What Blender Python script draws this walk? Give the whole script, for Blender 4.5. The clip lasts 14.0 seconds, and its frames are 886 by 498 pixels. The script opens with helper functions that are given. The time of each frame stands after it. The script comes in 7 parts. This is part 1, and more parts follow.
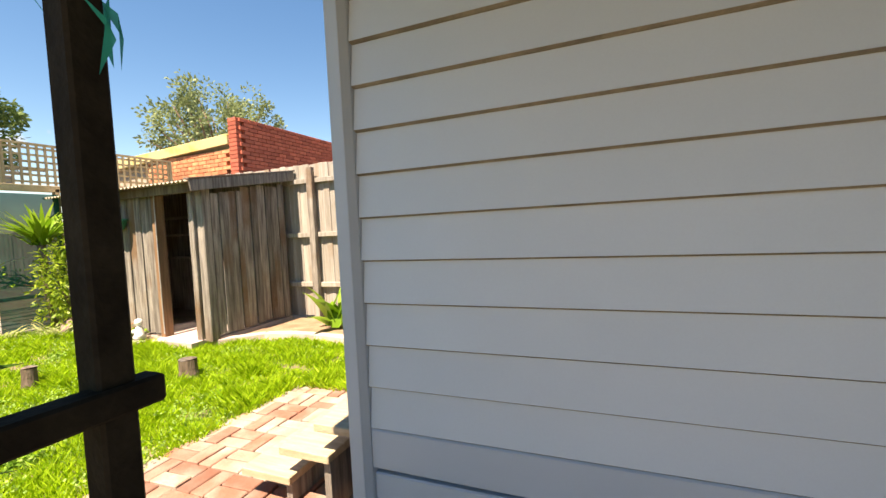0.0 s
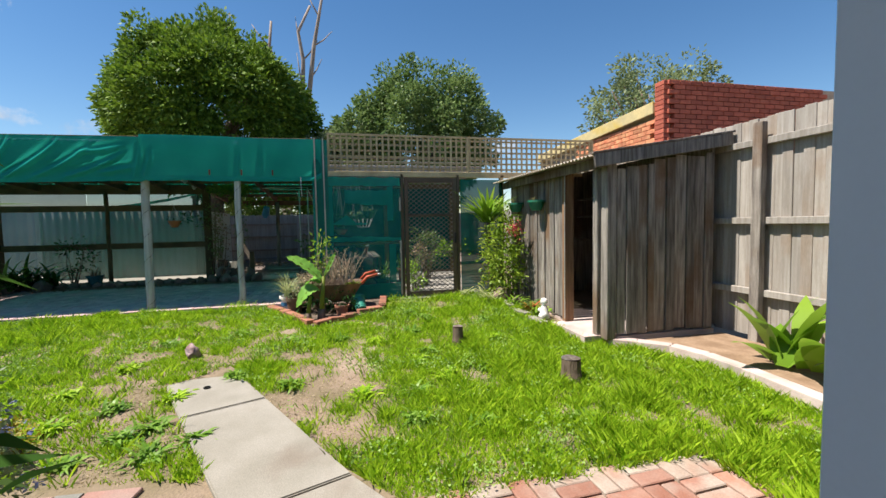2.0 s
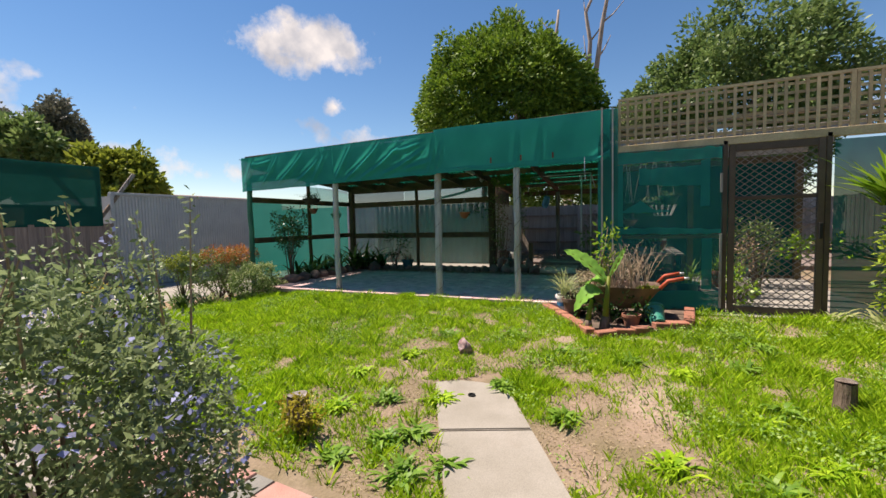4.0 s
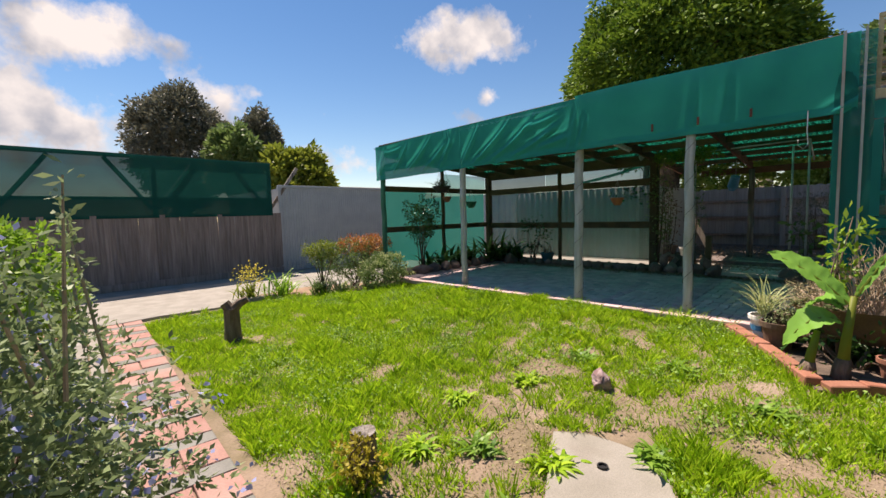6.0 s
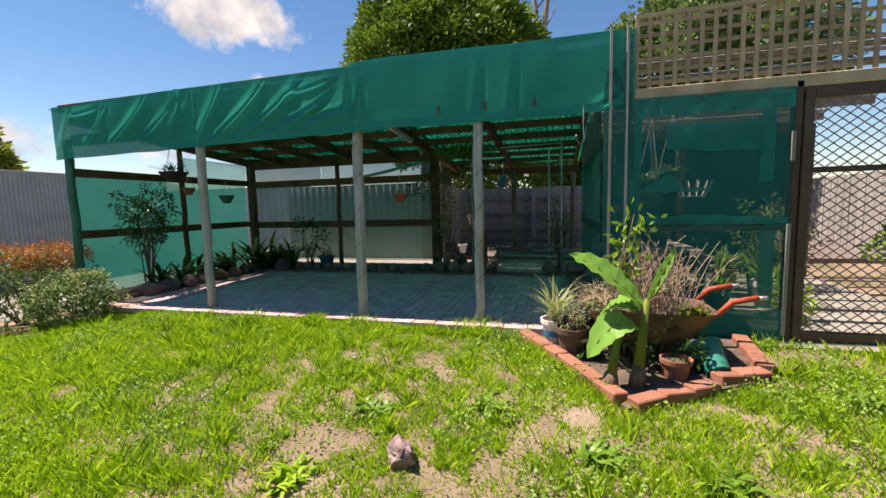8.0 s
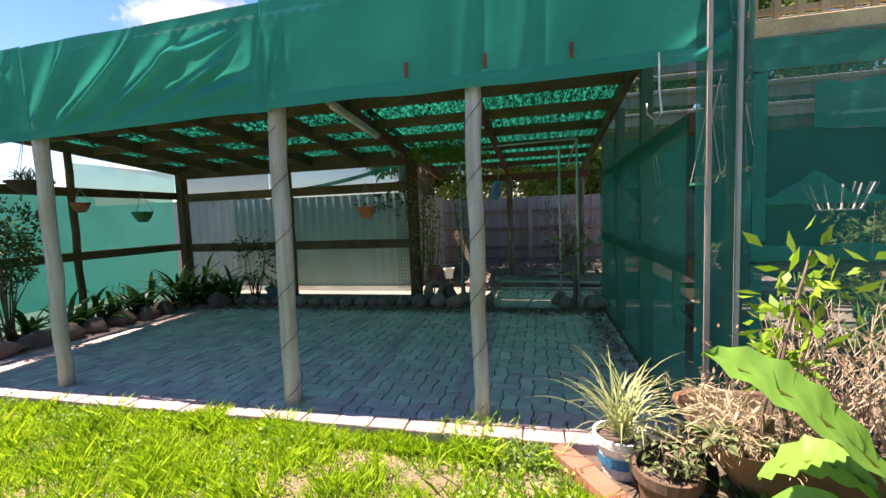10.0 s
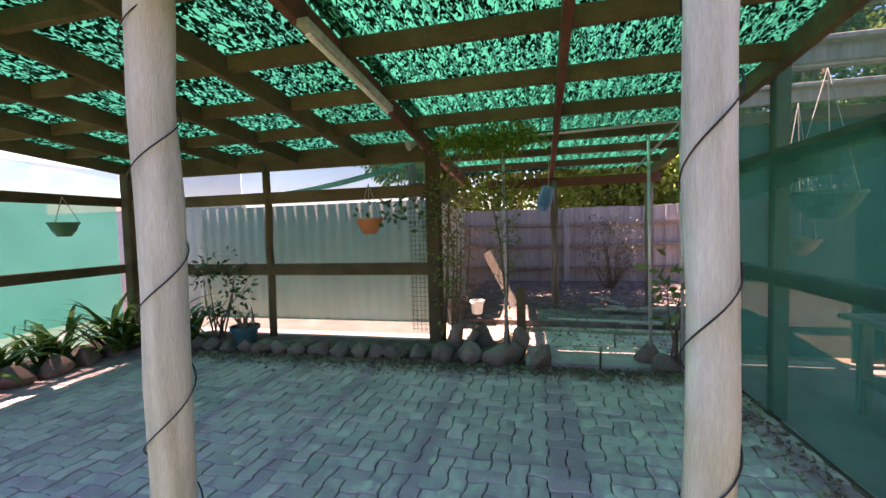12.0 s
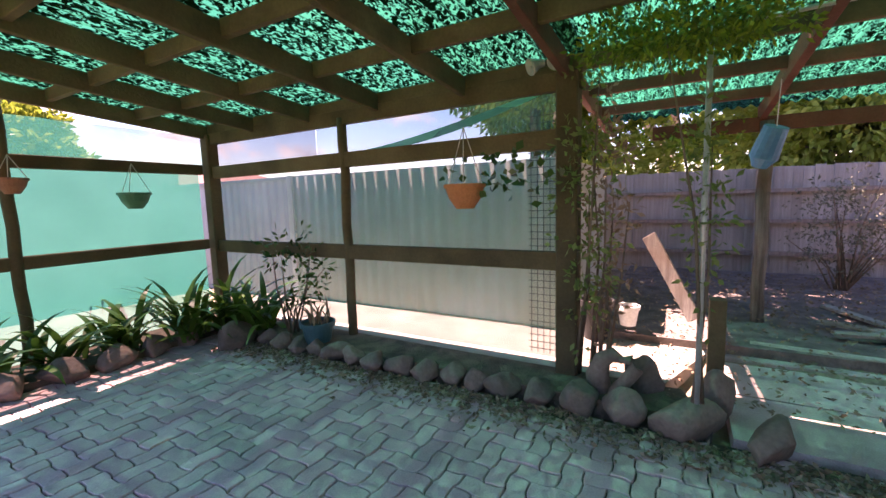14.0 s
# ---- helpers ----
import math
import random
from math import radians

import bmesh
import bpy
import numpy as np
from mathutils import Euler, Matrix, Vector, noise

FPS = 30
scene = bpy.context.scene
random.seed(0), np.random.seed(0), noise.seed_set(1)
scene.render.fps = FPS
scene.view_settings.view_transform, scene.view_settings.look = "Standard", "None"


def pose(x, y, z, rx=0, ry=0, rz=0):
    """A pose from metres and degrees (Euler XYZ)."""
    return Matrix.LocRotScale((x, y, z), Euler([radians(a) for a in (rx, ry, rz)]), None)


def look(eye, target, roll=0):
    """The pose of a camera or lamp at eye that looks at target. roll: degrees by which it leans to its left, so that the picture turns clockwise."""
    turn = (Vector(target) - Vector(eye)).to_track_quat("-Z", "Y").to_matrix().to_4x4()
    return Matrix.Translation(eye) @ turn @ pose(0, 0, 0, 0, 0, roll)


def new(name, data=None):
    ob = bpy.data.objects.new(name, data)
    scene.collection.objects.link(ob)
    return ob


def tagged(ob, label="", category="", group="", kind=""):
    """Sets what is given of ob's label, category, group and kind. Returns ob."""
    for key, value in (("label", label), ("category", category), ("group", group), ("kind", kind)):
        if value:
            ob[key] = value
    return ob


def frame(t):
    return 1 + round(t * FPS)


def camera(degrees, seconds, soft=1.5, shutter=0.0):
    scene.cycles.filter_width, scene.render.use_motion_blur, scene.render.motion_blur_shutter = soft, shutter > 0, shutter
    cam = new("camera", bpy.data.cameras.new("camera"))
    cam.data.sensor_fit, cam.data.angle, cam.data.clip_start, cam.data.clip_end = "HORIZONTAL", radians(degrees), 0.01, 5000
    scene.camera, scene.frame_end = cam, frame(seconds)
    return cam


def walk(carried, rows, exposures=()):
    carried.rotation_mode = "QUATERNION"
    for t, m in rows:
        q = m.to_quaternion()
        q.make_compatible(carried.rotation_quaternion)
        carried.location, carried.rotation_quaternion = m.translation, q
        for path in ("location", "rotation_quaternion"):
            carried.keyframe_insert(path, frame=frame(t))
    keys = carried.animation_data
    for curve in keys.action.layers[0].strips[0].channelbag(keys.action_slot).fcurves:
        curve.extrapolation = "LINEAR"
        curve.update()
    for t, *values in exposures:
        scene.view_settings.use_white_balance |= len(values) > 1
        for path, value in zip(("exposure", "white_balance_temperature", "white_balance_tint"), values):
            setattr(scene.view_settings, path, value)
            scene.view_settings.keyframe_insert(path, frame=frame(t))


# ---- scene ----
cam = camera(93.3, 14.0)
PATH = [
    (0, (-0.17, 0.482, 1.469), (-0.931, 2.329, 1.367), -2.8),
    (0.3, (-0.221, 0.745, 1.497), (-1.379, 2.374, 1.424), -2.0),
    (0.5, (-0.268, 0.896, 1.528), (-1.662, 2.325, 1.411), -2.3),
    (1, (-0.488, 1.137, 1.528), (-2.23, 2.11, 1.396), -2.2),
    (1.5, (-0.67, 1.303, 1.517), (-2.551, 1.971, 1.398), -1.6),
    (2, (-0.902, 1.437, 1.488), (-2.846, 1.891, 1.368), -1.1),
    (2.5, (-1.209, 1.419, 1.465), (-3.195, 1.622, 1.338), -1.7),
    (3, (-1.462, 1.373, 1.462), (-3.454, 1.253, 1.343), -1.9),
    (3.5, (-1.73, 1.372, 1.433), (-3.668, 0.891, 1.316), -1.6),
    (4, (-1.933, 1.316, 1.433), (-3.759, 0.509, 1.308), -1.4),
    (4.2, (-2.028, 1.27, 1.427), (-3.794, 0.34, 1.301), -1.2),
    (6.3, (-3.024, 1.051, 1.446), (-4.443, -0.348, 1.281), -1.7),
    (6.5, (-3.118, 1.012, 1.464), (-4.624, -0.293, 1.295), -1.7),
    (7, (-3.372, 0.902, 1.441), (-5.075, -0.13, 1.258), -1.8),
    (7.5, (-3.665, 0.733, 1.444), (-5.507, -0.023, 1.248), -1.7),
    (8, (-3.989, 0.56, 1.424), (-5.908, 0.034, 1.222), -1.4),
    (8.2, (-4.117, 0.512, 1.434), (-6.055, 0.056, 1.238), -1.3),
    (10.3, (-5.846, 0.107, 1.506), (-7.786, -0.357, 1.358), -2.3),
    (10.5, (-5.989, 0.04, 1.499), (-7.923, -0.449, 1.349), -2.4),
    (11, (-6.383, -0.174, 1.535), (-8.298, -0.735, 1.397), -2.2),
    (11.5, (-6.801, -0.349, 1.579), (-8.719, -0.909, 1.487), -1.9),
    (12, (-7.161, -0.490, 1.551), (-9.108, -0.955, 1.454), -1.6),
    (12.5, (-7.509, -0.598, 1.531), (-9.49, -0.880, 1.429), -1.9),
    (13, (-7.905, -0.765, 1.567), (-9.893, -0.904, 1.402), -2.1),
    (13.5, (-8.256, -0.809, 1.546), (-10.21, -1.172, 1.327), -1.7),
    (14, (-8.543, -0.92, 1.569), (-10.264, -1.913, 1.34), -1.7),
]
walk(cam, [(t, look(eye, target, roll)) for t, eye, target, roll in PATH],
     [(0.0, 1.65, 8400, 16), (0.5, 1.4, 6900, 11), (1.0, 1.2, 6600, 10), (1.5, 1.0, 6600, 10), (3.0, 0.84, 7000, 16), (6.5, 0.82, 7300, 20), (8.0, 0.96, 7300, 20), (10.5, 1.9, 7600, 30), (11.5, 2.4, 8000, 45), (13.0, 2.8, 8200, 56), (14.0, 2.85, 8100, 58)])

# ---- light ----
SUN_TO = Vector((-0.01, -0.52, 1.0)).normalized()
world = bpy.data.worlds.new("world")
scene.world = world
world.use_nodes = True
wn, wl = world.node_tree.nodes, world.node_tree.links
wn.clear()
sky = wn.new("ShaderNodeTexSky")
sky.sky_type = "NISHITA"
sky.sun_disc = False
sky.sun_elevation = math.asin(SUN_TO.z)
sky.sun_rotation = math.atan2(SUN_TO.x, SUN_TO.y)
sky.air_density, sky.dust_density, sky.ozone_density = 1.0, 0.0, 1.6
bg_sky = wn.new("ShaderNodeBackground")
bg_sky.inputs["Strength"].default_value = 0.077
deep = wn.new("ShaderNodeHueSaturation")
deep.inputs["Saturation"].default_value = 1.26
wl.new(sky.outputs[0], deep.inputs["Color"])
wl.new(deep.outputs[0], bg_sky.inputs["Color"])
# fair-weather cumulus: soft lumps of white round a few directions, broken by noise
tc = wn.new("ShaderNodeTexCoord")
warp = wn.new("ShaderNodeTexNoise")
warp.inputs["Scale"].default_value, warp.inputs["Detail"].default_value, warp.inputs["Roughness"].default_value = 7.0, 10.0, 0.62
wl.new(tc.outputs["Generated"], warp.inputs["Vector"])
CLOUDS = [
    # direction, half size (along the horizon, upwards), strength
    ((-0.735, -0.57, 0.372), 0.150, 0.050, 1.0),
    ((-0.764, -0.59, 0.259), 0.022, 0.018, 0.8),
    ((-0.795, -0.57, 0.190), 0.120, 0.032, 0.9),
    ((-0.654, -0.747, 0.115), 0.120, 0.022, 0.7),
    ((-0.100, -0.945, 0.325), 0.150, 0.060, 1.0),
    ((-0.090, -0.97, 0.180), 0.330, 0.070, 1.0),
    ((-0.490, -0.86, 0.135), 0.110, 0.040, 0.85),
    ((-0.375, -0.89, 0.260), 0.030, 0.020, 0.7),
    ((-0.920, 0.37, 0.180), 0.100, 0.018, 0.4),
]
total = None


def wmath(op, a, b=None, clamp=False):
    n = wn.new("ShaderNodeMath")
    n.operation, n.use_clamp = op, clamp
    for k, v in enumerate((a, b)):
        if v is None:
            continue
        if isinstance(v, (int, float)):
            n.inputs[k].default_value = v
        else:
            wl.new(v, n.inputs[k])
    return n.outputs[0]


def wdot(vec):
    n = wn.new("ShaderNodeVectorMath")
    n.operation = "DOT_PRODUCT"
    wl.new(tc.outputs["Generated"], n.inputs[0])
    n.inputs[1].default_value = vec
    return n.outputs["Value"]


for way, wide, high, strength in CLOUDS:
    d = Vector(way).normalized()
    side = Vector((d.y, -d.x, 0)).normalized()
    up = side.cross(d)
    if up.z < 0:
        up = -up
    u = wmath("DIVIDE", wdot(side), wide)
    v = wmath("DIVIDE", wdot(up), high)
    r = wmath("SQRT", wmath("ADD", wmath("MULTIPLY", u, u), wmath("MULTIPLY", v, v)))
    lump = wmath("MULTIPLY", wmath("SUBTRACT", 1.0, wmath("MULTIPLY", r, 0.55)), strength)
    lump = wmath("MULTIPLY", lump, wmath("GREATER_THAN", wdot(d), 0.3))
    total = lump if total is None else wmath("MAXIMUM", total, lump)
cover = wmath("ADD", total, wmath("MULTIPLY", wmath("SUBTRACT", warp.outputs["Fac"], 0.5), 2.6))
cover = wmath("DIVIDE", wmath("SUBTRACT", cover, 0.40), 0.40, clamp=True)
cover = wmath("MULTIPLY", cover, wmath("GREATER_THAN", total, 0.02))
bg_cloud = wn.new("ShaderNodeBackground")
shade = wn.new("ShaderNodeTexNoise")
shade.inputs["Scale"].default_value, shade.inputs["Detail"].default_value = 11.0, 5.0
wl.new(tc.outputs["Generated"], shade.inputs["Vector"])
grey = wn.new("ShaderNodeMix")
grey.data_type = "RGBA"
grey.inputs[6].default_value, grey.inputs[7].default_value = (0.50, 0.56, 0.66, 1), (1.0, 1.0, 1.0, 1)
wl.new(wmath("DIVIDE", wmath("SUBTRACT", shade.outputs["Fac"], 0.36), 0.22, clamp=True), grey.inputs[0])
wl.new(grey.outputs[2], bg_cloud.inputs["Color"])
bg_cloud.inputs["Strength"].default_value = 0.52
mix_w = wn.new("ShaderNodeMixShader")
wl.new(cover, mix_w.inputs[0])
wl.new(bg_sky.outputs[0], mix_w.inputs[1])
wl.new(bg_cloud.outputs[0], mix_w.inputs[2])
out_w = wn.new("ShaderNodeOutputWorld")
wl.new(mix_w.outputs[0], out_w.inputs["Surface"])

sun = new("sun", bpy.data.lights.new("sun", "SUN"))
sun.data.energy, sun.data.angle, sun.data.color = 5.0, radians(0.53), (1.0, 0.955, 0.88)
sun.matrix_basis = look((0, 0, 0), -SUN_TO)

# ---- helpers for building ----


def mat(name, c1, c2, scale=6.0, rough=0.8, bump=0.25, fine=90.0, stretch=(1, 1, 1), vary=0.12, metal=0.0, stain=None, spec=0.35, grit=0.28):
    """A worn surface: two colours in large blotches, fine grain, relief, and some variation from piece to piece."""
    m = bpy.data.materials.new(name)
    m.use_nodes = True
    n, l = m.node_tree.nodes, m.node_tree.links
    n.clear()
    out = n.new("ShaderNodeOutputMaterial")
    b = n.new("ShaderNodeBsdfPrincipled")
    b.inputs["Roughness"].default_value = rough
    b.inputs["Metallic"].default_value = metal
    b.inputs["Specular IOR Level"].default_value = spec
    l.new(b.outputs[0], out.inputs["Surface"])
    co = n.new("ShaderNodeTexCoord")
    info = n.new("ShaderNodeObjectInfo")
    shift = n.new("ShaderNodeVectorMath")
    shift.operation = "ADD"
    mul = n.new("ShaderNodeMath")
    mul.operation = "MULTIPLY"
    mul.inputs[1].default_value = 37.0
    l.new(info.outputs["Random"], mul.inputs[0])
    l.new(co.outputs["Object"], shift.inputs[0])
    l.new(mul.outputs[0], shift.inputs[1])
    mp = n.new("ShaderNodeMapping")
    mp.inputs["Scale"].default_value = stretch
    l.new(shift.outputs[0], mp.inputs["Vector"])
    big = n.new("ShaderNodeTexNoise")
    big.inputs["Scale"].default_value, big.inputs["Detail"].default_value = scale, 5.0
    sm = n.new("ShaderNodeTexNoise")
    sm.inputs["Scale"].default_value, sm.inputs["Detail"].default_value = fine, 4.0
    l.new(mp.outputs[0], big.inputs["Vector"])
    l.new(mp.outputs[0], sm.inputs["Vector"])
    ramp = n.new("ShaderNodeMapRange")
    ramp.inputs[1].default_value, ramp.inputs[2].default_value = 0.33, 0.67
    l.new(big.outputs["Fac"], ramp.inputs[0])
    mix = n.new("ShaderNodeMix")
    mix.data_type = "RGBA"
    mix.inputs[6].default_value, mix.inputs[7].default_value = (*c1, 1), (*c2, 1)
    l.new(ramp.outputs[0], mix.inputs[0])
    last = mix.outputs[2]
    if stain:
        third = n.new("ShaderNodeTexNoise")
        third.inputs["Scale"].default_value, third.inputs["Detail"].default_value = scale * 0.37, 6.0
        l.new(shift.outputs[0], third.inputs["Vector"])
        r3 = n.new("ShaderNodeMapRange")
        r3.inputs[1].default_value, r3.inputs[2].default_value = 0.52, 0.68
        l.new(third.outputs["Fac"], r3.inputs[0])
        m3 = n.new("ShaderNodeMix")
        m3.data_type = "RGBA"
        m3.inputs[7].default_value = (*stain, 1)
        l.new(r3.outputs[0], m3.inputs[0])
        l.new(last, m3.inputs[6])
        last = m3.outputs[2]
    grain = n.new("ShaderNodeMapRange")
    grain.inputs[3].default_value, grain.inputs[4].default_value = 1 - grit, 1 + grit
    l.new(sm.outputs["Fac"], grain.inputs[0])
    piece = n.new("ShaderNodeMapRange")
    piece.inputs[3].default_value, piece.inputs[4].default_value = 1 - vary, 1 + vary
    l.new(info.outputs["Random"], piece.inputs[0])
    both = n.new("ShaderNodeMath")
    both.operation = "MULTIPLY"
    l.new(grain.outputs[0], both.inputs[0])
    l.new(piece.outputs[0], both.inputs[1])
    tint = n.new("ShaderNodeMix")
    tint.data_type, tint.blend_type = "RGBA", "MULTIPLY"
    tint.inputs[0].default_value = 1.0
    l.new(last, tint.inputs[6])
    l.new(both.outputs[0], tint.inputs[7])
    l.new(tint.outputs[2], b.inputs["Base Color"])
    bp = n.new("ShaderNodeBump")
    bp.inputs["Strength"].default_value, bp.inputs["Distance"].default_value = bump, 0.01
    l.new(sm.outputs["Fac"], bp.inputs["Height"])
    l.new(bp.outputs[0], b.inputs["Normal"])
    return m


def leaf_mat(name, c1, c2, thin=0.35, rough=0.5):
    """Foliage: each leaf its own shade, some light coming through."""
    m = bpy.data.materials.new(name)
    m.use_nodes = True
    n, l = m.node_tree.nodes, m.node_tree.links
    n.clear()
    out = n.new("ShaderNodeOutputMaterial")
    b = n.new("ShaderNodeBsdfPrincipled")
    b.inputs["Roughness"].default_value = rough
    b.inputs["Specular IOR Level"].default_value = 0.3
    tr = n.new("ShaderNodeBsdfTranslucent")
    geo = n.new("ShaderNodeNewGeometry")
    info = n.new("ShaderNodeObjectInfo")
    add = n.new("ShaderNodeMath")
    add.operation = "ADD"
    l.new(geo.outputs["Random Per Island"], add.inputs[0])
    sc = n.new("ShaderNodeMath")
    sc.operation = "MULTIPLY"
    sc.inputs[1].default_value = 0.15
    l.new(info.outputs["Random"], sc.inputs[0])
    l.new(sc.outputs[0], add.inputs[1])
    mix = n.new("ShaderNodeMix")
    mix.data_type = "RGBA"
    mix.inputs[6].default_value, mix.inputs[7].default_value = (*c1, 1), (*c2, 1)
    l.new(add.outputs[0], mix.inputs[0])
    l.new(mix.outputs[2], b.inputs["Base Color"])
    l.new(mix.outputs[2], tr.inputs["Color"])
    ms = n.new("ShaderNodeMixShader")
    ms.inputs[0].default_value = thin
    l.new(b.outputs[0], ms.inputs[1])
    l.new(tr.outputs[0], ms.inputs[2])
    l.new(ms.outputs[0], out.inputs["Surface"])
    return m


def net_mat(name, colour, clear, folds=3.0, glow=0.5):
    """Knitted shade cloth: part holes, part thread that lets light through; denser and thinner patches."""
    m = bpy.data.materials.new(name)
    m.use_nodes = True
    n, l = m.node_tree.nodes, m.node_tree.links
    n.clear()
    out = n.new("ShaderNodeOutputMaterial")
    d = n.new("ShaderNodeBsdfDiffuse")
    t = n.new("ShaderNodeBsdfTranslucent")
    hole = n.new("ShaderNodeBsdfTransparent")
    co = n.new("ShaderNodeTexCoord")
    ns = n.new("ShaderNodeTexNoise")
    ns.inputs["Scale"].default_value, ns.inputs["Detail"].default_value = folds, 6.0
    l.new(co.outputs["Object"], ns.inputs["Vector"])
    mix = n.new("ShaderNodeMix")
    mix.data_type = "RGBA"
    mix.inputs[6].default_value = (*[c * 0.8 for c in colour], 1)
    mix.inputs[7].default_value = (*[min(1, c * 1.2 + 0.01) for c in colour], 1)
    l.new(ns.outputs["Fac"], mix.inputs[0])
    l.new(mix.outputs[2], d.inputs["Color"])
    l.new(mix.outputs[2], t.inputs["Color"])
    m1 = n.new("ShaderNodeMixShader")
    m1.inputs[0].default_value = glow
    l.new(d.outputs[0], m1.inputs[1])
    l.new(t.outputs[0], m1.inputs[2])
    rg = n.new("ShaderNodeMapRange")
    rg.inputs[3].default_value, rg.inputs[4].default_value = clear * 0.8, clear * 1.2
    l.new(ns.outputs["Fac"], rg.inputs[0])
    m2 = n.new("ShaderNodeMixShader")
    l.new(rg.outputs[0], m2.inputs[0])
    l.new(m1.outputs[0], m2.inputs[1])
    l.new(hole.outputs[0], m2.inputs[2])
    l.new(m2.outputs[0], out.inputs["Surface"])
    return m


def thing(name, at, label, category, group="", kind=""):
    ob = new(name)
    ob.location = at
    ob.empty_display_size = 0.1
    return tagged(ob, label, category, group, kind)


def finish(name, me, material, parent=None, label="", smooth=False):
    if material:
        for k in material if isinstance(material, (list, tuple)) else [material]:
            me.materials.append(k)
    if smooth:
        me.polygons.foreach_set("use_smooth", [True] * len(me.polygons))
    ob = new(name, me)
    if parent is not None:
        ob.parent = parent
        base = Vector((0, 0, 0))
        up = parent
        while up is not None:
            base += up.location
            up = up.parent
        ob.matrix_parent_inverse = Matrix.Translation(-base)
    if label:
        tagged(ob, label)
    return ob


def part(name, bm, material, parent=None, label="", smooth=False):
    """One mesh out of a bmesh in world places, under its thing."""
    me = bpy.data.meshes.new(name)
    bm.to_mesh(me)
    bm.free()
    return finish(name, me, material, parent, label, smooth)


def soup(name, verts, faces, material, parent=None, label="", smooth=False):
    """One mesh from arrays: verts (n, 3), faces (m, k)."""
    me = bpy.data.meshes.new(name)
    v, f = np.asarray(verts, np.float32), np.asarray(faces, np.int32)
    k = f.shape[1]
    me.vertices.add(len(v))
    me.vertices.foreach_set("co", v.ravel())
    me.loops.add(f.size)
    me.loops.foreach_set("vertex_index", f.ravel())
    me.polygons.add(len(f))
    me.polygons.foreach_set("loop_start", np.arange(0, f.size, k, dtype=np.int32))
    me.polygons.foreach_set("loop_total", np.full(len(f), k, np.int32))
    me.update(calc_edges=True)
    return finish(name, me, material, parent, label, smooth)


def box(bm, x0, x1, y0, y1, z0, z1, m=None, bevel=0.0):
    """A box, optionally turned by m and with softened edges."""
    r = bmesh.ops.create_cube(bm, size=1.0, matrix=Matrix.Translation(((x0 + x1) / 2, (y0 + y1) / 2, (z0 + z1) / 2)) @ Matrix.Diagonal((abs(x1 - x0), abs(y1 - y0), abs(z1 - z0), 1)))
    vs = r["verts"]
    if bevel:
        es = list({e for v in vs for e in v.link_edges})
        vs = list({v for v in bmesh.ops.bevel(bm, geom=es, offset=bevel, segments=1, affect="EDGES")["verts"]} | {v for v in vs if v.is_valid})
    if m is not None:
        bmesh.ops.transform(bm, matrix=m, verts=vs)
    return vs


def tube(bm, points, radii, seg=8, caps=True):
    """A round limb through points, with a radius at each."""
    rings = []
    pts = [Vector(p) for p in points]
    for i, p in enumerate(pts):
        d = (pts[min(i + 1, len(pts) - 1)] - pts[max(i - 1, 0)]).normalized()
        a = d.orthogonal().normalized()
        if abs(d.z) < 0.95:
            a = d.cross(Vector((0, 0, 1))).normalized()
        else:
            a = Vector((1, 0, 0)) - d * d.x
            a.normalize()
        b = d.cross(a)
        r = radii[i] if isinstance(radii, (list, tuple)) else radii
        rings.append([bm.verts.new(p + (a * math.cos(2 * math.pi * k / seg) + b * math.sin(2 * math.pi * k / seg)) * r) for k in range(seg)])
    for p, q in zip(rings, rings[1:]):
        for k in range(seg):
            bm.faces.new((p[k], p[(k + 1) % seg], q[(k + 1) % seg], q[k]))
    if caps:
        bm.faces.new(rings[0][::-1])
        bm.faces.new(rings[-1])


def lathe(bm, at, profile, seg=20):
    """A turned shape: profile of (radius, height)."""
    rings = []
    for r, z in profile:
        rings.append([bm.verts.new((at[0] + r * math.cos(2 * math.pi * k / seg), at[1] + r * math.sin(2 * math.pi * k / seg), at[2] + z)) for k in range(seg)])
    for p, q in zip(rings, rings[1:]):
        for k in range(seg):
            bm.faces.new((p[k], p[(k + 1) % seg], q[(k + 1) % seg], q[k]))
    bm.faces.new(rings[0][::-1])


def beam(bm, a, b, wide, high, bevel=0.0):
    """A straight timber from a to b (the middle line), wide across, high upwards."""
    a, b = Vector(a), Vector(b)
    d = (b - a)
    length = d.length
    d.normalize()
    side = Vector((0, 0, 1)).cross(d) if abs(d.z) < 0.99 else Vector((1, 0, 0))
    side.normalize()
    up = d.cross(side)
    m = Matrix((d, side, up)).transposed().to_4x4()
    m.translation = (a + b) / 2
    return box(bm, -length / 2, length / 2, -wide / 2, wide / 2, -high / 2, high / 2, m, bevel)


def solid(name, material, parent, *boxes, label="", bevel=0.0):
    bm = bmesh.new()
    for b in boxes:
        box(bm, *b, bevel=bevel)
    return part(name, bm, material, parent, label)


def timber(name, material, parent, a, b, wide, high, label="", bevel=0.004):
    bm = bmesh.new()
    beam(bm, a, b, wide, high, bevel)
    return part(name, bm, material, parent, label)


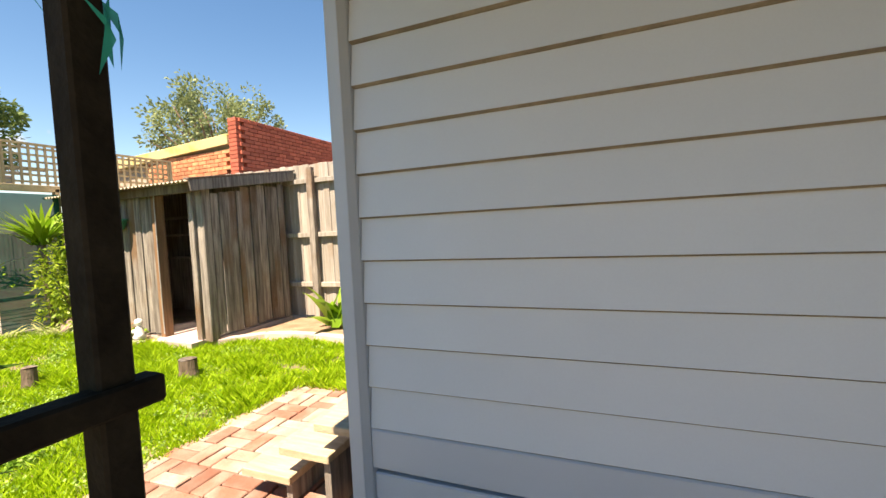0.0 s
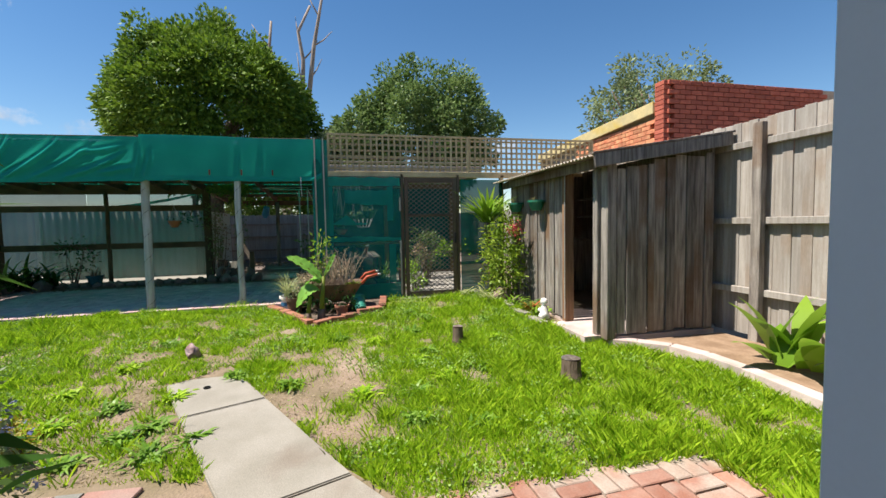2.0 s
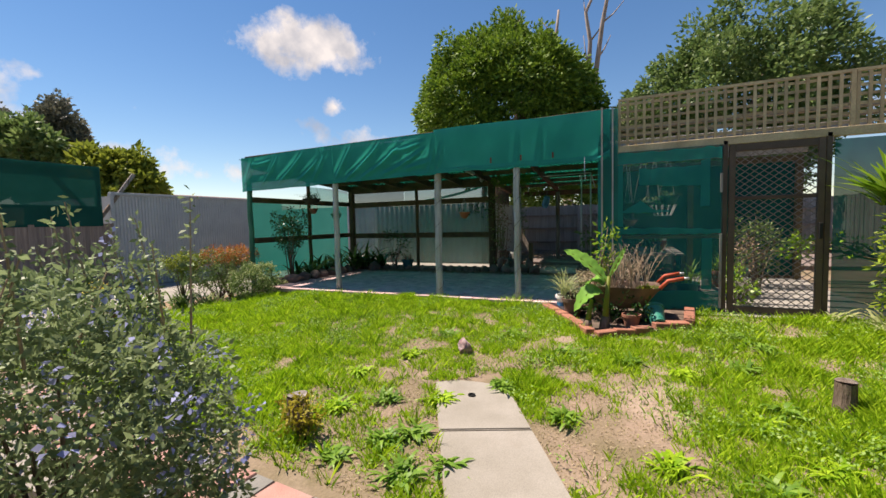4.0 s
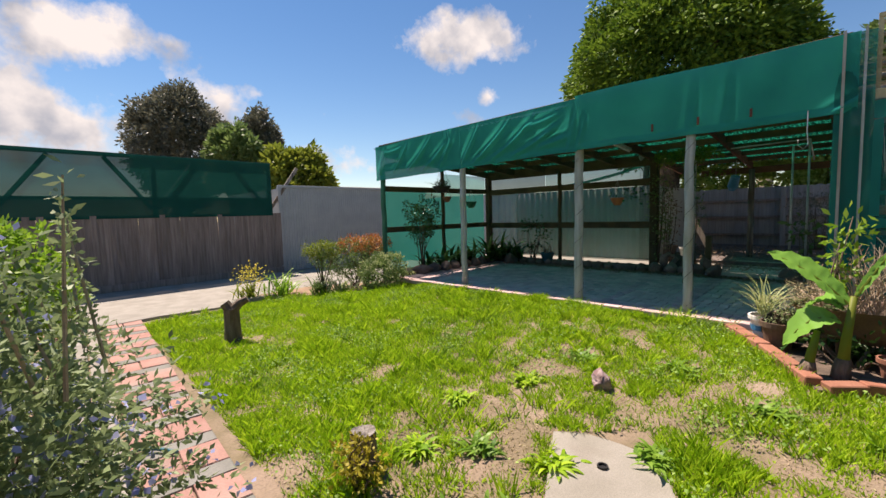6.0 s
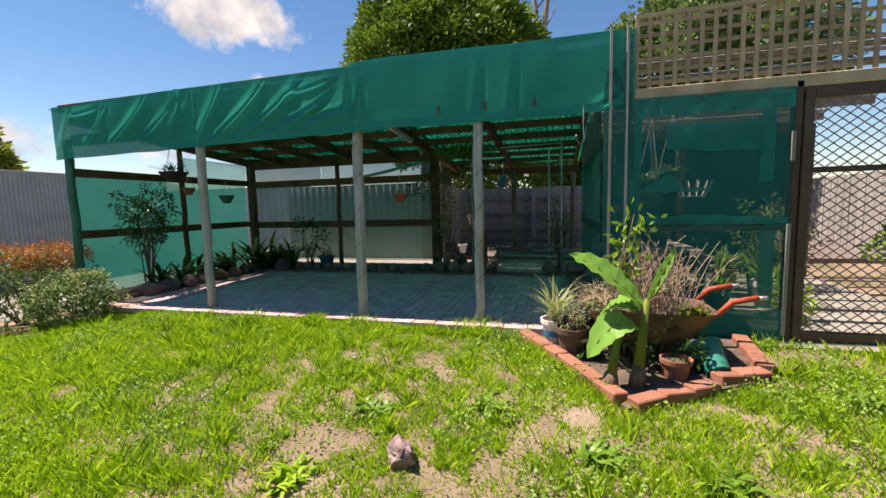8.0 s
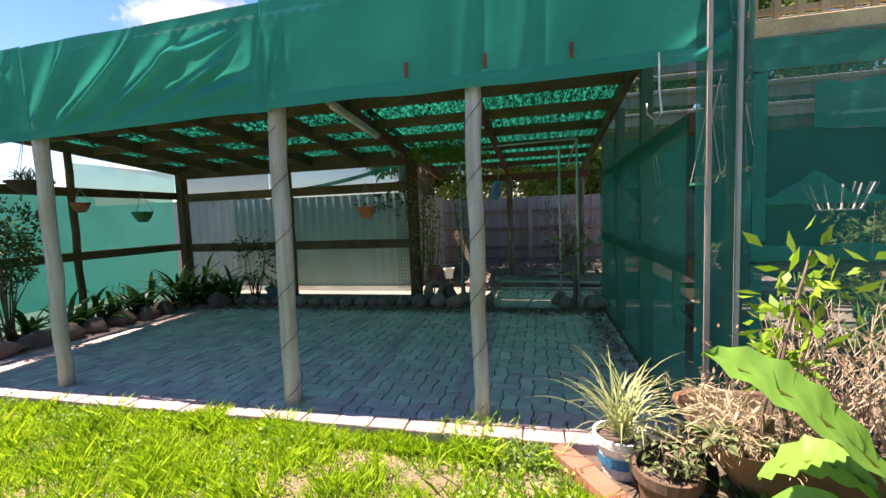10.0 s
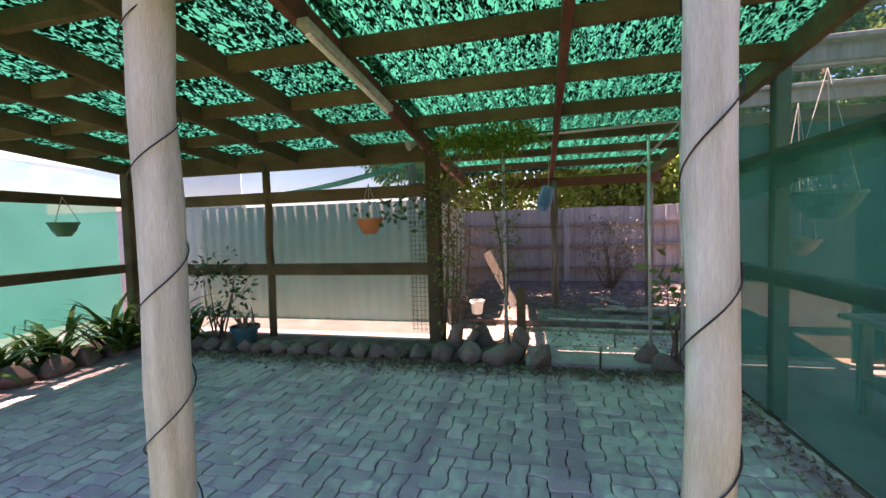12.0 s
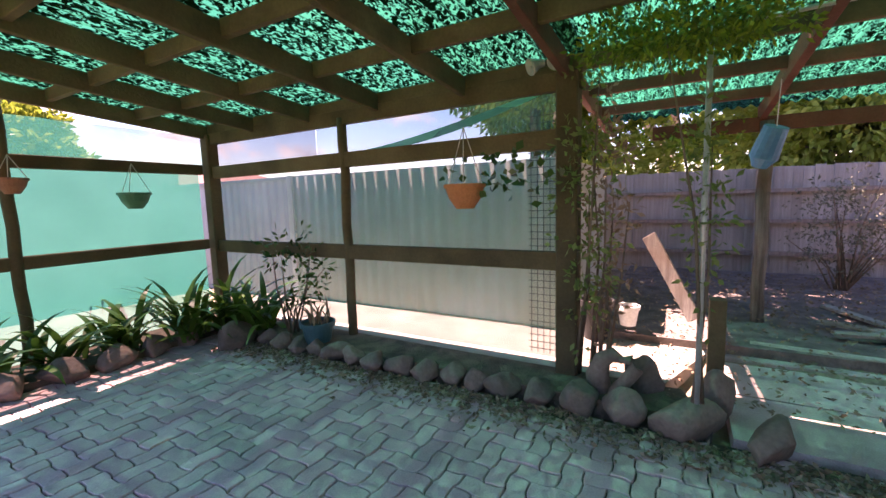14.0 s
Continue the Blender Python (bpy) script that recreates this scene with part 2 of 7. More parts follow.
def leaves(centres, normals, length, width, droop=0.3, curl=0.0, seed=0):
    """Many small pointed leaves: arrays of verts and quads (two quads a leaf, folded along the middle)."""
    r = np.random.default_rng(seed)
    n = len(centres)
    d = np.asarray(normals, float) + r.normal(0, 0.55, (n, 3))
    d[:, 2] -= droop
    d /= np.linalg.norm(d, axis=1)[:, None] + 1e-9
    s = np.cross(d, r.normal(0, 1, (n, 3)))
    s /= np.linalg.norm(s, axis=1)[:, None] + 1e-9
    u = np.cross(s, d)
    ln = (np.asarray(length) * r.uniform(0.6, 1.25, n))[:, None]
    w = (np.asarray(width) * r.uniform(0.7, 1.2, n))[:, None]
    c = np.asarray(centres)
    mid = c + d * ln * 0.5
    v = np.stack([c, mid + s * w * 0.5 + u * w * 0.18, c + d * ln - np.array([0, 0, 1]) * ln * curl, mid - s * w * 0.5 + u * w * 0.18], 1).reshape(-1, 3)
    f = np.arange(n * 4).reshape(n, 4)
    return v, f


def in_poly(x, y, poly):
    inside = np.zeros(np.shape(x), bool)
    for (xa, ya), (xb, yb) in zip(poly, poly[1:] + poly[:1]):
        if ya == yb:
            continue
        inside ^= ((ya > y) != (yb > y)) & (x < (xb - xa) * (y - ya) / (yb - ya) + xa)
    return inside


def lumps(x, y, s, seed=0):
    """Smooth value noise, about -1..1, over arrays."""
    r = np.random.default_rng(seed)
    g = r.uniform(-1, 1, (64, 64))
    u, v = np.asarray(x) / s + 100.3, np.asarray(y) / s + 100.7
    i, j = np.floor(u).astype(int), np.floor(v).astype(int)
    a, b = u - i, v - j
    a, b = a * a * (3 - 2 * a), b * b * (3 - 2 * b)
    at = lambda p, q: g[p % 64, q % 64]
    return (at(i, j) * (1 - a) + at(i + 1, j) * a) * (1 - b) + (at(i, j + 1) * (1 - a) + at(i + 1, j + 1) * a) * b


def step01(v, a, b):
    t = np.clip((np.asarray(v, float) - a) / (b - a), 0, 1)
    return t * t * (3 - 2 * t)


def gz(x, y):
    """Height of the ground: level by the house, rising a little to the pergola and behind it."""
    x, y = np.asarray(x, float), np.asarray(y, float)
    up = 0.215 * step01(-x, 4.4, 7.9) * (1 - 0.75 * step01(-y, 3.6, 6.0)) * (1 - step01(-y, 5.9, 6.6))
    back = 0.20 * step01(-x, 11.5, 13.0) * step01(y, -6.5, -3.5)
    near = ((np.abs(x + 5) < 12) & (np.abs(y + 2) < 14))
    return up + back + near * 0.012 * lumps(x, y, 0.55, 3) + near * 0.010 * lumps(x, y, 1.7, 4)


def g1(x, y):
    return float(gz(x, y))

# ---- materials ----
M_BOARD = mat("weatherboard paint", (0.56, 0.665, 0.755), (0.59, 0.695, 0.785), 2, 0.45, 0.02, 140, vary=0.02, grit=0.03)
M_TRIM = mat("trim paint", (0.45, 0.54, 0.63), (0.48, 0.57, 0.66), 2, 0.5, 0.02, 140, vary=0.02, grit=0.03)
M_LIPSHADE = mat("shadow line and grime", (0.19, 0.175, 0.14), (0.29, 0.26, 0.20), 9, 0.95, 0.3, 90)
M_PINE = mat("pale pine tread", (0.42, 0.33, 0.21), (0.52, 0.43, 0.30), 4, 0.8, 0.4, 40, (1, 9, 9), 0.1, stain=(0.36, 0.30, 0.22))
M_DARK = mat("dark stained post", (0.014, 0.012, 0.009), (0.030, 0.026, 0.018), 9, 0.8, 0.3, 60, spec=0.1)
M_GREY = mat("weathered grey timber", (0.115, 0.098, 0.085), (0.33, 0.295, 0.255), 3, 0.9, 0.9, 40, (9, 9, 0.7), 0.36, stain=(0.17, 0.105, 0.062), grit=0.4)
M_FENCE = mat("sunbleached palings", (0.30, 0.265, 0.225), (0.43, 0.395, 0.35), 3, 0.9, 0.5, 40, (9, 9, 0.6), 0.16, stain=(0.30, 0.23, 0.17))
M_PALE = mat("brown palings", (0.20, 0.155, 0.13), (0.31, 0.25, 0.22), 3, 0.9, 0.5, 40, (9, 9, 0.6), 0.16)
M_BACKF = mat("grey back palings", (0.27, 0.25, 0.225), (0.37, 0.345, 0.32), 3, 0.9, 0.5, 40, (9, 9, 0.6), 0.14)
M_BEAM = mat("old pergola timber", (0.075, 0.054, 0.027), (0.14, 0.105, 0.053), 3, 0.85, 0.4, 50, (1, 1, 1), 0.18)
M_RED = mat("red oxide timber", (0.13, 0.045, 0.028), (0.19, 0.075, 0.045), 4, 0.8, 0.3, 60)
M_POST = mat("pale round post", (0.335, 0.345, 0.31), (0.49, 0.505, 0.485), 3, 0.85, 0.5, 45, (8, 8, 0.8), 0.06, stain=(0.33, 0.30, 0.19))
M_LATT = mat("lattice timber", (0.33, 0.245, 0.14), (0.47, 0.37, 0.22), 4, 0.85, 0.3, 60, vary=0.2)
M_DOORF = mat("brown door frame", (0.095, 0.062, 0.040), (0.13, 0.09, 0.06), 5, 0.6, 0.15, 80)
M_MESH = mat("bronze security mesh", (0.24, 0.205, 0.17), (0.33, 0.29, 0.25), 20, 0.5, 0.05, 90, metal=0.3)
M_WIRE = mat("galvanised wire", (0.42, 0.40, 0.37), (0.50, 0.48, 0.45), 20, 0.5, 0.05, 90, metal=0.4)
M_BRICK = mat("red brick", (0.36, 0.085, 0.055), (0.46, 0.13, 0.08), 9, 0.85, 0.5, 70, vary=0.2)
M_BRICKO = mat("orange brick", (0.50, 0.15, 0.08), (0.62, 0.30, 0.15), 9, 0.85, 0.5, 70, vary=0.3)
M_MORTAR = mat("mortar", (0.42, 0.33, 0.25), (0.52, 0.42, 0.33), 9, 0.95, 0.5, 90)
M_COPING = mat("lichen coping", (0.42, 0.36, 0.20), (0.55, 0.45, 0.22), 5, 0.9, 0.4, 60, stain=(0.50, 0.36, 0.07))
M_CONC = mat("weathered concrete", (0.235, 0.215, 0.18), (0.31, 0.285, 0.245), 4, 0.9, 0.35, 120, stain=(0.22, 0.20, 0.17), vary=0.05)
M_PAVER = mat("grey concrete paver", (0.53, 0.350, 0.330), (0.64, 0.445, 0.42), 5, 0.85, 0.4, 110, vary=0.14, stain=(0.42, 0.35, 0.32))
M_SLAB = mat("pale cracked concrete", (0.48, 0.37, 0.335), (0.60, 0.49, 0.45), 4, 0.9, 0.4, 110, stain=(0.30, 0.26, 0.22), vary=0.08)
M_PINK = mat("pink paver", (0.33, 0.17, 0.135), (0.38, 0.22, 0.18), 5, 0.9, 0.4, 120, vary=0.1, stain=(0.29, 0.235, 0.20))
M_PAVG = mat("grey-green paver", (0.18, 0.175, 0.15), (0.235, 0.225, 0.20), 5, 0.9, 0.4, 120, vary=0.08)
M_PATHB = mat("old path brick", (0.27, 0.115, 0.075), (0.31, 0.18, 0.135), 7, 0.9, 0.5, 90, vary=0.25, stain=(0.34, 0.27, 0.22))
M_TERRA = mat("terracotta", (0.29, 0.115, 0.07), (0.35, 0.16, 0.105), 6, 0.85, 0.2, 90, vary=0.1)
M_SOIL = mat("dry soil", (0.22, 0.14, 0.085), (0.33, 0.225, 0.145), 6, 0.95, 0.8, 60)
M_MULCH = mat("dark soil and litter", (0.075, 0.055, 0.042), (0.16, 0.115, 0.085), 9, 0.95, 0.9, 50)
M_ROCK = mat("bluestone rock", (0.15, 0.105, 0.085), (0.24, 0.175, 0.145), 5, 0.9, 0.6, 40, vary=0.2)
M_IRON = mat("corrugated steel", (0.36, 0.38, 0.40), (0.42, 0.44, 0.45), 3, 0.55, 0.1, 60, metal=0.2)
M_CREAM = mat("cream corrugated steel", (0.42, 0.40, 0.34), (0.50, 0.48, 0.41), 2, 0.55, 0.1, 60, stain=(0.46, 0.47, 0.46))
M_RUST = mat("old roofing iron", (0.36, 0.31, 0.24), (0.46, 0.40, 0.31), 4, 0.7, 0.2, 60, metal=0.2, stain=(0.30, 0.18, 0.10))
M_GPOT = mat("green plastic", (0.018, 0.14, 0.085), (0.03, 0.18, 0.11), 6, 0.45, 0.05, 60)
M_TEAL = mat("teal pot", (0.012, 0.085, 0.10), (0.02, 0.12, 0.14), 6, 0.5, 0.05, 60)
M_BLUE = mat("blue plastic", (0.02, 0.16, 0.32), (0.04, 0.24, 0.42), 8, 0.5, 0.2, 40)
M_WHITE = mat("white plaster", (0.70, 0.67, 0.62), (0.80, 0.78, 0.74), 9, 0.8, 0.3, 60)
M_BARK = mat("bark", (0.12, 0.083, 0.057), (0.21, 0.155, 0.115), 8, 0.95, 0.9, 35, (3, 3, 0.7), 0.1)
M_GUM = mat("pale gum bark", (0.24, 0.19, 0.155), (0.36, 0.30, 0.26), 3, 0.8, 0.3, 40)
M_STEEL = mat("silver pipe", (0.45, 0.45, 0.44), (0.55, 0.55, 0.54), 8, 0.45, 0.1, 60, metal=0.5)
M_BLACK = mat("black plastic", (0.012, 0.012, 0.012), (0.025, 0.024, 0.022), 8, 0.6, 0.1, 60)
M_TUB = mat("brown barrow steel", (0.10, 0.062, 0.045), (0.16, 0.10, 0.07), 7, 0.7, 0.2, 60, stain=(0.22, 0.11, 0.06))
M_RGRIP = mat("red grip", (0.42, 0.07, 0.03), (0.50, 0.10, 0.05), 8, 0.6, 0.1, 60)
M_DRY = mat("dead stems", (0.34, 0.25, 0.17), (0.46, 0.36, 0.26), 9, 0.9, 0.2, 60)
M_GROUND = mat("worn lawn earth", (0.15, 0.12, 0.065), (0.26, 0.19, 0.135), 2.6, 0.95, 0.9, 55, stain=(0.32, 0.24, 0.18))
M_NET = net_mat("green shade cloth", (0.012, 0.37, 0.295), 0.05, 2.0, 0.45)
M_NETD = net_mat("dark green shade cloth", (0.012, 0.23, 0.195), 0.20, 2.0, 0.5)
M_NETK = net_mat("dense dark shade cloth", (0.006, 0.12, 0.10), 0.10, 2.0, 0.4)
M_HEM = net_mat("doubled bright hem cloth", (0.02, 0.50, 0.37), 0.04, 2.0, 0.6)
M_NETS = net_mat("sun-faded dark screen cloth", (0.003, 0.070, 0.056), 0.07, 2.0, 0.15)
M_NETE = net_mat("pale side shade cloth", (0.016, 0.34, 0.29), 0.42, 2.0, 0.6)
M_NETT = net_mat("thin upper shade cloth", (0.015, 0.20, 0.155), 0.30, 2.0, 0.5)
M_NETL = net_mat("light green shade cloth", (0.011, 0.175, 0.137), 0.16, 2.0, 0.6)
M_NETU = net_mat("sun-thinned upper cloth", (0.02, 0.27, 0.21), 0.52, 2.0, 0.5)
# added filter: dims and blues the overbright sky above the back rail
M_SKYDIM = net_mat("bluish sky-dimming mesh", (0.015, 0.05, 0.09), 0.22, 2.0, 0.35)
M_NETF = net_mat("worn see-through cage cloth", (0.018, 0.21, 0.18), 0.42, 2.5, 0.35)
M_NETP = net_mat("doubled cage cloth", (0.014, 0.27, 0.225), 0.10, 3.0, 0.4)
M_NETB = net_mat("thin bluish mesh", (0.008, 0.29, 0.26), 0.38, 2.0, 0.5)
L_LAWN = leaf_mat("lawn grass", (0.15, 0.325, 0.007), (0.45, 0.63, 0.035), 0.46, 0.55)
L_DRYG = leaf_mat("dry grass", (0.27, 0.25, 0.09), (0.42, 0.36, 0.18), 0.4, 0.7)
L_WEED = leaf_mat("weeds", (0.08, 0.20, 0.015), (0.26, 0.42, 0.06), 0.40, 0.42)
L_CLOVER = leaf_mat("pale clover", (0.16, 0.31, 0.04), (0.36, 0.50, 0.14), 0.35, 0.75)
L_CLIV = leaf_mat("glossy strap leaves", (0.025, 0.085, 0.012), (0.09, 0.20, 0.035), 0.25, 0.3)
L_DARK = leaf_mat("dense dark foliage", (0.030, 0.085, 0.010), (0.20, 0.31, 0.030), 0.25, 0.62)
L_MID = leaf_mat("mid green foliage", (0.08, 0.15, 0.035), (0.20, 0.28, 0.09), 0.35)
L_GREYG = leaf_mat("grey green foliage", (0.13, 0.17, 0.07), (0.27, 0.33, 0.15), 0.35)
L_SILV = leaf_mat("silvery green foliage", (0.125, 0.18, 0.07), (0.30, 0.38, 0.18), 0.35)
L_CONIF = leaf_mat("dull conifer foliage", (0.10, 0.11, 0.075), (0.21, 0.21, 0.15), 0.2)
L_YEL = leaf_mat("yellow green foliage", (0.12, 0.17, 0.02), (0.26, 0.30, 0.04), 0.4)
L_HEDGE = leaf_mat("lime green foliage", (0.24, 0.36, 0.05), (0.50, 0.60, 0.16), 0.5)
L_BRIGHT = leaf_mat("bright green leaves", (0.13, 0.28, 0.015), (0.30, 0.46, 0.05), 0.4, 0.4)
L_CLIMB = leaf_mat("mixed climber leaves", (0.07, 0.17, 0.012), (0.36, 0.48, 0.05), 0.42, 0.45)
L_BANANA = leaf_mat("banana leaf", (0.16, 0.40, 0.05), (0.26, 0.50, 0.09), 0.4, 0.35)
L_DEEP = leaf_mat("glossy deep green leaves", (0.012, 0.045, 0.010), (0.045, 0.11, 0.020), 0.2, 0.3)
L_BLUEF = leaf_mat("pale blue flowers", (0.25, 0.28, 0.55), (0.42, 0.45, 0.70), 0.3, 0.7)
L_GOLD = leaf_mat("golden leaves", (0.16, 0.15, 0.015), (0.48, 0.40, 0.04), 0.35, 0.5)
L_STRAW = leaf_mat("pale straw", (0.30, 0.23, 0.13), (0.50, 0.41, 0.26), 0.3, 0.8)
L_REDF = leaf_mat("red pink flowers", (0.50, 0.03, 0.06), (0.65, 0.15, 0.16), 0.3, 0.7)
L_ORANGE = leaf_mat("orange red leaves", (0.42, 0.10, 0.03), (0.45, 0.22, 0.05), 0.3, 0.6)
L_YELF = leaf_mat("yellow flowers", (0.62, 0.48, 0.03), (0.70, 0.60, 0.12), 0.3, 0.7)
L_LITTER = leaf_mat("fallen leaves", (0.16, 0.10, 0.06), (0.34, 0.25, 0.17), 0.2, 0.8)
L_VARI = leaf_mat("striped grassy leaves", (0.30, 0.36, 0.12), (0.50, 0.52, 0.26), 0.4, 0.5)


def roof_mat(glow, low, high, clear=0.055):
    """Green translucent roofing with leaf litter lying on it."""
    m = bpy.data.materials.new("green translucent roofing")
    m.use_nodes = True
    n, l = m.node_tree.nodes, m.node_tree.links
    n.clear()
    out = n.new("ShaderNodeOutputMaterial")
    t = n.new("ShaderNodeBsdfTranslucent")
    t.inputs["Color"].default_value = (0.0006, glow, glow * 0.62, 1)
    d = n.new("ShaderNodeBsdfDiffuse")
    d.inputs["Color"].default_value = (0.004, 0.030, 0.017, 1)
    hole = n.new("ShaderNodeBsdfTransparent")
    hole.inputs["Color"].default_value = (0.06, 0.85, 0.62, 1)
    co = n.new("ShaderNodeTexCoord")
    mp = n.new("ShaderNodeMapping")
    mp.inputs["Scale"].default_value = (20, 52, 20)
    l.new(co.outputs["Object"], mp.inputs["Vector"])
    ns = n.new("ShaderNodeTexNoise")
    ns.inputs["Scale"].default_value, ns.inputs["Detail"].default_value, ns.inputs["Distortion"].default_value = 1.0, 4.0, 1.2
    l.new(mp.outputs[0], ns.inputs["Vector"])
    rg = n.new("ShaderNodeMapRange")
    rg.inputs[1].default_value, rg.inputs[2].default_value = low, high
    l.new(ns.outputs["Fac"], rg.inputs[0])
    m0 = n.new("ShaderNodeMixShader")
    m0.inputs[0].default_value = clear
    l.new(t.outputs[0], m0.inputs[1])
    l.new(hole.outputs[0], m0.inputs[2])
    ms = n.new("ShaderNodeMixShader")
    l.new(rg.outputs[0], ms.inputs[0])
    l.new(d.outputs[0], ms.inputs[1])
    l.new(m0.outputs[0], ms.inputs[2])
    l.new(ms.outputs[0], out.inputs["Surface"])
    return m


M_ROOF = roof_mat(0.085, 0.51, 0.56)
M_ROOFC = roof_mat(0.11, 0.49, 0.55)
M_ROOFB = roof_mat(0.13, 0.475, 0.54, 0.07)

# ---- ground ----
xs = np.concatenate([[-600, -250, -120, -60, -35, -24], np.arange(-18, 3.01, 0.16), [6, 12, 25, 60, 150, 400]])
ys = np.concatenate([[-500, -200, -90, -45, -25, -16], np.arange(-12, 8.01, 0.16), [12, 20, 40, 90, 200, 500]])
gx, gy = np.meshgrid(xs, ys, indexing="ij")
gv = np.stack([gx, gy, gz(gx, gy)], -1).reshape(-1, 3)
ni, nj = len(xs), len(ys)
ii, jj = np.meshgrid(np.arange(ni - 1), np.arange(nj - 1), indexing="ij")
gf = np.stack([ii * nj + jj, (ii + 1) * nj + jj, (ii + 1) * nj + jj + 1, ii * nj + jj + 1], -1).reshape(-1, 4)
tagged(soup("ground", gv, gf, M_GROUND, smooth=True), "patchy earth with worn lawn and dry dirt", "ground", kind="structure")


def sheet(name, poly, top, thick, material, label, category, kind="structure", follow=False):
    """A flat slab with a real edge over a plan outline; follow: lies on the ground."""
    bm = bmesh.new()
    h = lambda x, y: g1(x, y) + top if follow else top
    a = [bm.verts.new((x, y, h(x, y))) for x, y in poly]
    f = bm.faces.new(a)
    if f.normal.z < 0 or sum((poly[i][0] * poly[(i + 1) % len(poly)][1] - poly[(i + 1) % len(poly)][0] * poly[i][1]) for i in range(len(poly))) < 0:
        bmesh.ops.reverse_faces(bm, faces=[f])
    r = bmesh.ops.extrude_face_region(bm, geom=[f])
    bmesh.ops.translate(bm, vec=(0, 0, -thick), verts=[v for v in r["geom"] if isinstance(v, bmesh.types.BMVert)])
    bmesh.ops.recalc_face_normals(bm, faces=bm.faces[:])
    return tagged(part(name, bm, material), label, category, kind=kind)


sheet("driveway", [(-3.75, -6.25), (-4.3, -6.35), (-5.2, -6.25), (-5.9, -6.75), (-7.0, -6.9), (-8.3, -6.2), (-11.6, -6.2), (-11.6, -9.6), (-8, -9.75), (1, -9.75), (1, -6.6), (-3.3, -6.5)], 0.035, 0.06, M_CONC, "pale weathered concrete driveway beside the fence", "driveway")
PATH_SLAB = [(-5.55, 0.26), (-5.21, -0.24), (-3.57, 0.58), (-2.35, 1.2), (-1.5, 1.45), (-1.5, 1.72), (-3.0, 1.66), (-3.58, 1.31)]
M_PATHC = mat("warm grey path concrete", (0.255, 0.233, 0.19), (0.32, 0.293, 0.248), 3, 0.92, 0.4, 130, stain=(0.19, 0.15, 0.115), vary=0.05)
slab = thing("path", (-4, 0.8, 0), "worn concrete garden path ending in the lawn", "path", kind="structure")
for pq in (((-5.55, 0.26), (-5.21, -0.24), (-4.44, 0.145), (-4.68, 0.725)), ((-4.66, 0.735), (-4.42, 0.155), (-3.57, 0.58), (-3.12, 0.808), (-3.36, 1.43), (-3.58, 1.31)), ((-3.34, 1.435), (-3.10, 0.818), (-2.35, 1.2), (-1.5, 1.45), (-1.5, 1.72), (-3.0, 1.66))):
    bm = bmesh.new()
    top = [bm.verts.new((px, py, 0.03)) for px, py in pq]
    low = [bm.verts.new((px, py, -0.03)) for px, py in pq]
    bm.faces.new(top)
    for i in range(len(pq)):
        bm.faces.new((low[i], low[(i + 1) % len(pq)], top[(i + 1) % len(pq)], top[i]))
    bmesh.ops.recalc_face_normals(bm, faces=bm.faces[:])
    bmesh.ops.bevel(bm, geom=[e for e in bm.edges if e.verts[0].co.z > 0 and e.verts[1].co.z > 0], offset=0.008, segments=2, affect="EDGES")
    part("path_slab", bm, M_PATHC, slab)
sheet("cage_slab", [(-7.83, 2.06), (-7.83, 4.05), (-11.6, 4.25), (-11.6, 1.0), (-8.02, 1.0), (-8.02, 2.06)], 0.242, 0.2, M_CONC, "concrete floor of the cage", "slab")
bslab = thing("back_slab", (-11.6, 0.1, 0.2), "cracked concrete slab behind the pergola", "slab", kind="structure")
for bq in (((-11.03, -0.66), (-11.03, -0.02), (-11.62, 0.06), (-11.62, -0.66)), ((-11.03, 0.0), (-11.03, 0.86), (-11.62, 0.9), (-11.62, 0.08)), ((-11.635, -0.66), (-11.635, 0.20), (-12.2, 0.28), (-12.2, -0.66)), ((-11.635, 0.22), (-11.635, 0.92), (-12.2, 0.92), (-12.2, 0.30))):
    bm = bmesh.new()
    lo = [bm.verts.new((q[0], q[1], 0.15)) for q in bq]
    hi = [bm.verts.new((q[0], q[1], 0.297 + 0.012 * random.random())) for q in bq]
    bm.faces.new(hi)
    for i in range(4):
        bm.faces.new((lo[i], lo[(i + 1) % 4], hi[(i + 1) % 4], hi[i]))
    bmesh.ops.recalc_face_normals(bm, faces=bm.faces[:])
    part("slab_piece", bm, M_SLAB, bslab)
solid("kerb", M_SLAB, bslab, (-12.33, -12.22, -0.66, 1.6, 0.2, 0.335), bevel=0.01)
sheet("back_strip", [(-11.47, -6.0), (-11.47, -1.0), (-12.33, -0.7), (-12.33, -6.0)], 0.345, 0.1, M_CONC, "sunlit concrete strip behind the netting", "slab")
sheet("shed_slab", [(-5.08, 4.46), (-5.08, 5.8), (-8.0, 5.8), (-8.0, 4.34), (-5.97, 4.34), (-5.97, 4.10), (-5.18, 4.10), (-5.18, 4.46)], 0.15, 0.16, M_SLAB, "concrete shed floor and door step", "slab")

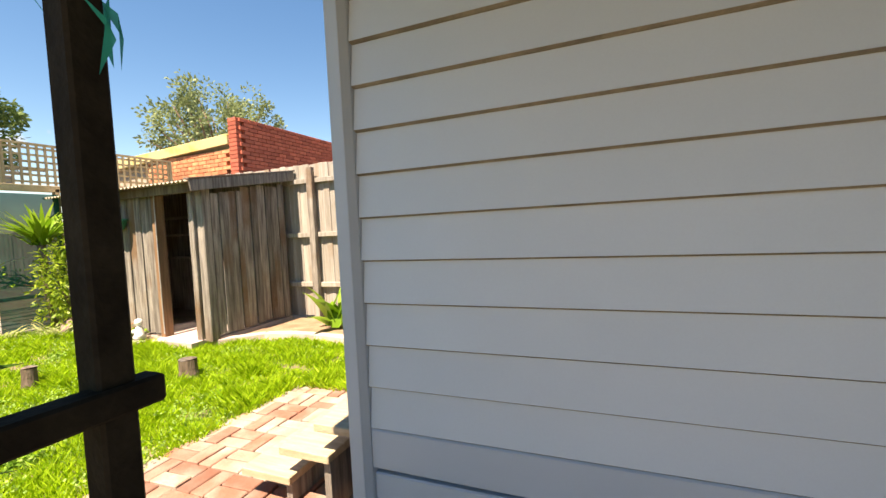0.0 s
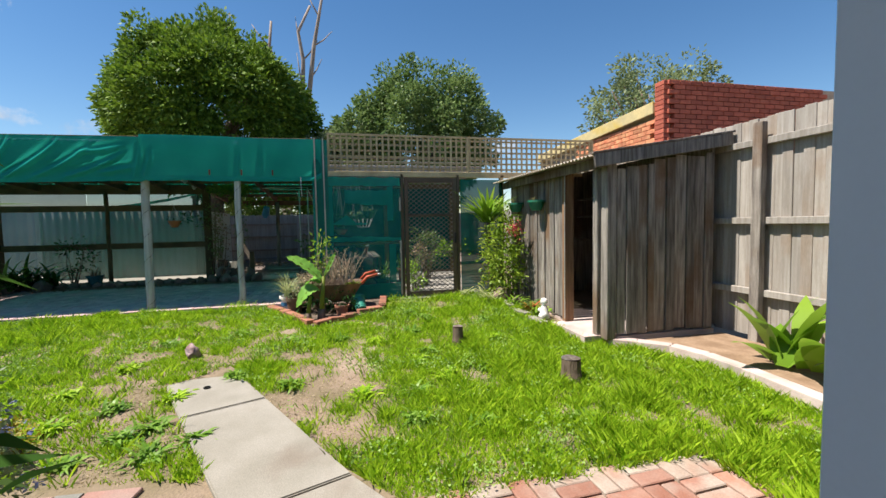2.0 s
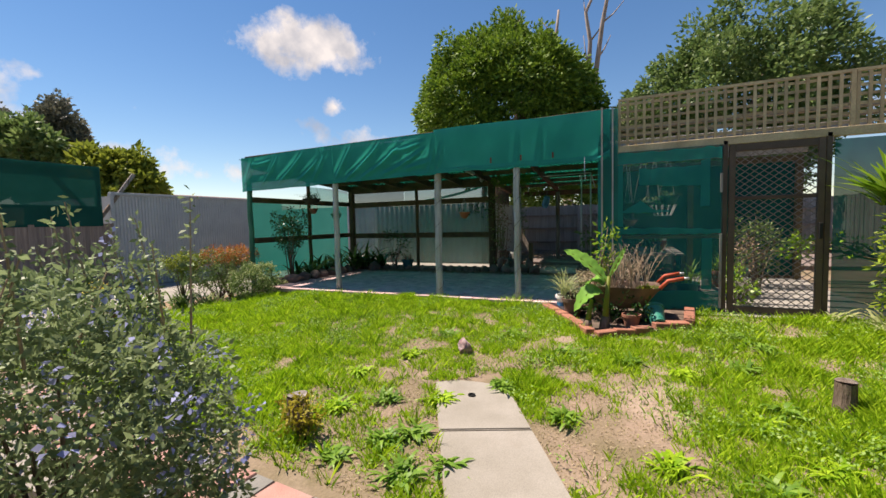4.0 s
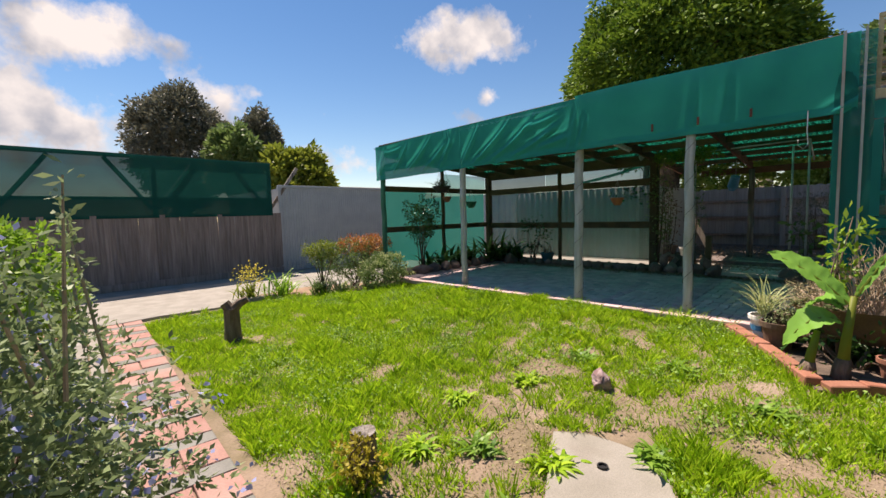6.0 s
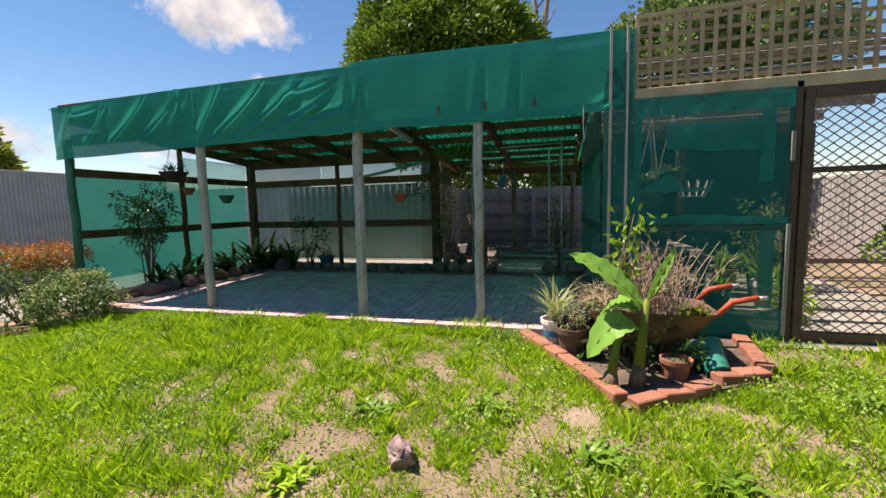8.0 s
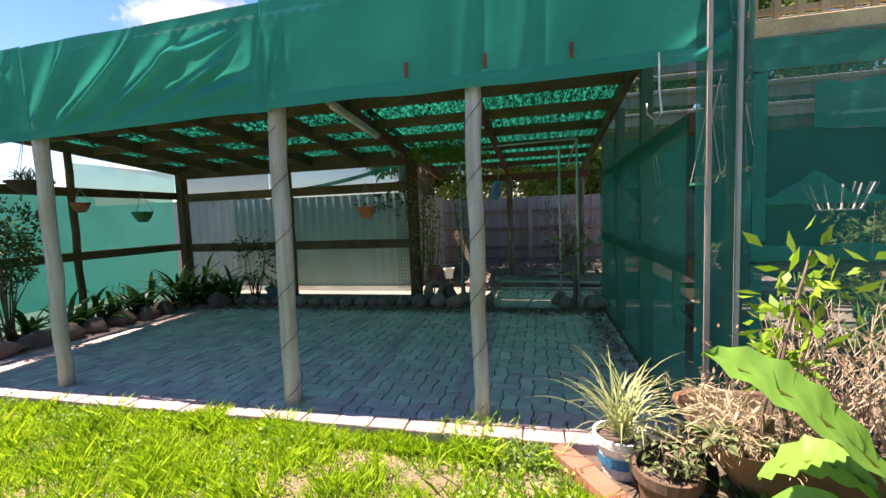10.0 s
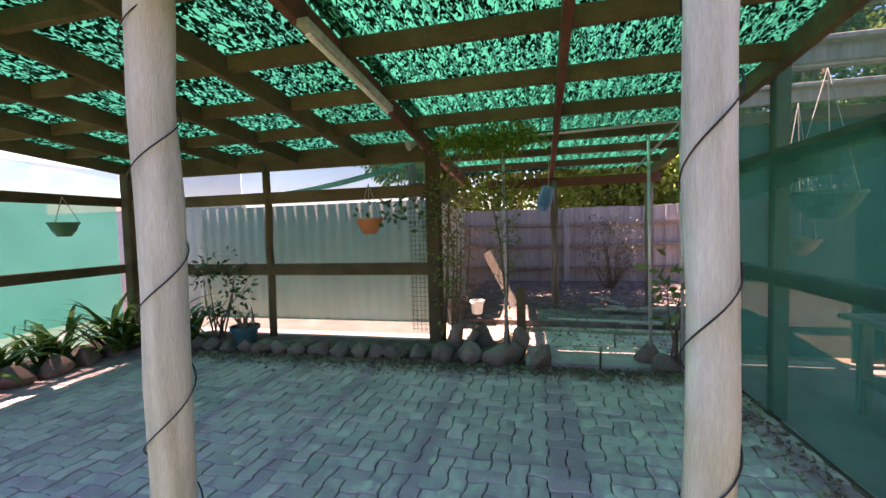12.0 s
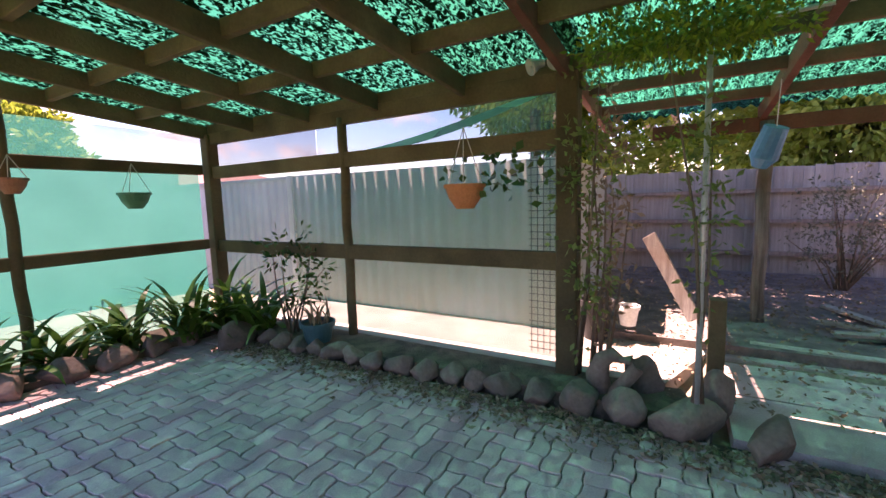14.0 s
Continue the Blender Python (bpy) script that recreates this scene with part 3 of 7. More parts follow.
# ---- house ----
house = thing("wall_house", (1.5, 1.95, 0), "grey-blue painted weatherboard house wall", "wall", kind="structure")
solid("core", M_DARK, house, (-1.185, 6.0, 1.96, 6.0, 0.15, 3.2))
for k in range(15):
    z0 = 0.667 + 0.1713 * k
    bm = bmesh.new()
    va = [bm.verts.new(p) for p in ((-1.110, 1.900, z0), (-1.110, 1.958, z0), (-1.110, 1.958, z0 + 0.178), (-1.110, 1.924, z0 + 0.178))]
    vb = [bm.verts.new(v.co + Vector((7.05, 0, 0))) for v in va]
    bm.faces.new(va[::-1])
    bm.faces.new(vb)
    for i in range(4):
        bm.faces.new((va[i], va[(i + 1) % 4], vb[(i + 1) % 4], vb[i]))
    bmesh.ops.bevel(bm, geom=[e for e in bm.edges if abs(e.verts[0].co.z - z0) < 1e-4 and abs(e.verts[1].co.z - z0) < 1e-4 and e.verts[0].co.y < 1.92 and e.verts[1].co.y < 1.92], offset=0.002, segments=2, affect="EDGES")
    part("weatherboard", bm, M_BOARD, house)
    # dark strip under the lip: paints the board's shadow line, tinted with grime
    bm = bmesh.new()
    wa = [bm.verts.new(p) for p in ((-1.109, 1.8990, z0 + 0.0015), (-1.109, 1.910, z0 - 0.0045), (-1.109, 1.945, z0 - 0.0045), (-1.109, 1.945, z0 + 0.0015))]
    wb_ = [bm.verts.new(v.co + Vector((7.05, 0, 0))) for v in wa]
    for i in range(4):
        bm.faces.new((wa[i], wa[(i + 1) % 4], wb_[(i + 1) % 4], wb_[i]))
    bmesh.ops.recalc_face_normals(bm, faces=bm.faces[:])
    part("drip_edge", bm, M_LIPSHADE, house, "olive-brown strip for the shadow line and grime under the board")
solid("corner_board", M_TRIM, house, (-1.192, -1.130, 1.862, 2.0, 0.15, 3.2), bevel=0.003, label="painted corner board standing proud of the boards")
bm = bmesh.new()
for z in (0.15, 3.2):
    for q in ((-1.129, 1.866), (-1.114, 1.899), (-1.114, 1.96), (-1.129, 1.96)):
        bm.verts.new((*q, z))
sv = list(bm.verts)
bm.faces.new(sv[:4])
bm.faces.new(sv[4:])
for i in range(4):
    bm.faces.new((sv[i], sv[(i + 1) % 4], sv[4 + (i + 1) % 4], sv[4 + i]))
bmesh.ops.recalc_face_normals(bm, faces=bm.faces[:])
part("stop_bead", bm, M_TRIM, house, "splayed stop bead beside the corner board")
solid("base_board", M_TRIM, house, (-1.112, 6.0, 1.898, 1.958, 0.50, 0.664), bevel=0.006)
solid("skirt_board", M_TRIM, house, (-1.112, 6.0, 1.912, 1.957, 0.16, 0.475), bevel=0.006)
ver = thing("verandah", (-1.05, 0.94, 0), "dark verandah frame with solid roof beside the house", "verandah")
solid("post", M_DARK, ver, (-1.08, -1.015, 0.915, 0.98, 0, 2.78), bevel=0.006)
solid("post", M_DARK, ver, (-1.095, -1.005, -0.6, -0.51, 0, 1.25), bevel=0.006)
solid("post", M_DARK, ver, (3.0, 3.08, 0.9, 0.98, 0, 2.78), bevel=0.006)
solid("rail", M_DARK, ver, (-1.06, -1.0, -0.62, 1.025, 1.155, 1.21), bevel=0.006)
solid("rail", M_DARK, ver, (-1.06, -1.0, -0.5, 0.885, 0.45, 0.50), bevel=0.006)
solid("roof", M_DARK, ver, (-1.5, 6.0, -0.75, 1.95, 2.79, 2.86))
# wall added out of view, blocks light to darken the boards' far end
solid("end_wall", M_DARK, ver, (2.2, 2.3, -0.8, 1.9, 0, 2.79))
steps = thing("timber_steps", (-1.6, 2.6, 0), "weathered timber steps down the house side", "steps")
for k, (xa, xb, zt) in enumerate(((-2.12, -1.78, 0.20), (-1.84, -1.52, 0.36), (-1.60, -1.24, 0.52))):
    solid("tread", M_PINE, steps, (xa, xb, 2.12, 3.1, zt - 0.045, zt), bevel=0.005)
    solid("riser", M_GREY, steps, (xb - 0.06, xb - 0.02, 2.16, 3.05, 0.0, zt - 0.045))
# cloth scraps on the verandah post
rs = random.Random(14)
bm = bmesh.new()
for k in range(11):
    z, a = 1.84 + 0.022 * k, 0.9 * k
    cx, cy = -1.047 + 0.058 * math.cos(a), 0.947 + 0.058 * math.sin(a)
    q = [(cx + rs.uniform(-0.03, 0.03), cy + rs.uniform(-0.03, 0.03), z + dz) for dz in (-0.07, -0.01, 0.06, 0.02)]
    bm.faces.new([bm.verts.new(p) for p in q])
part("cloth_scrap", bm, M_NET, ver, "torn scrap of green shade cloth")


# ---- fences ----
def paling_mesh(name, material, wide, high, thick=0.018):
    bm = bmesh.new()
    box(bm, -wide / 2, wide / 2, -thick / 2, thick / 2, 0, high, bevel=0.003)
    me = bpy.data.meshes.new(name)
    bm.to_mesh(me)
    bm.free()
    me.materials.append(material)
    return me


def paling_run(parent, me, a, b, z, pitch, turn, jitter=0.012):
    """A row of palings from a to b (plan), each an object of its own on one mesh."""
    a, b = Vector((*a, 0)), Vector((*b, 0))
    n = int((b - a).length / pitch)
    inv = Matrix.Translation(-Vector(parent.location))
    for k in range(n):
        p = a.lerp(b, (k + 0.5) / n)
        ob = new("paling", me)
        ob.parent, ob.matrix_parent_inverse = parent, inv
        lap = 0.010 * (k % 2)
        ob.matrix_basis = pose(p.x + (lap if turn else 0), p.y + (0 if turn else lap), z + random.uniform(-jitter, jitter), random.uniform(-0.3, 0.3), 0, turn + random.uniform(-0.5, 0.5)) @ Matrix.Rotation(random.uniform(-0.006, 0.006), 4, "Y")


fence_r = thing("fence_shed_side", (-4.0, 5.95, 0), "tall weathered grey paling fence with posts and rails", "fence", kind="structure")
paling_run(fence_r, paling_mesh("paling_tall", M_FENCE, 0.108, 2.45), (-8.6, 5.95), (-1.3, 5.95), 0.14, 0.1, 0)
for x in (-7.2, -4.58, -2.1):
    solid("fence_post", M_GREY, fence_r, (x - 0.055, x + 0.055, 5.80, 5.88, 0.0, 2.52), bevel=0.006)
for z in (0.62, 1.42, 2.28):
    solid("fence_rail", M_FENCE, fence_r, (-8.6, -1.3, 5.88, 5.932, z, z + 0.075), bevel=0.005)
fence_l = thing("fence_drive", (-4, -10.1, 0), "brown timber paling fence along the driveway", "fence", kind="structure")
paling_run(fence_l, paling_mesh("paling_brown", M_PALE, 0.108, 1.58), (-8.0, -10.07), (1.5, -10.07), 0.03, 0.1, 0)
solid("plinth", M_PALE, fence_l, (-8.0, 1.5, -10.055, -10.02, 0.0, 0.15))
fence_b = thing("fence_back", (-15.5, 0, 0), "grey weathered paling fence at the back", "fence", kind="structure")
paling_run(fence_b, paling_mesh("paling_back", M_BACKF, 0.108, 1.55), (-15.55, -3.6), (-15.55, 6.0), 0.33, 0.1, 90)
# rails darker than the palings: their shadow lines are put into the colour
for z in (0.72, 1.15, 1.55):
    solid("fence_rail", M_PALE, fence_b, (-15.53, -15.45, -3.6, 6.0, z, z + 0.05))
for y in (-2.5, -0.05, 2.4):
    solid("fence_post", M_BACKF, fence_b, (-15.52, -15.42, y - 0.05, y + 0.05, 0.3, 1.85), bevel=0.006)
fence_s = thing("fence_back_side", (-13.5, 6.0, 0), "plain paling fence closing the back yard", "fence", kind="structure")
paling_run(fence_s, paling_mesh("paling_side", M_BACKF, 0.108, 1.6), (-15.5, 5.95), (-8.6, 5.95), 0.25, 0.1, 0)


def corrugated(name, a, b, z0, z1, pitch, depth, material, parent=None, label=""):
    """Upright sheet with a wave along its run."""
    a, b = np.array(a, float), np.array(b, float)
    run = np.linalg.norm(b - a)
    d = (b - a) / run
    nrm = np.array([-d[1], d[0]])
    s = np.linspace(0, run, int(run / pitch * 6) + 1)
    off = depth * np.sin(s / pitch * 2 * np.pi)
    p = a[None] + d[None] * s[:, None] + nrm[None] * off[:, None]
    v = np.concatenate([np.c_[p, np.full(len(s), z0)], np.c_[p, np.full(len(s), z1)]])
    k = np.arange(len(s) - 1)
    return soup(name, v, np.stack([k, k + 1, k + 1 + len(s), k + len(s)], 1), material, parent, label, smooth=True)


garage = thing("metal_wall", (-10, -10.15, 0), "grey corrugated metal wall along the driveway", "wall", kind="structure")
corrugated("sheeting", (-8.02, -10.12), (-13.5, -10.12), 0.0, 2.30, 0.076, 0.009, M_IRON, garage)
solid("capping", M_IRON, garage, (-13.5, -8.0, -10.19, -10.08, 2.30, 2.37), bevel=0.006)
solid("flashing", M_IRON, garage, (-8.04, -7.97, -10.17, -10.06, 0.0, 2.33))
solid("body", M_IRON, garage, (-13.5, -8.05, -14.0, -10.16, 0.0, 2.28))
shedw = thing("back_shed_wall", (-12.4, -3.5, 0), "cream corrugated steel shed wall", "wall", kind="structure")
corrugated("sheeting", (-12.36, -5.35), (-12.36, -1.78), 0.36, 1.93, 0.16, 0.012, M_CREAM, shedw)
solid("body", M_CREAM, shedw, (-14.2, -12.39, -5.3, -1.8, 0.2, 1.9))
solid("corner_flashing", M_WHITE, shedw, (-12.40, -12.33, -5.44, -5.352, 0.36, 1.95))

gate = thing("wall_side_gate", (-13.3, -7.7, 0), "plain blue-grey metal side wall beside the shed", "wall", kind="structure")
corrugated("sheeting", (-13.25, -10.1), (-13.25, -5.36), 0.0, 1.98, 0.2, 0.01, M_IRON, gate)
solid("capping", M_IRON, gate, (-13.30, -13.20, -10.1, -5.36, 1.98, 2.03))
scr = thing("privacy_screen", (-5, -10.1, 1.6), "green shade cloth privacy screen on a braced frame above the fence", "screen")
for x in (-7.72, -5.15, -2.6, 0.0):
    solid("upright", M_GREY, scr, (x - 0.045, x + 0.045, -10.16, -10.09, 1.2, 2.93))
    timber("brace", M_GREY, scr, (x + 0.06, -10.13, 1.75), (x + 0.85, -10.13, 2.85), 0.05, 0.08)
    timber("brace", M_GREY, scr, (x - 0.06, -10.13, 1.75), (x - 0.85, -10.13, 2.85), 0.05, 0.08)
solid("top_rail", M_GREY, scr, (-7.8, 0.2, -10.17, -10.08, 2.86, 2.94))
solid("middle_rail", M_GREY, scr, (-7.8, 0.2, -10.16, -10.10, 1.95, 2.02))
soup("screen_cloth", [(-7.78, -10.05, 1.55), (0.3, -10.05, 1.55), (0.3, -10.05, 2.93), (-7.78, -10.05, 2.93)], [(0, 1, 2, 3)], M_NETS, scr)
soup("cloth_band", [(-7.78, -10.045, 1.55), (0.3, -10.045, 1.55), (0.3, -10.045, 2.0), (-7.78, -10.045, 2.0)], [(0, 1, 2, 3)], M_NETS, scr)

# ---- brick building behind the fence ----
bb = thing("brick_building", (-7.5, 7.2, 0), "red brick building with a stepped parapet behind the fence", "building")
solid("wall", M_MORTAR, bb, (-7.62, -7.52, 7.2, 14.0, 0, 4.02), (-12.5, -7.63, 7.2, 7.4, 0, 3.36))
solid("roof", M_IRON, bb, (-12.5, -7.63, 7.42, 14.0, 3.0, 3.3))
bm = bmesh.new()
box(bm, -0.115, 0.115, -0.06, 0.06, -0.038, 0.038, bevel=0.004)
me_brick = bpy.data.meshes.new("brick")
bm.to_mesh(me_brick)
bm.free()
me_brick.materials.append(M_BRICK)
me_brick2 = me_brick.copy()
me_brick2.materials.clear()
me_brick2.materials.append(M_BRICKO)
inv_bb = Matrix.Translation(-Vector(bb.location))


def lay(me, m):
    ob = new("brick", me)
    ob.parent, ob.matrix_parent_inverse, ob.matrix_basis = bb, inv_bb, m


for c in range(14):
    z = 4.0 - 0.043 - 0.086 * c
    for k in range(15):
        lay(me_brick, pose(-7.475, 7.29 + 0.24 * k + 0.12 * (c % 2), z, 0, 0, 90))
    lay(me_brick, pose(-7.57, 7.16, z, 0, 0, 0))
for c in range(6):
    z = 3.36 - 0.043 - 0.086 * c
    for k in range(11):
        lay(me_brick2, pose(-7.80 - 0.24 * k - 0.12 * (c % 2), 7.165, z))
bm = bmesh.new()
beam(bm, (-7.68, 7.2, 3.56), (-12.4, 7.2, 3.34), 0.30, 0.22, 0.01)
part("coping", bm, M_COPING, bb, "timber coping stained with yellow lichen")

# ---- timber shed ----
shed = thing("timber_shed", (-6.5, 5.0, 0.15), "weathered grey vertical-board shed with open doorway", "shed")


def roof_z(y):
    return 2.20 + (y - 4.1) * 0.155


random.seed(3)


def shed_board(a, b, z0, z1, proud):
    """One upright board of the shed between two plan points."""
    bm = bmesh.new()
    d = Vector((b[0] - a[0], b[1] - a[1], 0))
    n = Vector((d.y, -d.x, 0)).normalized()
    q = [Vector((*a, 0)) + n * proud, Vector((*b, 0)) + n * proud, Vector((*b, 0)) + n * (proud - 0.02), Vector((*a, 0)) + n * (proud - 0.02)]
    lo = [bm.verts.new((p.x, p.y, z0 + random.uniform(0, 0.03))) for p in q]
    hi = [bm.verts.new((p.x, p.y, z1)) for p in q]
    bm.faces.new(lo[::-1])
    bm.faces.new(hi)
    for i in range(4):
        bm.faces.new((lo[i], lo[(i + 1) % 4], hi[(i + 1) % 4], hi[i]))
    bmesh.ops.recalc_face_normals(bm, faces=bm.faces[:])
    part("board", bm, M_GREY, shed)


y = 4.44
k = 0
while y < 5.74:
    w = random.choice((0.09, 0.12, 0.14, 0.16))
    shed_board((-5.07, y), (-5.07, min(y + w - 0.011, 5.80)), 0.16 + 0.02 * random.random(), roof_z(y) - 0.16 + random.uniform(-0.03, 0.03), 0.014 * (k % 2) + random.uniform(-0.004, 0.004))
    y += w
    k += 1
x = -7.85
k = 0
while x < -6.06:
    w = random.choice((0.11, 0.13, 0.15))
    shed_board((x, 4.33), (min(x + w - 0.011, -5.98), 4.33), 0.17, roof_z(4.33) - 0.03, 0.012 * (k % 2))
    x += w
    k += 1
M_RUSTB = mat("brown stained board", (0.17, 0.092, 0.05), (0.27, 0.16, 0.09), 3, 0.9, 0.7, 40, (9, 9, 0.7), 0.2)
solid("door_jamb", M_RUSTB, shed, (-6.0, -5.92, 4.27, 4.40, 0.15, 2.2), bevel=0.006)
solid("door_jamb", M_GREY, shed, (-5.29, -5.20, 4.27, 4.38, 0.15, 2.2), bevel=0.006)
solid("corner_post", M_GREY, shed, (-5.19, -5.065, 4.31, 4.435, 0.12, 2.14), bevel=0.008)
solid("back_wall", M_GREY, shed, (-7.9, -5.09, 5.74, 5.78, 0.15, 2.38), (-7.92, -7.86, 4.34, 5.74, 0.15, 2.3))
solid("shelf", M_FENCE, shed, (-7.6, -5.6, 5.45, 5.73, 1.55, 1.58), (-7.6, -5.6, 5.45, 5.73, 1.85, 1.88), (-7.6, -5.6, 5.45, 5.73, 1.15, 1.18))
solid("tie_rod", M_STEEL, shed, (-5.915, -5.905, 4.255, 4.265, 0.2, 2.1))
bm = bmesh.new()
beam(bm, (-4.965, 4.08, roof_z(4.08) - 0.06), (-4.965, 5.9, roof_z(5.9) - 0.06), 0.035, 0.14, 0.004)
part("fascia", bm, M_GREY, shed)
timber("fascia_strip", M_GREY, shed, (-4.99, 4.06, roof_z(4.06) + 0.025), (-4.99, 5.92, roof_z(5.92) + 0.025), 0.10, 0.025)
s = np.linspace(-8.05, -4.97, 260)
wav = 0.013 * np.sin(s / 0.076 * 2 * np.pi)
v = np.concatenate([np.c_[s, np.full(len(s), 4.02), wav + roof_z(4.02) + 0.0], np.c_[s, np.full(len(s), 5.9), wav + roof_z(5.9)]])
k = np.arange(len(s) - 1)
ro = soup("roof", v, np.stack([k, k + 1, k + 1 + len(s), k + len(s)], 1), M_RUST, shed, "rusty corrugated iron roof", smooth=True)
solid("eave_beam", M_GREY, shed, (-8.0, -4.99, 4.2, 4.25, 2.08, 2.19))

# ---- wire cage with screen door ----
cage = thing("garden_cage", (-9.5, 2.5, 0.2), "timber-framed plant cage covered in green shade cloth", "cage")
for y, w in ((1.155, 0.05), (2.40, 0.05), (3.38, 0.05), (4.2, 0.06)):
    solid("post", M_DOORF if 2 < y < 4 else M_LATT, cage, (-8.09, -8.0, y - w / 2, y + w / 2, 0.22, 2.34), bevel=0.004)
solid("top_rail", M_LATT, cage, (-8.09, -8.0, 1.13, 6.0, 2.29, 2.385), bevel=0.004)
solid("middle_rail", M_LATT, cage, (-8.09, -8.04, 1.18, 2.37, 1.16, 1.22))
solid("bottom_rail", M_LATT, cage, (-8.09, -8.02, 1.18, 2.37, 0.24, 0.30))
for x in (-9.2, -10.3, -11.3):
    solid("post", M_BEAM, cage, (x - 0.04, x + 0.04, 0.96, 1.04, 0.2, 2.75 + (x + 8.1) * 0.1))
    solid("rafter", M_FENCE, cage, (x - 0.025, x + 0.025, 1.0, 4.2, 2.52, 2.62))
solid("side_rail", M_BEAM, cage, (-11.4, -8.1, 0.96, 1.02, 1.90, 2.0), bevel=0.004)
solid("side_rail", M_BEAM, cage, (-11.4, -8.1, 0.96, 1.02, 1.13, 1.23), bevel=0.004)
for k in range(18):
    solid("back_board", M_DOORF, cage, (-11.63, -11.61, 2.2 + 0.112 * k, 2.306 + 0.112 * k, 0.24, 2.36))
solid("back_frame", M_BEAM, cage, (-11.55, -11.45, 1.0, 4.2, 2.4, 2.5), (-11.55, -11.45, 2.4, 2.5, 0.2, 2.4), (-11.55, -11.45, 4.1, 4.2, 0.2, 2.4))
solid("corner_batten", M_FENCE, cage, (-7.97, -7.945, 0.992, 1.012, 0.25, 2.9), label="pale timber corner batten")
solid("corner_batten", M_POST, cage, (-7.97, -7.945, 1.125, 1.143, 0.25, 2.9))


def cloth(name, o, u, v, nu, nv, material, parent, wave=0.01, seed=0, label=""):
    """A sheet of cloth from corner o along u and v, with slack folds."""
    o, u, v = Vector(o), Vector(u), Vector(v)
    n = u.cross(v).normalized()
    s, t = np.meshgrid(np.linspace(0, 1, nu + 1), np.linspace(0, 1, nv + 1), indexing="ij")
    a, b = s * u.length, t * v.length
    f = 0.9 * np.abs(lumps(a + 0.9 * b, 0.30 * b - 0.15 * a, 0.26, seed)) + 0.45 * np.abs(lumps(a - 0.5 * b, 0.35 * b, 0.15, seed + 1)) + 0.25 * lumps(a, b, 0.5, seed + 2)
    f = f * wave * np.minimum(1, 6 * np.minimum(s, 1 - s) + 0.2)
    p = np.array(o)[None, None] + s[..., None] * np.array(u) + t[..., None] * np.array(v) + f[..., None] * np.array(n)
    i, j = np.meshgrid(np.arange(nu), np.arange(nv), indexing="ij")
    w = nv + 1
    q = np.stack([i * w + j, (i + 1) * w + j, (i + 1) * w + j + 1, i * w + j + 1], -1).reshape(-1, 4)
    return soup(name, p.reshape(-1, 3), q, material, parent, label, smooth=True)


cloth("front_cloth", (-7.992, 1.20, 1.20), (0, 1.17, 0), (0, 0, 1.10), 30, 28, M_NETF, cage, 0.012, 5)
cloth("front_cloth", (-7.990, 1.20, 0.24), (0, 1.17, 0), (0, 0, 0.98), 30, 24, M_NETF, cage, 0.012, 8)


def rag(y0, y1, low, high, seed, off=0.0):
    """A doubled, ragged strip of cloth on the cage front; low and high give its edges along the run, 0 to 1."""
    n = 40
    t = np.linspace(0, 1, n)
    yy = y0 + (y1 - y0) * t
    zl = np.array([low(q) for q in t]) + 0.012 * lumps(yy, yy * 0, 0.07, seed)
    zh = np.array([high(q) for q in t]) + 0.012 * lumps(yy, yy * 0 + 3, 0.09, seed + 1)
    rows = []
    for k in range(5):
        z = zl + (zh - zl) * k / 4
        rows.append(np.c_[-7.974 + off + 0.006 * lumps(yy * 3, z * 3, 0.3, seed + 2), yy, z])
    i, j = np.meshgrid(np.arange(4), np.arange(n - 1), indexing="ij")
    soup("cloth_patch", np.concatenate(rows), np.stack([i * n + j, i * n + j + 1, (i + 1) * n + j + 1, (i + 1) * n + j], -1).reshape(-1, 4), M_NETP, cage, "doubled bright strip of green cloth", smooth=True)


rag(1.20, 2.36, lambda t: 2.14, lambda t: 2.28, 61)
rag(1.45, 2.15, lambda t: 1.86 - 0.05 * t, lambda t: 2.06, 63, 0.003)
rag(1.22, 1.80, lambda t: 1.50, lambda t: 1.53 + 0.13 * max(0, 1 - abs(t - 0.42) * 3.2), 65)
rag(1.20, 2.36, lambda t: 1.22, lambda t: 1.31 - 0.03 * t, 67)
rag(1.20, 2.36, lambda t: 0.26, lambda t: 0.46 + 0.05 * t, 69)
rag(1.20, 1.25, lambda t: 0.47, lambda t: 1.21, 71, 0.002)
rag(1.20, 1.26, lambda t: 1.32, lambda t: 2.13, 73, 0.002)
rag(2.14, 2.24, lambda t: 1.56, lambda t: 2.13, 75, 0.002)
rag(2.16, 2.27, lambda t: 0.52, lambda t: 1.16, 77, 0.002)
for z0, z1 in ((0.30, 1.22), (1.72, 1.95)):
    solid("cloth_batten", M_FENCE, cage, (-7.972, -7.955, 2.345, 2.37, z0, z1), label="thin pale batten holding the cloth")
cloth("side_cloth", (-8.08, 0.94, 0.30), (-3.25, 0, 0), (0, 0, 1.66), 60, 30, M_NETE, cage, 0.010, 11)
cloth("side_cloth", (-8.08, 0.945, 1.93), (-3.25, 0, -0.28), (0, 0, 0.72), 60, 14, M_NETU, cage, 0.006, 12)
cloth("front_cloth", (-7.992, 3.42, 0.3), (0, 0.78, 0), (0, 0, 1.95), 20, 30, M_NETK, cage, 0.02, 15)
cloth("corner_cloth", (-7.978, 0.95, 0.25), (0, 0.25, 0), (0, 0, 2.62), 8, 30, M_NETD, cage, 0.012, 17)
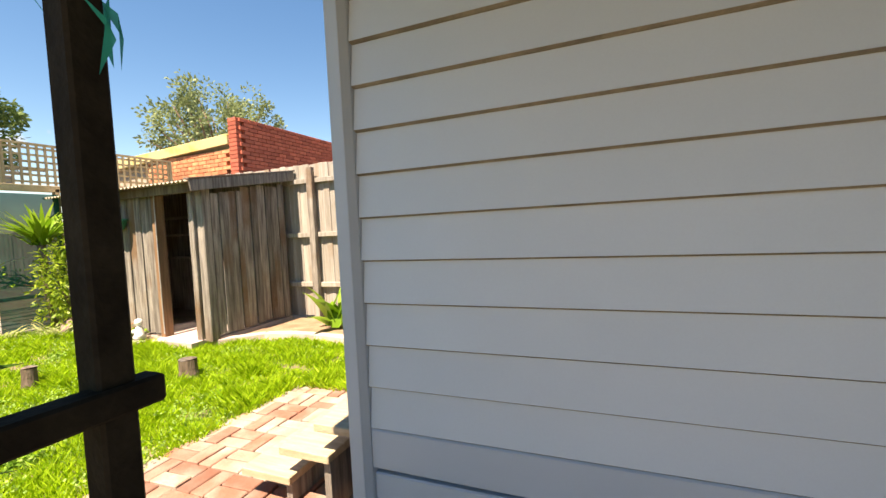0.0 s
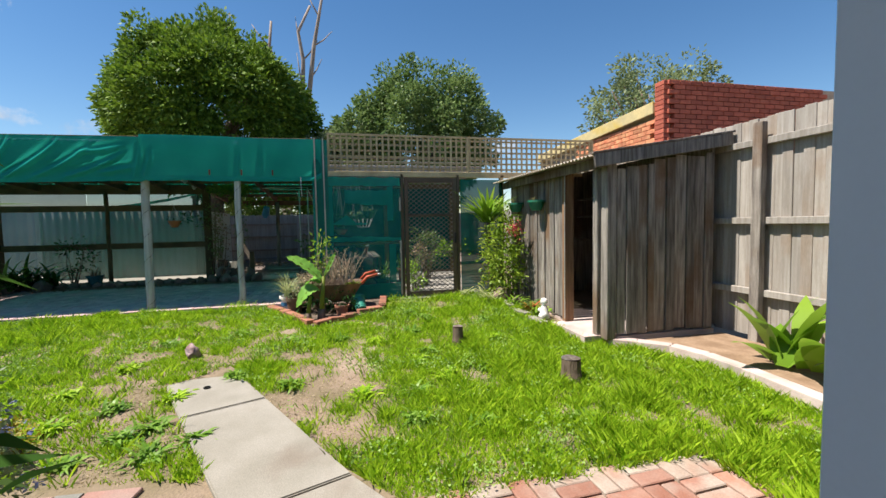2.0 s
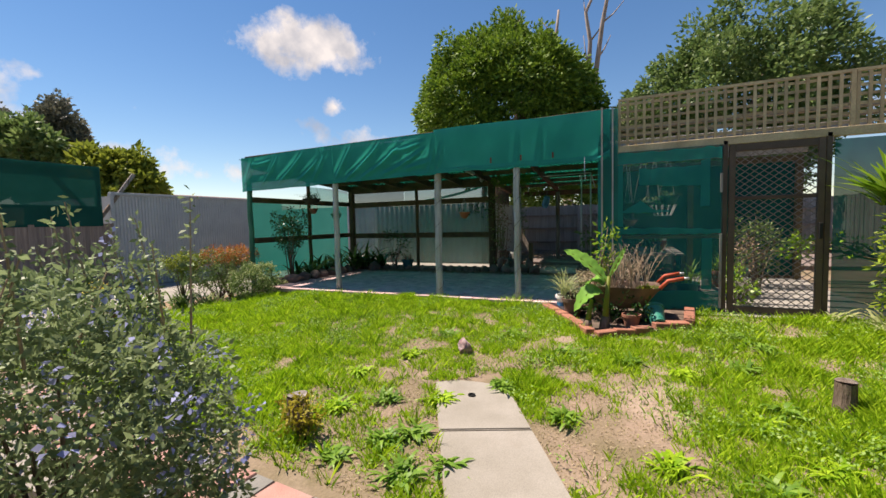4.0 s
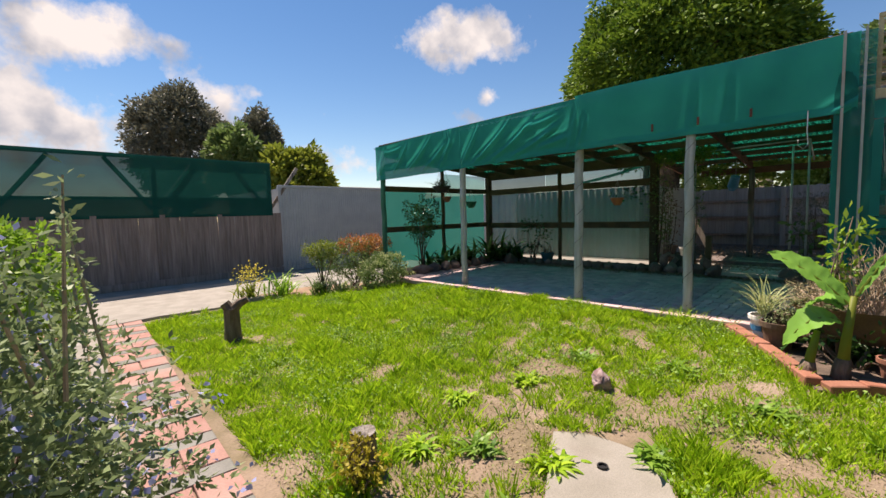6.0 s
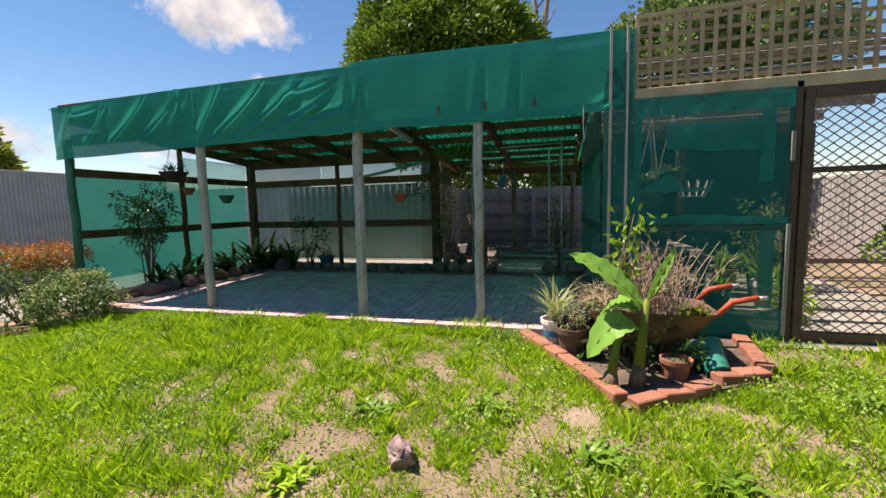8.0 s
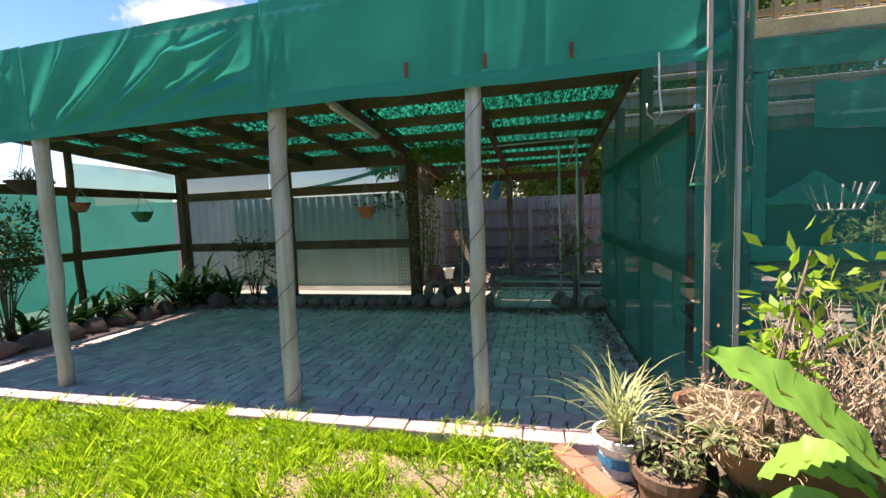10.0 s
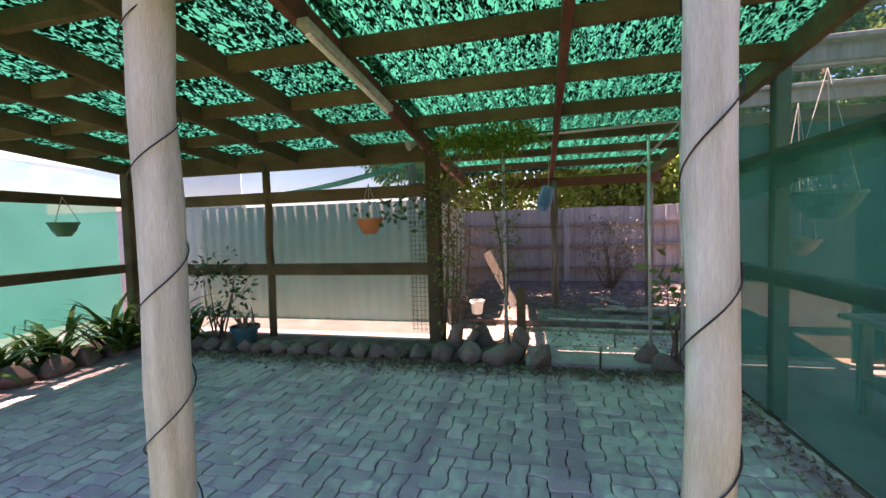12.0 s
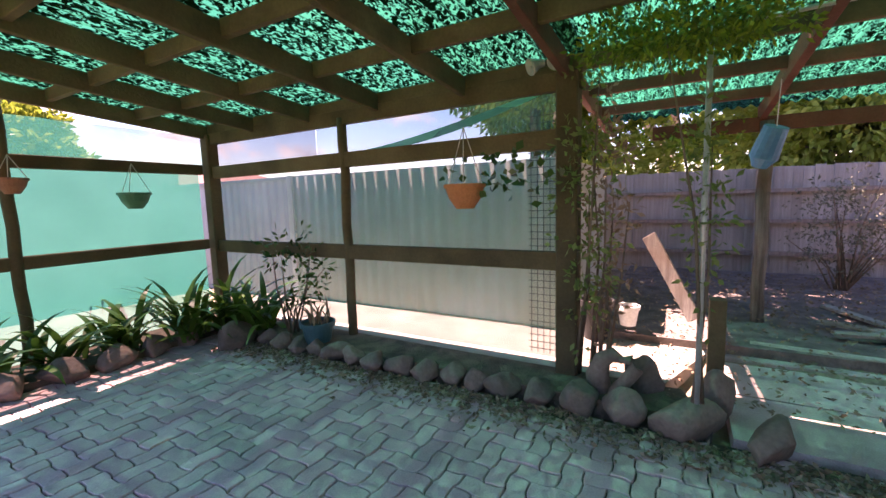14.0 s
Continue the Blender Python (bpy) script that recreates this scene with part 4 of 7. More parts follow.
cloth("back_cloth", (-11.56, 1.0, 0.3), (0, 3.2, 0), (0, 0, 2.1), 30, 20, M_NETK, cage, 0.014, 16)

door = thing("screen_door", (-8.02, 2.9, 0.24), "brown metal security screen door with diamond mesh", "door")
for nm, b in (("stile", (-8.045, -8.0, 2.44, 2.505, 0.25, 2.285)), ("stile", (-8.045, -8.0, 3.285, 3.35, 0.25, 2.285)), ("top_rail", (-8.044, -8.001, 2.506, 3.284, 2.20, 2.284)), ("bottom_rail", (-8.044, -8.001, 2.506, 3.284, 0.252, 0.33)), ("middle_rail", (-8.04, -8.01, 2.506, 3.284, 1.62, 1.665))):
    solid(nm, M_DOORF, door, b, bevel=0.005)
bm = bmesh.new()
for sgn in (1, -1):
    for k in range(-14, 40):
        c = k * 0.074
        pts = []
        for t in np.linspace(0, 0.78, 2):
            pts.append((2.506 + t, 0.33 + c + sgn * t * 0.78))
        (ya, za), (yb, zb) = pts
        # clip to the opening
        lo, hi = 0.0, 1.0
        for zlim, side in ((0.33, 1), (2.20, -1)):
            fa, fb = side * (za - zlim), side * (zb - zlim)
            if fa < 0 and fb < 0:
                lo, hi = 1, 0
            elif fa < 0:
                lo = max(lo, fa / (fa - fb))
            elif fb < 0:
                hi = min(hi, fa / (fa - fb))
        if hi - lo < 0.02:
            continue
        p = lambda t: (-8.02 + 0.004 * sgn, ya + (yb - ya) * t, za + (zb - za) * t)
        tube(bm, [p(lo), p(hi)], 0.0048, 4, False)
part("diamond_mesh", bm, M_MESH, door, "fine diamond wire mesh")
solid("handle", M_BLACK, door, (-8.0, -7.975, 3.30, 3.335, 1.15, 1.33), bevel=0.004)

lat = thing("lattice_panel", (-8.05, 3.5, 2.38), "brown square timber lattice above the cage front", "lattice", group="lattice panels")
for y0, y1 in ((1.2, 3.55), (3.6, 6.0)):
    y = y0
    while y < y1 - 0.02:
        solid("slat", M_LATT, lat, (-8.035, -8.022, y, y + 0.032, 2.39, 2.965))
        y += 0.098
    z = 2.42
    while z < 2.93:
        solid("slat", M_LATT, lat, (-8.052, -8.038, y0, y1, z, z + 0.03))
        z += 0.098
    solid("frame", M_LATT, lat, (-8.055, -8.018, y0, y1, 2.967, 3.0), (-8.055, -8.018, y1 + 0.002, y1 + 0.045, 2.385, 3.0))

# ---- pergola ----
perg = thing("pergola", (-9.8, -2.3, 0.28), "round-post timber pergola with green translucent roofing", "pergola")


def rz(x):
    """Underside of the roof timbers."""
    return 2.60 + (x + 8.1) * 0.085


def round_post(x, y, z0, z1, r, material, lean=(0, 0)):
    bm = bmesh.new()
    n = 9
    pts = [(x + lean[0] * i / n + 0.006 * math.sin(i * 2.1 + y), y + lean[1] * i / n + 0.006 * math.cos(i * 1.7 + x), z0 + (z1 - z0) * i / n) for i in range(n + 1)]
    tube(bm, pts, [r * (1.12 if i == 0 else 1 + 0.03 * math.sin(i * 3.3)) for i in range(n + 1)], 14)
    return part("post", bm, material, perg, "pale weathered round post" if material is M_POST else "", smooth=True)


for y, pr, ly in ((-0.18, 0.046, 0.0), (-1.468, 0.055, 0.02), (-3.47, 0.05, 0.01)):
    round_post(-8.05, y, 0.2, 2.36, pr, M_POST, (0, ly))
round_post(-8.06, -5.58, 0.1, 2.4, 0.05, M_GPOT)
for x, y, w in ((-11.4, -1.59, 0.07), (-11.4, -5.55, 0.065)):
    solid("post", M_BEAM, perg, (x - w, x + w, y - w, y + w, 0.2, rz(x) + 0.05), bevel=0.01)
for x, y in ((-11.4, -3.56), (-9.72, -5.55)):
    round_post(x, y, 0.2, rz(x), 0.042, M_BEAM)
for x, y in ((-13.05, -0.33), (-13.15, 0.87)):
    round_post(x, y, 0.3, 2.16, 0.05, M_GREY)
for z in (1.07, 1.89):
    solid("rail", M_BEAM, perg, (-11.43, -11.37, -5.5, -1.66, z, z + 0.13), bevel=0.006)
    solid("rail", M_BEAM, perg, (-11.3, -8.1, -5.6, -5.54, z + 0.04, z + 0.15), bevel=0.006)
for y in (-5.55, -4.75, -3.95, -3.15, -2.35):
    timber("rafter", M_BEAM, perg, (-8.1, y, rz(-8.1) + 0.07), (-11.5, y, rz(-11.5) + 0.07), 0.045, 0.14)
for y, m in ((-1.6, M_RED), (-0.36, M_RED), (0.9, M_BEAM)):
    timber("rafter", m, perg, (-8.1, y, rz(-8.1) + 0.07), (-13.2, y, rz(-13.2) + 0.07), 0.05, 0.13)
for x in (-8.75, -9.4, -10.05, -10.7, -11.4):
    timber("purlin", M_BEAM, perg, (x, -5.6, rz(x) + 0.10), (x, 0.93, rz(x) + 0.10), 0.045, 0.10)
for x in (-12.0, -12.6):
    timber("purlin", M_RED, perg, (x, -1.6, rz(x) + 0.10), (x, 0.93, rz(x) + 0.10), 0.045, 0.08)
timber("end_beam", M_RED, perg, (-13.1, -1.2, 2.14), (-13.1, 1.0, 2.14), 0.05, 0.12)
timber("front_beam", M_BEAM, perg, (-8.14, -5.6, 2.40), (-8.14, 0.95, 2.42), 0.05, 0.14)
timber("header", M_BEAM, perg, (-11.4, -5.6, rz(-11.4) + 0.0), (-11.4, -1.5, rz(-11.4) + 0.0), 0.06, 0.12)


def roof_sheet(y0, y1, x0, x1, seed, material):
    s = np.linspace(y0, y1, int((y1 - y0) * 80))
    xx = np.linspace(x0, x1, 24)
    S, X = np.meshgrid(s, xx, indexing="ij")
    Z = rz(X) + 0.17 + 0.014 * np.sin(S / 0.09 * 2 * np.pi) + 0.008 * lumps(S, X, 0.5, seed)
    i, j = np.meshgrid(np.arange(len(s) - 1), np.arange(23), indexing="ij")
    q = np.stack([i * 24 + j, (i + 1) * 24 + j, (i + 1) * 24 + j + 1, i * 24 + j + 1], -1).reshape(-1, 4)
    soup("roof_sheet", np.stack([X, S, Z], -1).reshape(-1, 3), q, material, perg, "green translucent corrugated roofing littered with leaves", smooth=True)


roof_sheet(-5.75, -1.5, -7.995, -11.6, 1, M_ROOF)
roof_sheet(-1.6, 1.0, -7.995, -11.45, 2, M_ROOFC)
roof_sheet(-1.6, 1.0, -11.46, -13.3, 3, M_ROOFB)

val = thing("shade_valance", (-8.13, -2.3, 2.55), "creased green shade cloth valance along the pergola front", "shade cloth", group="pergola cloths")


def hung_cloth(o, u, v, nu, nv, creases, slack, seed):
    """A hung strip of cloth from corner o: creases as (run, rise, length, slope in degrees, depth), each fading out, over soft slack and a doubled hem."""
    o, u, v = np.array(o, float), np.array(u, float), np.array(v, float)
    s, t = np.meshgrid(np.linspace(0, 1, nu + 1), np.linspace(0, 1, nv + 1), indexing="ij")
    a, b = s * np.linalg.norm(u), t * np.linalg.norm(v)
    f = slack * (lumps(a, b, 0.55, seed) + 0.4 * lumps(a, b * 0.6, 0.22, seed + 1))
    for ca, cb, ln, deg, dep in creases:
        c_, s_ = math.cos(radians(deg)), math.sin(radians(deg))
        along = (a - ca) * c_ + (b - cb) * s_
        off = -(a - ca) * s_ + (b - cb) * c_ + 0.05 * np.sin(along * 3.0)
        fade = step01(along, -0.08, 0.10) * (1 - step01(along, ln * 0.45, ln))
        f = f + dep * fade * (np.exp(-(off / 0.035) ** 2) - 0.6 * np.exp(-((off - 0.07) / 0.04) ** 2))
    f = f + 0.008 * step01(-b, -0.06, -0.05) + 0.006 * (1 - step01(np.abs(s - 0.5), 0.492, 0.497) - 1) * -1
    edge = 0.010 * lumps(a, a * 0, 0.35, seed + 3) * (1 - t) + 0.014 * lumps(a, a * 0 + 2, 0.6, seed + 4) * t
    p = o[None, None] + s[..., None] * u + t[..., None] * v
    p[..., 0] += f
    p[..., 2] += edge
    i, j = np.meshgrid(np.arange(nu), np.arange(nv), indexing="ij")
    w = nv + 1
    soup("cloth", p.reshape(-1, 3), np.stack([i * w + j, (i + 1) * w + j, (i + 1) * w + j + 1, i * w + j + 1], -1).reshape(-1, 4), M_NET, val, smooth=True)


hung_cloth((-7.99, -5.66, 2.14), (0, 2.23, 0.03), (0.02, 0, 0.655), 130, 44, [(0.12, 0.15, 0.6, 70, 0.03), (0.5, 0.08, 0.8, 52, 0.028), (0.95, 0.1, 0.9, 42, 0.035), (1.3, 0.05, 0.9, 36, 0.03), (1.75, 0.08, 0.7, 60, 0.025), (2.0, 0.5, 0.5, 100, 0.02), (0.3, 0.5, 0.6, 10, 0.02)], 0.012, 21)
hung_cloth((-7.985, -3.44, 2.17), (0, 2.0, 0.03), (0.02, 0, 0.655), 120, 44, [(0.08, 0.12, 0.7, 62, 0.03), (0.3, 0.06, 1.0, 40, 0.04), (0.6, 0.05, 1.1, 33, 0.035), (1.0, 0.06, 1.0, 26, 0.035), (1.45, 0.12, 0.55, 18, 0.03), (1.2, 0.42, 0.7, 14, 0.02), (1.88, 0.05, 0.6, 84, 0.022)], 0.012, 22)
hung_cloth((-7.98, -1.46, 2.21), (0, 2.56, 0.0), (0.02, 0, 0.67), 110, 40, [(0.03, 0.04, 0.5, 82, 0.02), (1.3, 0.02, 0.62, 90, 0.010), (1.62, 0.02, 0.62, 90, 0.010), (2.38, 0.0, 0.3, 40, 0.03)], 0.007, 23)
timber("hem_batten", M_BEAM, val, (-8.02, -5.6, 2.80), (-8.02, 1.05, 2.87), 0.03, 0.05)
nets = thing("pergola_netting", (-11.4, -3.6, 0.3), "thin green shade cloth behind the pergola rails", "shade cloth", group="pergola cloths")
cloth("back_cloth", (-11.46, -5.5, 0.42), (0, 3.85, 0), (0, 0, 1.5), 60, 24, M_NETB, nets, 0.008, 31)
cloth("back_cloth", (-11.47, -3.95, 1.93), (0, 2.3, 0.04), (0, 0, 0.46), 30, 10, M_NETT, nets, 0.03, 32)
# sheet added only to dim the sky between the upper rails
cloth("back_cloth", (-11.47, -5.5, 2.0), (0, 1.54, 0), (0, 0, 0.34), 30, 10, M_SKYDIM, nets, 0.02, 34)
cloth("side_cloth", (-9.75, -5.63, 2.02), (-1.6, 0, 0), (0, 0, 0.34), 24, 10, M_NETT, nets, 0.02, 35)
hy = np.linspace(-3.35, -1.68, 40)
hz = 2.0 + 0.30 * ((hy + 3.35) / 1.67) ** 1.8
hv = np.concatenate([np.c_[np.full(40, -11.45), hy, hz], np.c_[np.full(40, -11.44), hy, hz + 0.03 + 0.03 * np.sin((hy + 3.35) * 1.9)]])
hk = np.arange(39)
soup("folded_hem", hv, np.stack([hk, hk + 1, hk + 41, hk + 40], 1), M_HEM, nets, "sagging folded hem of bright green cloth", smooth=True)
cloth("side_cloth", (-8.1, -5.64, 0.30), (-3.2, 0, 0), (0, 0, 1.72), 60, 24, M_NETL, nets, 0.008, 33)

# ---- trees ----
def crown(centre, radii, n, lump, seed, hollow=0.55):
    """Leaf places for an uneven crown: clusters scattered in an ellipsoid, each a ball of leaves."""
    r = np.random.default_rng(seed)
    m = max(6, int(n / lump))
    d = r.normal(0, 1, (m, 3))
    d /= np.linalg.norm(d, axis=1)[:, None]
    rad = hollow + (1 - hollow) * r.uniform(0, 1, m) ** 0.6
    rad *= 1 + 0.13 * np.sin(d[:, 0] * 5 + seed) * np.cos(d[:, 1] * 4 + d[:, 2] * 3)
    c = np.array(centre) + d * rad[:, None] * np.array(radii)
    size = np.mean(radii) * r.uniform(0.10, 0.22, m)
    e = r.normal(0, 1, (m, lump, 3))
    e /= np.linalg.norm(e, axis=2)[..., None]
    p = c[:, None] + e * (size[:, None, None] * r.uniform(0.4, 1.0, (m, lump, 1)))
    nrm = e * 0.7 + d[:, None] * 0.6
    return p.reshape(-1, 3), nrm.reshape(-1, 3), c


def tree(name, at, trunk_h, centre, radii, n, leaf, material, label, seed, bark=None, lump=60, droop=0.25, hollow=0.55, limbs=7, tr=0.22, dome=0.0):
    root = thing(name, at, label, "tree")
    p, nrm, c = crown(centre, radii, n, lump, seed, hollow)
    if dome:
        # a domed top over a broad skirt
        zr = np.clip((p[:, 2] - centre[2]) / radii[2], -1, 1)
        k = np.where(zr > 0, 1 - dome * zr ** 1.5, 1 + 0.06 * -zr)
        p[:, 0] = centre[0] + (p[:, 0] - centre[0]) * k
        p[:, 1] = centre[1] + (p[:, 1] - centre[1]) * k
    v, f = leaves(p, nrm, leaf, leaf * 0.5, droop, seed=seed)
    tagged(soup("crown", v, f, material, root), kind="stuff")
    r = random.Random(seed)
    bm = bmesh.new()
    top = Vector((at[0], at[1], at[2] + trunk_h))
    tube(bm, [at, (at[0] + 0.05, at[1], at[2] + trunk_h * 0.5), top], [tr * 1.3, tr, tr * 0.8], 10)
    for k in range(limbs):
        q = Vector(c[r.randrange(len(c))])
        mid = top.lerp(q, 0.5) + Vector((r.uniform(-0.3, 0.3), r.uniform(-0.3, 0.3), 0.2))
        tube(bm, [top, mid, q], [tr * 0.6, tr * 0.35, tr * 0.1], 6)
    part("trunk", bm, bark or M_BARK, root, smooth=True)
    return root


def dirpos(az, dist):
    """A plan point seen from the middle of the lawn: az degrees from -x towards +y."""
    return (-2.0 - dist * math.cos(radians(az)), 1.2 + dist * math.sin(radians(az)))


tree("round_tree", (-17.6, -3.1, 0.3), 3.6, (-17.6, -3.05, 5.75), (3.0, 3.2, 2.75), 88000, 0.165, L_DARK, "large dense round glossy-leaved evergreen tree", 5, lump=190, hollow=0.76, tr=0.3, dome=0.22)
tree("feathery_tree", (-17.2, 4.3, 0.3), 2.6, (-17.2, 4.4, 4.8), (2.1, 3.2, 2.65), 40000, 0.17, L_MID, "mid-green feathery tree behind the cage", 9, lump=170, hollow=0.35, tr=0.22)
tree("feathery_tree", (-17.6, 1.6, 0.3), 2.0, (-17.6, 1.6, 3.6), (1.5, 1.9, 1.7), 14000, 0.16, L_GREYG, "olive feathery small tree behind the cage", 11, lump=50, hollow=0.35, tr=0.18)
tree("open_tree", (-19.5, 17.0, 0.3), 3.5, (-19.5, 17.0, 6.6), (2.8, 3.6, 3.2), 12000, 0.22, L_GREYG, "sparse open-branched tree behind the brick building", 13, lump=60, hollow=0.3, limbs=60, tr=0.24)
tree("conifer_tree", (-10.5, -28.5, 0.0), 4.0, (-10.5, -28.5, 5.9), (2.7, 2.7, 3.5), 44000, 0.24, L_CONIF, "dark dull cypress tree beyond the driveway", 17, lump=60, hollow=0.6, tr=0.35)
tree("conifer_tree", (-14.6, -27.0, 0.0), 4.0, (-14.6, -27.0, 5.5), (1.5, 1.5, 2.9), 24000, 0.24, L_CONIF, "dark dull cypress tree beyond the driveway", 18, lump=60, hollow=0.6, tr=0.3)
tree("pepper_tree", (-11.1, -21.8, 0.0), 2.5, (-11.1, -21.8, 4.5), (1.3, 1.3, 1.8), 9000, 0.28, L_MID, "light green tree beyond the metal wall", 19, lump=50, hollow=0.4, tr=0.16)
tree("leafy_tree", (-13.7, -20.5, 0.0), 2.2, (-13.7, -20.5, 3.4), (1.9, 1.9, 1.8), 14000, 0.34, L_YEL, "broad yellow-green tree beyond the metal wall", 20, lump=50, hollow=0.5, tr=0.16)
tree("hedge_tree", (-17.0, 2.2, 0.3), 1.0, (-17.0, 2.0, 2.7), (0.9, 2.4, 1.2), 16000, 0.15, L_HEDGE, "sunlit bright shrubs over the back fence", 22, lump=60, hollow=0.5, tr=0.1)
tree("hedge_tree", (-19.0, 1.0, 0.3), 1.0, (-19.0, 1.0, 2.2), (1.4, 5.0, 1.4), 16000, 0.2, L_HEDGE, "sunlit shrubs over the back fence", 21, lump=50, hollow=0.4, tr=0.1)

# added to shade the back soil; only leaves under the end beam show
tree("added_shade_tree", (-14.9, -2.9, 0.3), 2.6, (-14.1, -1.7, 3.2), (1.2, 2.1, 0.42), 15000, 0.12, L_DARK, "mostly unseen leafy crown added to shade the back yard", 23, lump=60, hollow=0.2, tr=0.09)
gum = thing("bare_gum_tree", (-24.5, -1.5, 0.3), "tall dead gum tree with bare pale branches", "tree")
rg = random.Random(4)
bm = bmesh.new()
for (dx, dy, top) in ((0.5, -2.8, 12.0), (0.2, -0.6, 12.0), (0.3, 2.4, 14.0), (0.1, 1.3, 13.0), (-0.3, -4.6, 11.5)):
    a = Vector((-24.5, -1.5, 3.0))
    q = [a]
    for k in range(1, 8):
        q.append(Vector((-24.5 + dx * k / 7 + rg.uniform(-0.15, 0.15), -1.5 + dy * (k / 7) ** 0.8 + rg.uniform(-0.25, 0.25), 3 + (top - 3) * k / 7)))
    tube(bm, q, [0.20 - 0.020 * k for k in range(8)], 7)
    for k in (4, 5, 6):
        e = q[k] + Vector((rg.uniform(-0.4, 0.4), rg.uniform(-1.2, 1.2), rg.uniform(0.7, 1.8)))
        tube(bm, [q[k], q[k].lerp(e, 0.5) + Vector((0, 0, -0.1)), e], [0.05, 0.035, 0.014], 5)
part("branch", bm, M_GUM, gum, smooth=True)
bm = bmesh.new()
tube(bm, [(-24.5, -1.5, 0.2), (-24.5, -1.5, 3.2)], [0.34, 0.25], 10)
part("trunk", bm, M_GUM, gum, smooth=True)

# ---- lawn ----
LAWN = [(-2.98, 3.55), (-2.98, 1.75), (-3.6, 1.3), (-3.55, 0.5), (-3.72, -0.4), (-3.9, -3.0), (-4.05, -6.0), (-5.2, -6.15), (-6.0, -6.3), (-7.1, -5.4), (-7.83, -5.2), (-7.83, 0.3), (-7.93, 0.32), (-7.93, 2.0), (-7.85, 2.1), (-7.85, 4.1), (-7.0, 4.12), (-5.3, 4.15), (-4.7, 4.9), (-3.9, 4.9), (-2.0, 4.9), (-1.4, 3.6)]
BED = [(-7.80, 0.25), (-6.62, 0.98), (-7.15, 1.95), (-7.95, 2.02), (-7.95, 0.3)]
DIRT = [(-5.5, 0.55), (-5.2, 1.3), (-4.5, 1.75), (-3.9, 1.95), (-3.65, 1.45), (-4.6, 0.85)]


def grass(name, n, poly, height, wide, material, keep, seed, label):
    r = np.random.default_rng(seed)
    px = np.array([p[0] for p in poly])
    py = np.array([p[1] for p in poly])
    x, y = r.uniform(px.min(), px.max(), n), r.uniform(py.min(), py.max(), n)
    ok = in_poly(x, y, poly) & ~in_poly(x, y, PATH_SLAB) & ~in_poly(x, y, BED)
    ok &= r.uniform(0, 1, n) < keep(x, y)
    x, y = x[ok], y[ok]
    h = height(x, y) * r.uniform(0.5, 1.25, len(x))
    a = r.uniform(0, 2 * np.pi, len(x))
    w = wide * r.uniform(0.7, 1.3, len(x))
    lean = r.normal(0, 0.42, (len(x), 2)) * h[:, None]
    z = gz(x, y) - 0.008
    cx, cy = np.cos(a) * w, np.sin(a) * w
    v = np.stack([np.c_[x - cx, y - cy, z], np.c_[x + cx, y + cy, z], np.c_[x + cx * 0.6 + lean[:, 0] * 0.45, y + cy * 0.6 + lean[:, 1] * 0.45, z + h * 0.6], np.c_[x + lean[:, 0], y + lean[:, 1], z + h]], 1).reshape(-1, 3)
    f = np.arange(len(x) * 4).reshape(-1, 4)
    return tagged(soup(name, v, f, material), label, "grass", kind="stuff")


def lush(x, y):
    """1 on thick turf, 0 on bare earth."""
    bare = 0.9 * np.exp(-(((x + 4.6) / 1.0) ** 2 + ((y - 1.3) / 0.55) ** 2) * 1.2)
    bare += 0.22 * np.exp(-(((x + 5.4) / 1.3) ** 2 + ((y + 0.4) / 1.0) ** 2))
    bare += 0.62 * np.exp(-(((x + 4.2) / 0.8) ** 2 + ((y + 0.3) / 0.9) ** 2))
    bare += 0.22 * np.exp(-(((x + 6.9) / 0.7) ** 2 + ((y - 0.1) / 0.5) ** 2))
    bare += 0.45 * np.exp(-(((x + 7.3) / 0.5) ** 2 + ((y - 2.9) / 0.9) ** 2))
    worn = np.exp(-(((x + 5.6) / 1.9) ** 2 + ((y + 0.5) / 1.8) ** 2))
    n = 0.38 * lumps(x, y, 0.42, 41) + (0.26 + 0.44 * worn) * lumps(x, y, 0.15, 42) + (0.2 + 0.3 * worn) * lumps(x, y, 0.08, 43)
    return np.clip(1.10 - bare + n - 0.10 * worn, 0, 1)


grass("lawn_grass", 620000, LAWN, lambda x, y: np.clip(0.030 + 0.030 * lush(x, y) ** 2 + 0.034 * lumps(x, y, 0.28, 44) + 0.018 * lumps(x, y, 0.12, 50), 0.014, 0.12) * (1 + 0.45 * step01(y, 1.5, 2.8)), 0.0052, L_LAWN, lambda x, y: lush(x, y) ** 2.0, 51, "bright green uneven lawn grass")
grass("lawn_grass_deep", 170000, LAWN, lambda x, y: 0.05 + 0.05 * np.clip(lumps(x, y, 0.35, 46), 0, 1), 0.0045, L_WEED, lambda x, y: lush(x, y) * np.clip(0.15 + 1.1 * lumps(x, y, 0.45, 45), 0, 1), 53, "deeper green tufts of lawn grass")
grass("dry_grass", 190000, LAWN, lambda x, y: 0.022 + 0 * x, 0.0034, L_DRYG, lambda x, y: np.clip(0.95 - lush(x, y), 0.02, 0.8) * (1 - 0.45 * in_poly(x, y, DIRT)), 52, "dry straw-coloured grass in bare patches")
grass("lawn_tufts", 260000, LAWN, lambda x, y: 0.07 + 0.07 * np.clip(lumps(x, y, 0.15, 47), 0, 1), 0.0048, L_LAWN, lambda x, y: np.clip(lush(x, y) + 0.2, 0, 1) * np.clip(2.2 * lumps(x, y, 0.15, 47) - 0.75, 0, 1), 54, "long bright tufts standing out of the lawn")
